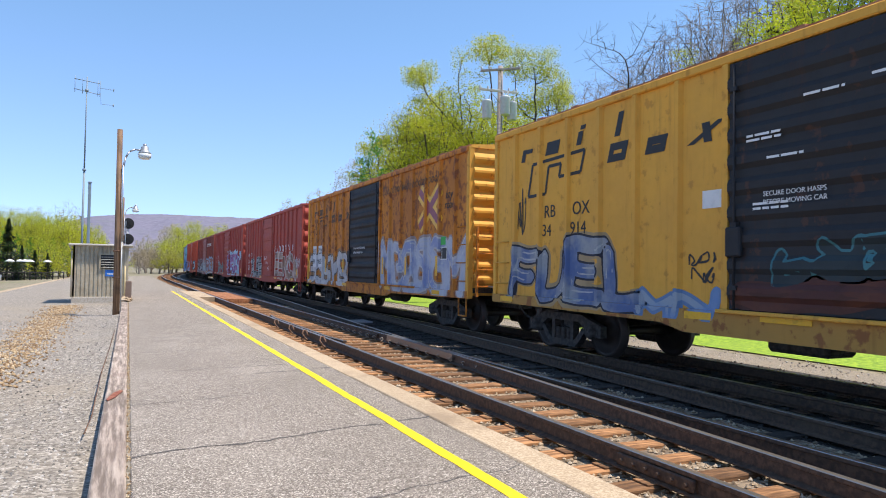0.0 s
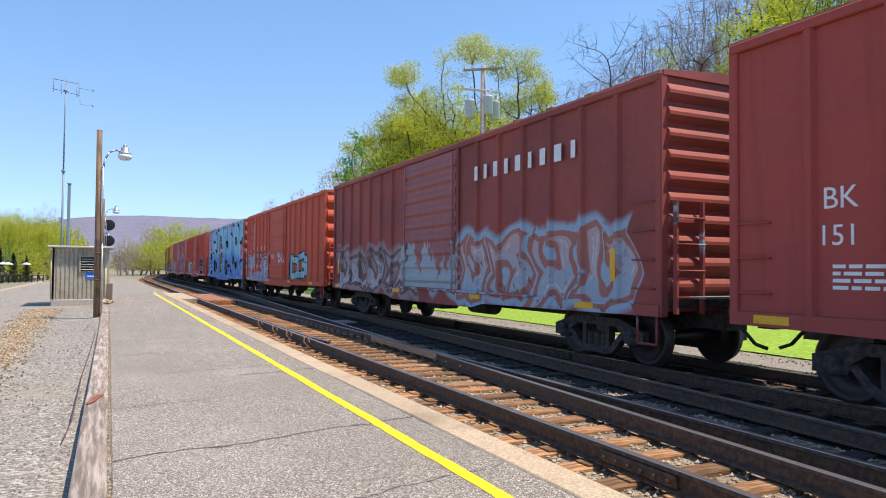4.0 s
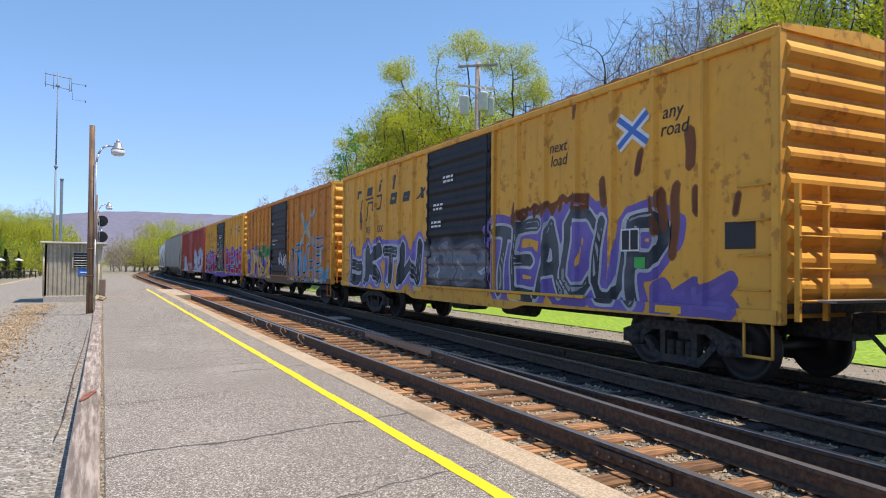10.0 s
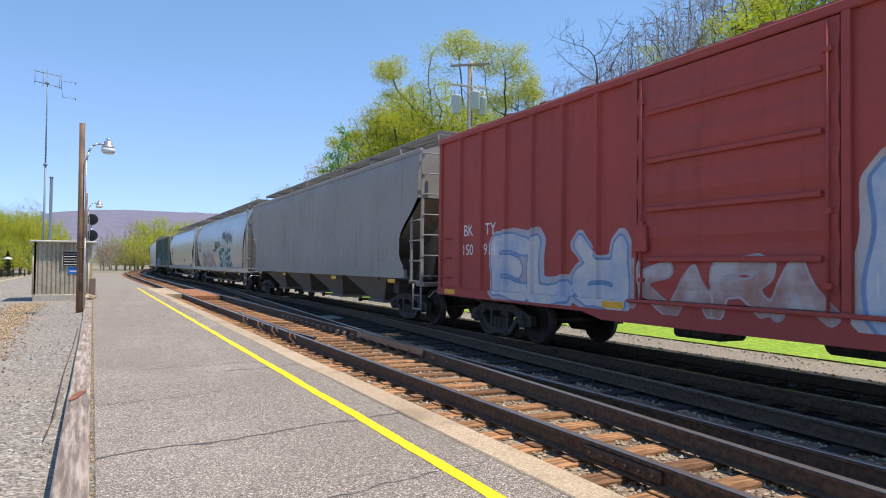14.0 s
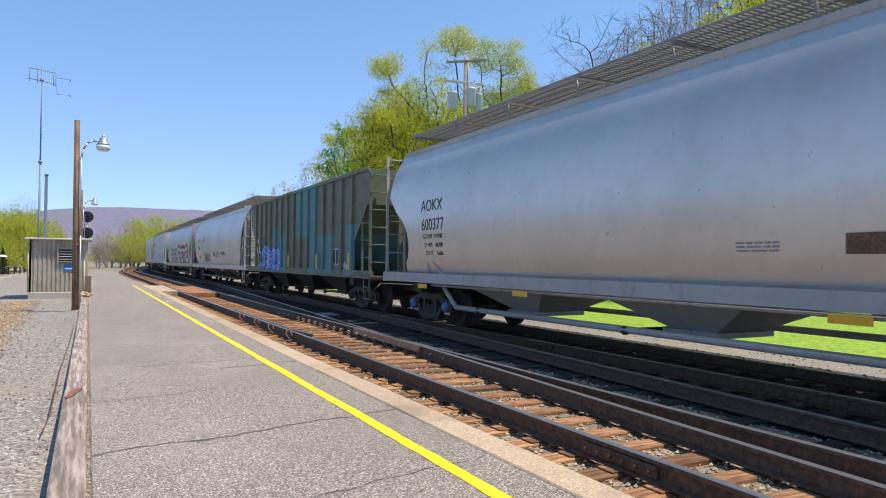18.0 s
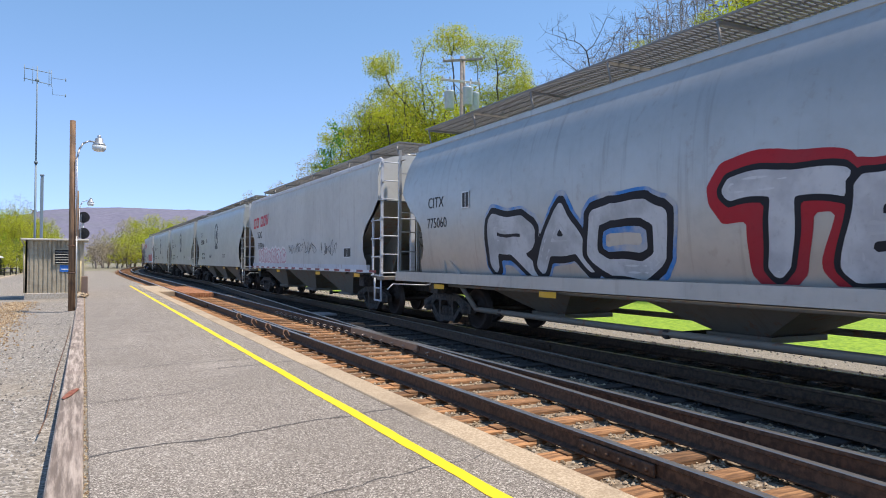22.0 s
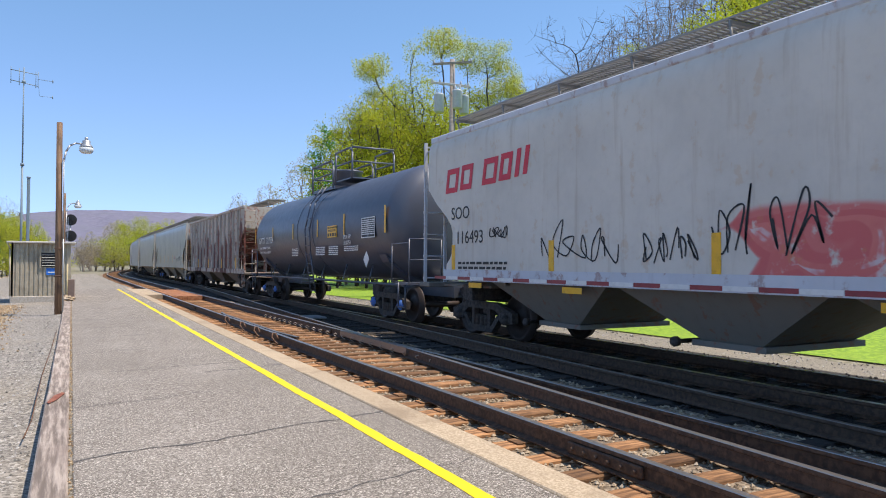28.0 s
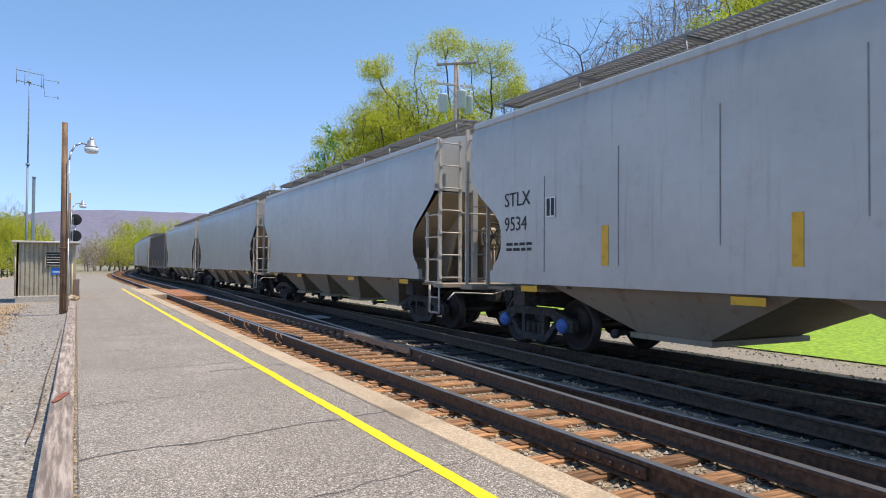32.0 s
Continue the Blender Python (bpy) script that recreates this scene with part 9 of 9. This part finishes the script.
    piece(c, "STGE", -4.9, -0.9, 1.3, 2.35, ((0.02, 0.15, 0.10), (0.03, 0.19, 0.14)), (0.55, 0.60, 0.62), ((0.30, 0.40, 0.44), (0.52, 0.56, 0.56)), 0.20, 0.05, 0.12, 71)
    piece(c, "SKOA", 1.0, 6.4, 1.3, 2.15, ((0.40, 0.22, 0.12), (0.46, 0.32, 0.22)), ((0.30, 0.50, 0.62), (0.18, 0.36, 0.52)), (0.46, 0.40, 0.34), 0.17, 0.05, 0.07, 72)
    words("CITX", 0.34, BLACK, c, 7.8, 2.70, -1.582)
    words("775397", 0.32, BLACK, c, 7.85, 2.27, -1.566)
    for y, z, w, h, s in ((-2.0, 2.9, 1.3, 0.7, 52), (-3.4, 2.6, 2.0, 0.9, 53), (0.7, 2.5, 2.2, 0.5, 54), (1.2, 2.2, 1.2, 0.3, 55), (0.4, 2.4, 0.9, 0.3, 56)):
        scrawl(c, SCRAWL, y, z, w, h, 6, s, bow=True, r=0.03)
    p = car_paint("silver_paint", (0.60, 0.58, 0.54), 35.0, 0.02, streak=0.12, rough=0.30, metal=0.62, spec=0.5)
    c, H = covered_hopper("clean silver round-sided pneumatic hopper car", *hop(15), p, "round", 3, 4.28, low_paint=SLOPE, square=True, trim=SLOPE, hub_mat=HUB_BLUE)
    words("AOKX", 0.38, BLACK, c, 7.24, 2.68, -1.586)
    words("600377", 0.38, BLACK, c, 7.22, 2.24, -1.58)
    words("LD LMT  219700", 0.14, BLACK, c, 7.15, 2.05, -1.566)
    words("LT WT    66300", 0.14, BLACK, c, 7.12, 1.85, -1.556)
    words("CU FT     5660", 0.14, BLACK, c, 7.09, 1.66, -1.55)
    bars(c, SEAM, -1.6, 1.75, 3, 0.6, 0.025, -1.53)
    plate(c, RUST_IRON, -3.0, 1.62, 0.42, 0.22, -1.552, "placard", "brown square placard")

    def teal_patches():
        """Dull olive-black side sheets, repainted here and there in blue-green rectangles."""
        k = Nodes("olive_paint")
        xyz = k.n("ShaderNodeSeparateXYZ", {0: k.at}).outputs
        on = 0.0
        for y0, y1, z0, z1 in ((-2.0, -0.15, 2.35, 4.2), (-2.9, -2.0, 1.1, 4.2), (-4.8, -2.9, 1.1, 2.35), (-6.8, -5.85, 1.1, 2.6), (1.2, 1.95, 1.1, 2.6), (2.6, 3.4, 1.1, 2.9)):
            inside = k.op("MULTIPLY", k.op("MULTIPLY", k.op("GREATER_THAN", xyz[1], y0), k.op("LESS_THAN", xyz[1], y1)), k.op("MULTIPLY", k.op("GREATER_THAN", xyz[2], z0), k.op("LESS_THAN", xyz[2], z1)))
            on = k.op("MAXIMUM", on, inside)
        n = k.noise(2.0, 5.0)
        col = k.mix(k.step(n, 0.3, 0.7), (0.096, 0.108, 0.066), (0.142, 0.158, 0.106))
        col = k.mix(k.op("MULTIPLY", on, 0.85), col, k.mix(n, (0.045, 0.18, 0.195), (0.085, 0.255, 0.26)))
        gc, gm = letters(k, xyz[1], xyz[2], (2.0, 5.6, 1.15, 2.05, 4, (0.05, 0.14, 0.55), (0.08, 0.24, 0.68), (0.30, 0.45, 0.75), (0.04, 0.10, 0.36), 60.0))
        col = k.mix(k.op("MULTIPLY", gm, 0.9), col, gc)
        k.bump(k.noise(2.0, 3.0), 0.2, 0.03)
        return k.out(col, 0.6)

    p = teal_patches()
    c, H = ribbed_hopper("olive-black ribbed hopper car with blue-green patches", *hop(16), p, 15, 4.12, car_paint("dark_low", (0.05, 0.046, 0.04), 36.0, 0.2))
    words("NO  KL", 0.3, MARK, c, 6.45, 2.28, -1.53)
    bars(c, MARK, 6.5, 1.85, 1, 0.9, 0.28, -1.53)
    framed(c, -4.6, 1.4, 0.7, 0.5, -1.53)
    scrawl(c, CHALKY, -5.5, 1.25, 0.6, 0.3, 5, 61, x=-1.53)
    p = car_paint("grey_paint", (0.57, 0.55, 0.515), 37.0, 0.05, streak=0.3, metal=0.35, rough=0.36, spec=0.5)
    c, H = covered_hopper("pale grey round-sided hopper car with small scrawls", *hop(17), p, "round", 5, 4.28, low_paint=grime, end_sheet=True)
    words("FLRX", 0.36, BLACK, c, 6.7, 2.72, -1.585)
    words("5616", 0.36, BLACK, c, 6.7, 2.25, -1.566)
    bars(c, BLACK, 6.6, 1.75, 2, 0.8, 0.05, -1.50)
    scrawl(c, SCRAWL, 4.7, 1.3, 2.9, 0.95, 7, 77, bow=True, r=0.014)
    scrawl(c, SCRAWL, 4.2, 1.35, 2.2, 0.8, 5, 78, bow=True, r=0.014)
    scrawl(c, SCRAWL, 0.8, 1.7, 2.4, 0.45, 7, 62, bow=True, r=0.02)
    framed(c, 4.35, 2.68, 0.3, 0.34, -1.582)
    part("reflector", Shape().box(-1.575, -1.568, -0.06, 0.06, 0, 0.42), STRIPE, c, "yellow reflective strip", pose(0.03, 5.15, 1.5))
    scrawl(c, SCRAWL, -2.4, 1.8, 1.4, 0.3, 6, 63, bow=True, r=0.025)
    p = car_paint("grey_paint", (0.50, 0.485, 0.455), 39.0, 0.08, metal=0.5, rough=0.38, spec=0.5)
    c, H = covered_hopper("grey round-sided hopper car with red and black graffiti", *hop(18), p, "round", 3, 4.28, low_paint=grime, square=True)
    piece(c, "RAO", 0.4, 4.95, 1.32, 2.42, ((0.40, 0.40, 0.40), (0.58, 0.58, 0.58)), (0.02, 0.02, 0.025), ((0.04, 0.22, 0.55), (0.46, 0.46, 0.46)), 0.24, 0.11, 0.08, 75)
    piece(c, "TETE", -6.8, -0.6, 1.32, 2.5, ((0.44, 0.44, 0.45), (0.60, 0.60, 0.60)), (0.02, 0.02, 0.025), ((0.42, 0.02, 0.03), (0.36, 0.03, 0.04)), 0.24, 0.07, 0.16, 76)
    words("CITX", 0.34, BLACK, c, 7.6, 2.70, -1.582)
    words("775060", 0.32, BLACK, c, 7.65, 2.25, -1.566)
    framed(c, 6.0, 2.6, 0.3, 0.35, -1.582)

    # Lower hopper paint, darkened to imitate the shade below the sill.
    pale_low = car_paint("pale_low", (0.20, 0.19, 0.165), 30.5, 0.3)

    def red_mark(car, y, z, k=1.0):
        for i, (dy, w, hole) in enumerate(((0.0, 0.46, True), (0.56, 0.42, True), (1.35, 0.46, True), (1.9, 0.36, True), (2.38, 0.12, False), (2.62, 0.12, False))):
            slant_block(car, LOGO_RED, y - dy * k, z + 0.02 * i, w * k, 0.46 * k, -1.582, 0.2, hole)

    p = car_paint("white_paint", PALE, 41.0, 0.05, streak=0.35, graffiti=((1.5, 6.0, 1.35, 2.0, 6, (0.66, 0.56, 0.56), (0.72, 0.66, 0.65), (0.55, 0.30, 0.32), (0.76, 0.72, 0.71), 66.0),))
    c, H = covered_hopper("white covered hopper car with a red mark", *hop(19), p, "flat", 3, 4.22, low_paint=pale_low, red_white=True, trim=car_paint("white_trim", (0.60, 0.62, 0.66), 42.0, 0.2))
    red_mark(c, 7.2, 2.95, 1.0)
    words("SOO", 0.42, SCRAWL, c, 6.4, 2.5, -1.582)
    words("113914", 0.42, SCRAWL, c, 6.35, 2.0, -1.582)
    scrawl(c, SCRAWL, 1.0, 1.75, 3.5, 0.55, 9, 67, -1.582, 0.011)
    scrawl(c, SCRAWL, -3.0, 1.7, 1.6, 0.5, 6, 68, -1.582, 0.011)
    framed(c, -5.3, 1.6, 0.62, 0.3, -1.582)
    for i in (20, 21, 22):
        p = car_paint("bluish_grey_paint", (0.47, 0.49, 0.465), 43.0 + 2 * i, 0.04, streak=0.35, rough=0.36, metal=0.2, spec=0.5)
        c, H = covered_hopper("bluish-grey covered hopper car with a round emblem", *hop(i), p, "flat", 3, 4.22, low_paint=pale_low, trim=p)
        for r0, r1, mat, dx in ((0.62, 0.69, SLATE_INK, 0.002), (0.52, 0.60, SLATE_INK, 0.002), (0.0, 0.26, SLATE_INK, 0.003)):
            ring = Shape()
            n = 28
            v = [(-1.580 - dx, -0.1 + r * 0.88 * math.cos(2 * math.pi * j / n), 3.0 + r * math.sin(2 * math.pi * j / n)) for j in range(n) for r in (max(r0, 0.001), r1)]
            ring.add(v, [(2 * j, 2 * j + 1, 2 * ((j + 1) % n) + 1, 2 * ((j + 1) % n)) for j in range(n)])
            part("emblem_ring", ring, mat, c, "round dark emblem")
        part("emblem_banner", Shape().prism([(0.38, 2.28), (0.30, 2.16), (-0.50, 2.16), (-0.58, 2.28), (-0.46, 2.38), (0.26, 2.38)], "x", -1.585, -1.580), SLATE_INK, c, "dark banner under the emblem")
        words("CP", 0.42, BLACK, c, 5.84, 3.02, -1.582)
        words(("652880", "652317", "652904")[i - 20], 0.42, BLACK, c, 5.84, 2.54, -1.582)
        words("LD LMT 226200", 0.2, BLACK, c, 5.42, 1.84, -1.582)
        words("LT WT    59800", 0.2, BLACK, c, 5.42, 1.58, -1.582)
        for k in range(2):
            bars(c, BLACK, 2.4 - 4.6 * k, 1.8, 3, 0.8, 0.035, -1.582)
        framed(c, 3.6, 2.6, 0.25, 0.3, -1.582)
        if i == 21:
            scrawl(c, CHALKY, -4.4, 1.5, 1.6, 0.4, 6, 69, -1.582, 0.03)
    p = car_paint("white_paint", (0.64, 0.605, 0.54), 47.0, 0.14, (0.34, 0.19, 0.06), streak=0.5, graffiti=((-6.5, -0.6, 1.25, 2.05, 3, (0.62, 0.14, 0.13), (0.66, 0.18, 0.16), (0.60, 0.12, 0.12), (0.62, 0.16, 0.15), 70.0),))
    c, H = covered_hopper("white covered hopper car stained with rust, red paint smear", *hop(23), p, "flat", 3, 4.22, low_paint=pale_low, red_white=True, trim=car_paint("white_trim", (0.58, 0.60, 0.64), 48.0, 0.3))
    red_mark(c, 6.65, 2.98, 1.08)
    words("SOO", 0.36, SCRAWL, c, 6.4, 2.42, -1.582)
    words("116493", 0.36, SCRAWL, c, 6.2, 1.92, -1.582)
    bars(c, BLACK, 6.1, 1.5, 2, 1.8, 0.05, -1.582)
    for y, z, w, h, s in ((3.4, 1.5, 2.0, 0.8, 71), (0.9, 1.5, 0.9, 0.7, 72), (-0.2, 1.55, 1.6, 1.0, 73), (-2.8, 1.9, 1.6, 0.6, 74), (4.9, 2.0, 0.6, 0.3, 75)):
        scrawl(c, SCRAWL, y, z, w, h, 6, s, -1.582, 0.013)
    for y in (6.3, 3.0, -0.3):
        part("reflector", shared("reflector_flat_tall", lambda: Shape().box(-1.584, -1.578, -0.07, 0.07, 0, 0.6)), STRIPE, c, "yellow reflective strip", m=pose(0, y, 1.3))

    p = car_paint("tank_paint", (0.072, 0.083, 0.113), 49.0, 0.02, streak=0.15, rough=0.40, spec=0.85)
    tank_car("dark slate tank car with yellow reflective strips", *hop(24), p)

    p = car_paint("rusty_white_paint", (0.50, 0.44, 0.365), 51.0, 0.45, (0.20, 0.07, 0.045), streak=0.7, wash=(0.085, 0.034, 0.026))
    c, H = ribbed_hopper("ribbed covered hopper car, whitewash worn to maroon rust", *hop(25), p, 14, 4.12, car_paint("dusty_low", (0.26, 0.22, 0.18), 52.0, 0.4), covered=True, post_paint=car_paint("post_whitewash", (0.44, 0.39, 0.33), 52.5, 0.25, (0.16, 0.06, 0.045)))
    for y in (2.2, 0.9, -1.9):
        plate(c, DULL_STEEL, y, 1.3, 0.45, 0.4, -1.53)

    shades = ((0.52, 0.50, 0.455), (0.50, 0.485, 0.445), (0.43, 0.435, 0.41), (0.48, 0.47, 0.445), None, (0.42, 0.43, 0.44), (0.46, 0.46, 0.46), (0.4, 0.4, 0.4), (0.46, 0.46, 0.45), (0.43, 0.43, 0.43))
    for i in range(26, 36):
        if shades[i - 26] is None:
            ribbed_hopper("grey-brown ribbed hopper car", *hop(i), car_paint("brownish_paint", (0.22, 0.19, 0.17), 53.0 + i, 0.3), 14, 4.12)
            continue
        p = car_paint("light_grey_paint", shades[i - 26], 55.0 + 2 * i, 0.05, streak=0.45, rough=0.36, metal=0.3, spec=0.5)
        c, H = covered_hopper("light grey covered hopper car, dusty below", *hop(i), p, "flat", 3 if i == 26 else 4, 4.25, low_paint=car_paint("dusty_low", (0.36, 0.29, 0.21), 56.0 + i, 0.2), hub_mat=HUB_BLUE if i == 26 else None, ladder_paint=car_paint("ladder_paint", (0.52, 0.48, 0.41), 57.0 + i, 0.2))
        if i == 26:
            words("STLX", 0.36, BLACK, c, 8.42, 2.56, -1.582)
            words("9534", 0.36, BLACK, c, 8.42, 2.12, -1.582)
            framed(c, 7.15, 2.3, 0.26, 0.34, -1.582)
            framed(c, -6.3, 1.68, 0.5, 0.34, -1.582)
            bars(c, BLACK, 8.35, 1.85, 2, 0.8, 0.05, -1.582)
            bars(c, SEAM, -7.2, 1.9, 3, 0.7, 0.035, -1.582)
            bars(c, LOGO_RED, -3.8, 1.95, 2, 0.8, 0.05, -1.582)
            bars(c, BLACK, -5.0, 1.8, 3, 0.9, 0.04, -1.582)
            for y in (5.68, 2.57, -0.03, -2.7, -8.2):
                part("reflector", shared("reflector_flat_tall", lambda: Shape().box(-1.584, -1.578, -0.07, 0.07, 0, 0.6)), STRIPE, c, "yellow reflective strip", m=pose(0, y, 1.5))
            for k in range(9):
                part("weld_seam", shared("weld_seam", lambda: Shape().box(-1.583, -1.576, -0.008, 0.008, 1.26, 3.0)), SEAM, c, m=pose(0, -7.2 + 1.8 * k, 0.25 * ((k * 7) % 4)))


train()


# ---- how the train runs ----
def motions():
    """The train rolls past at an even pace, round the bend and down the straight."""
    for car, s0, base in CARS:
        rows = []
        for i in range(65):
            t = i * 0.5
            s = s0 - SPEED * t
            xa, ya, _ = line(s - base / 2, FAR_X)
            xb, yb, _ = line(s + base / 2, FAR_X)
            turn_ = math.degrees(math.atan2(xb - xa, yb - ya))
            rows.append((t, pose((xa + xb) / 2, (ya + yb) / 2, RAIL_Z, 0, 0, -turn_)))
        walk(car, rows)
    place = {car: s0 for car, s0, _ in CARS}
    for wheel, car in WHEELS:
        # each wheel turns while its car is near enough for it to be told
        y = wheel.matrix_basis.translation.y
        t0 = max(0.0, (place[car] - 48) / SPEED)
        t1 = min(32.0, (place[car] + 14) / SPEED)
        m = wheel.matrix_basis.copy()
        rows = [] if t0 == 0 else [(0.0, m)]
        n0, n1 = math.ceil(t0 * FPS), math.floor(t1 * FPS)
        turn_ = lambda n: m @ pose(0, 0, 0, math.degrees((n - n0) / FPS * SPEED / 0.457) % 360)
        rows += [(n / FPS, turn_(n)) for n in range(n0, n1 + 1)]
        if not rows or rows[-1][0] < 31.99:
            rows.append((32.0, rows[-1][1] if rows else m))
        walk(wheel, rows)


motions()
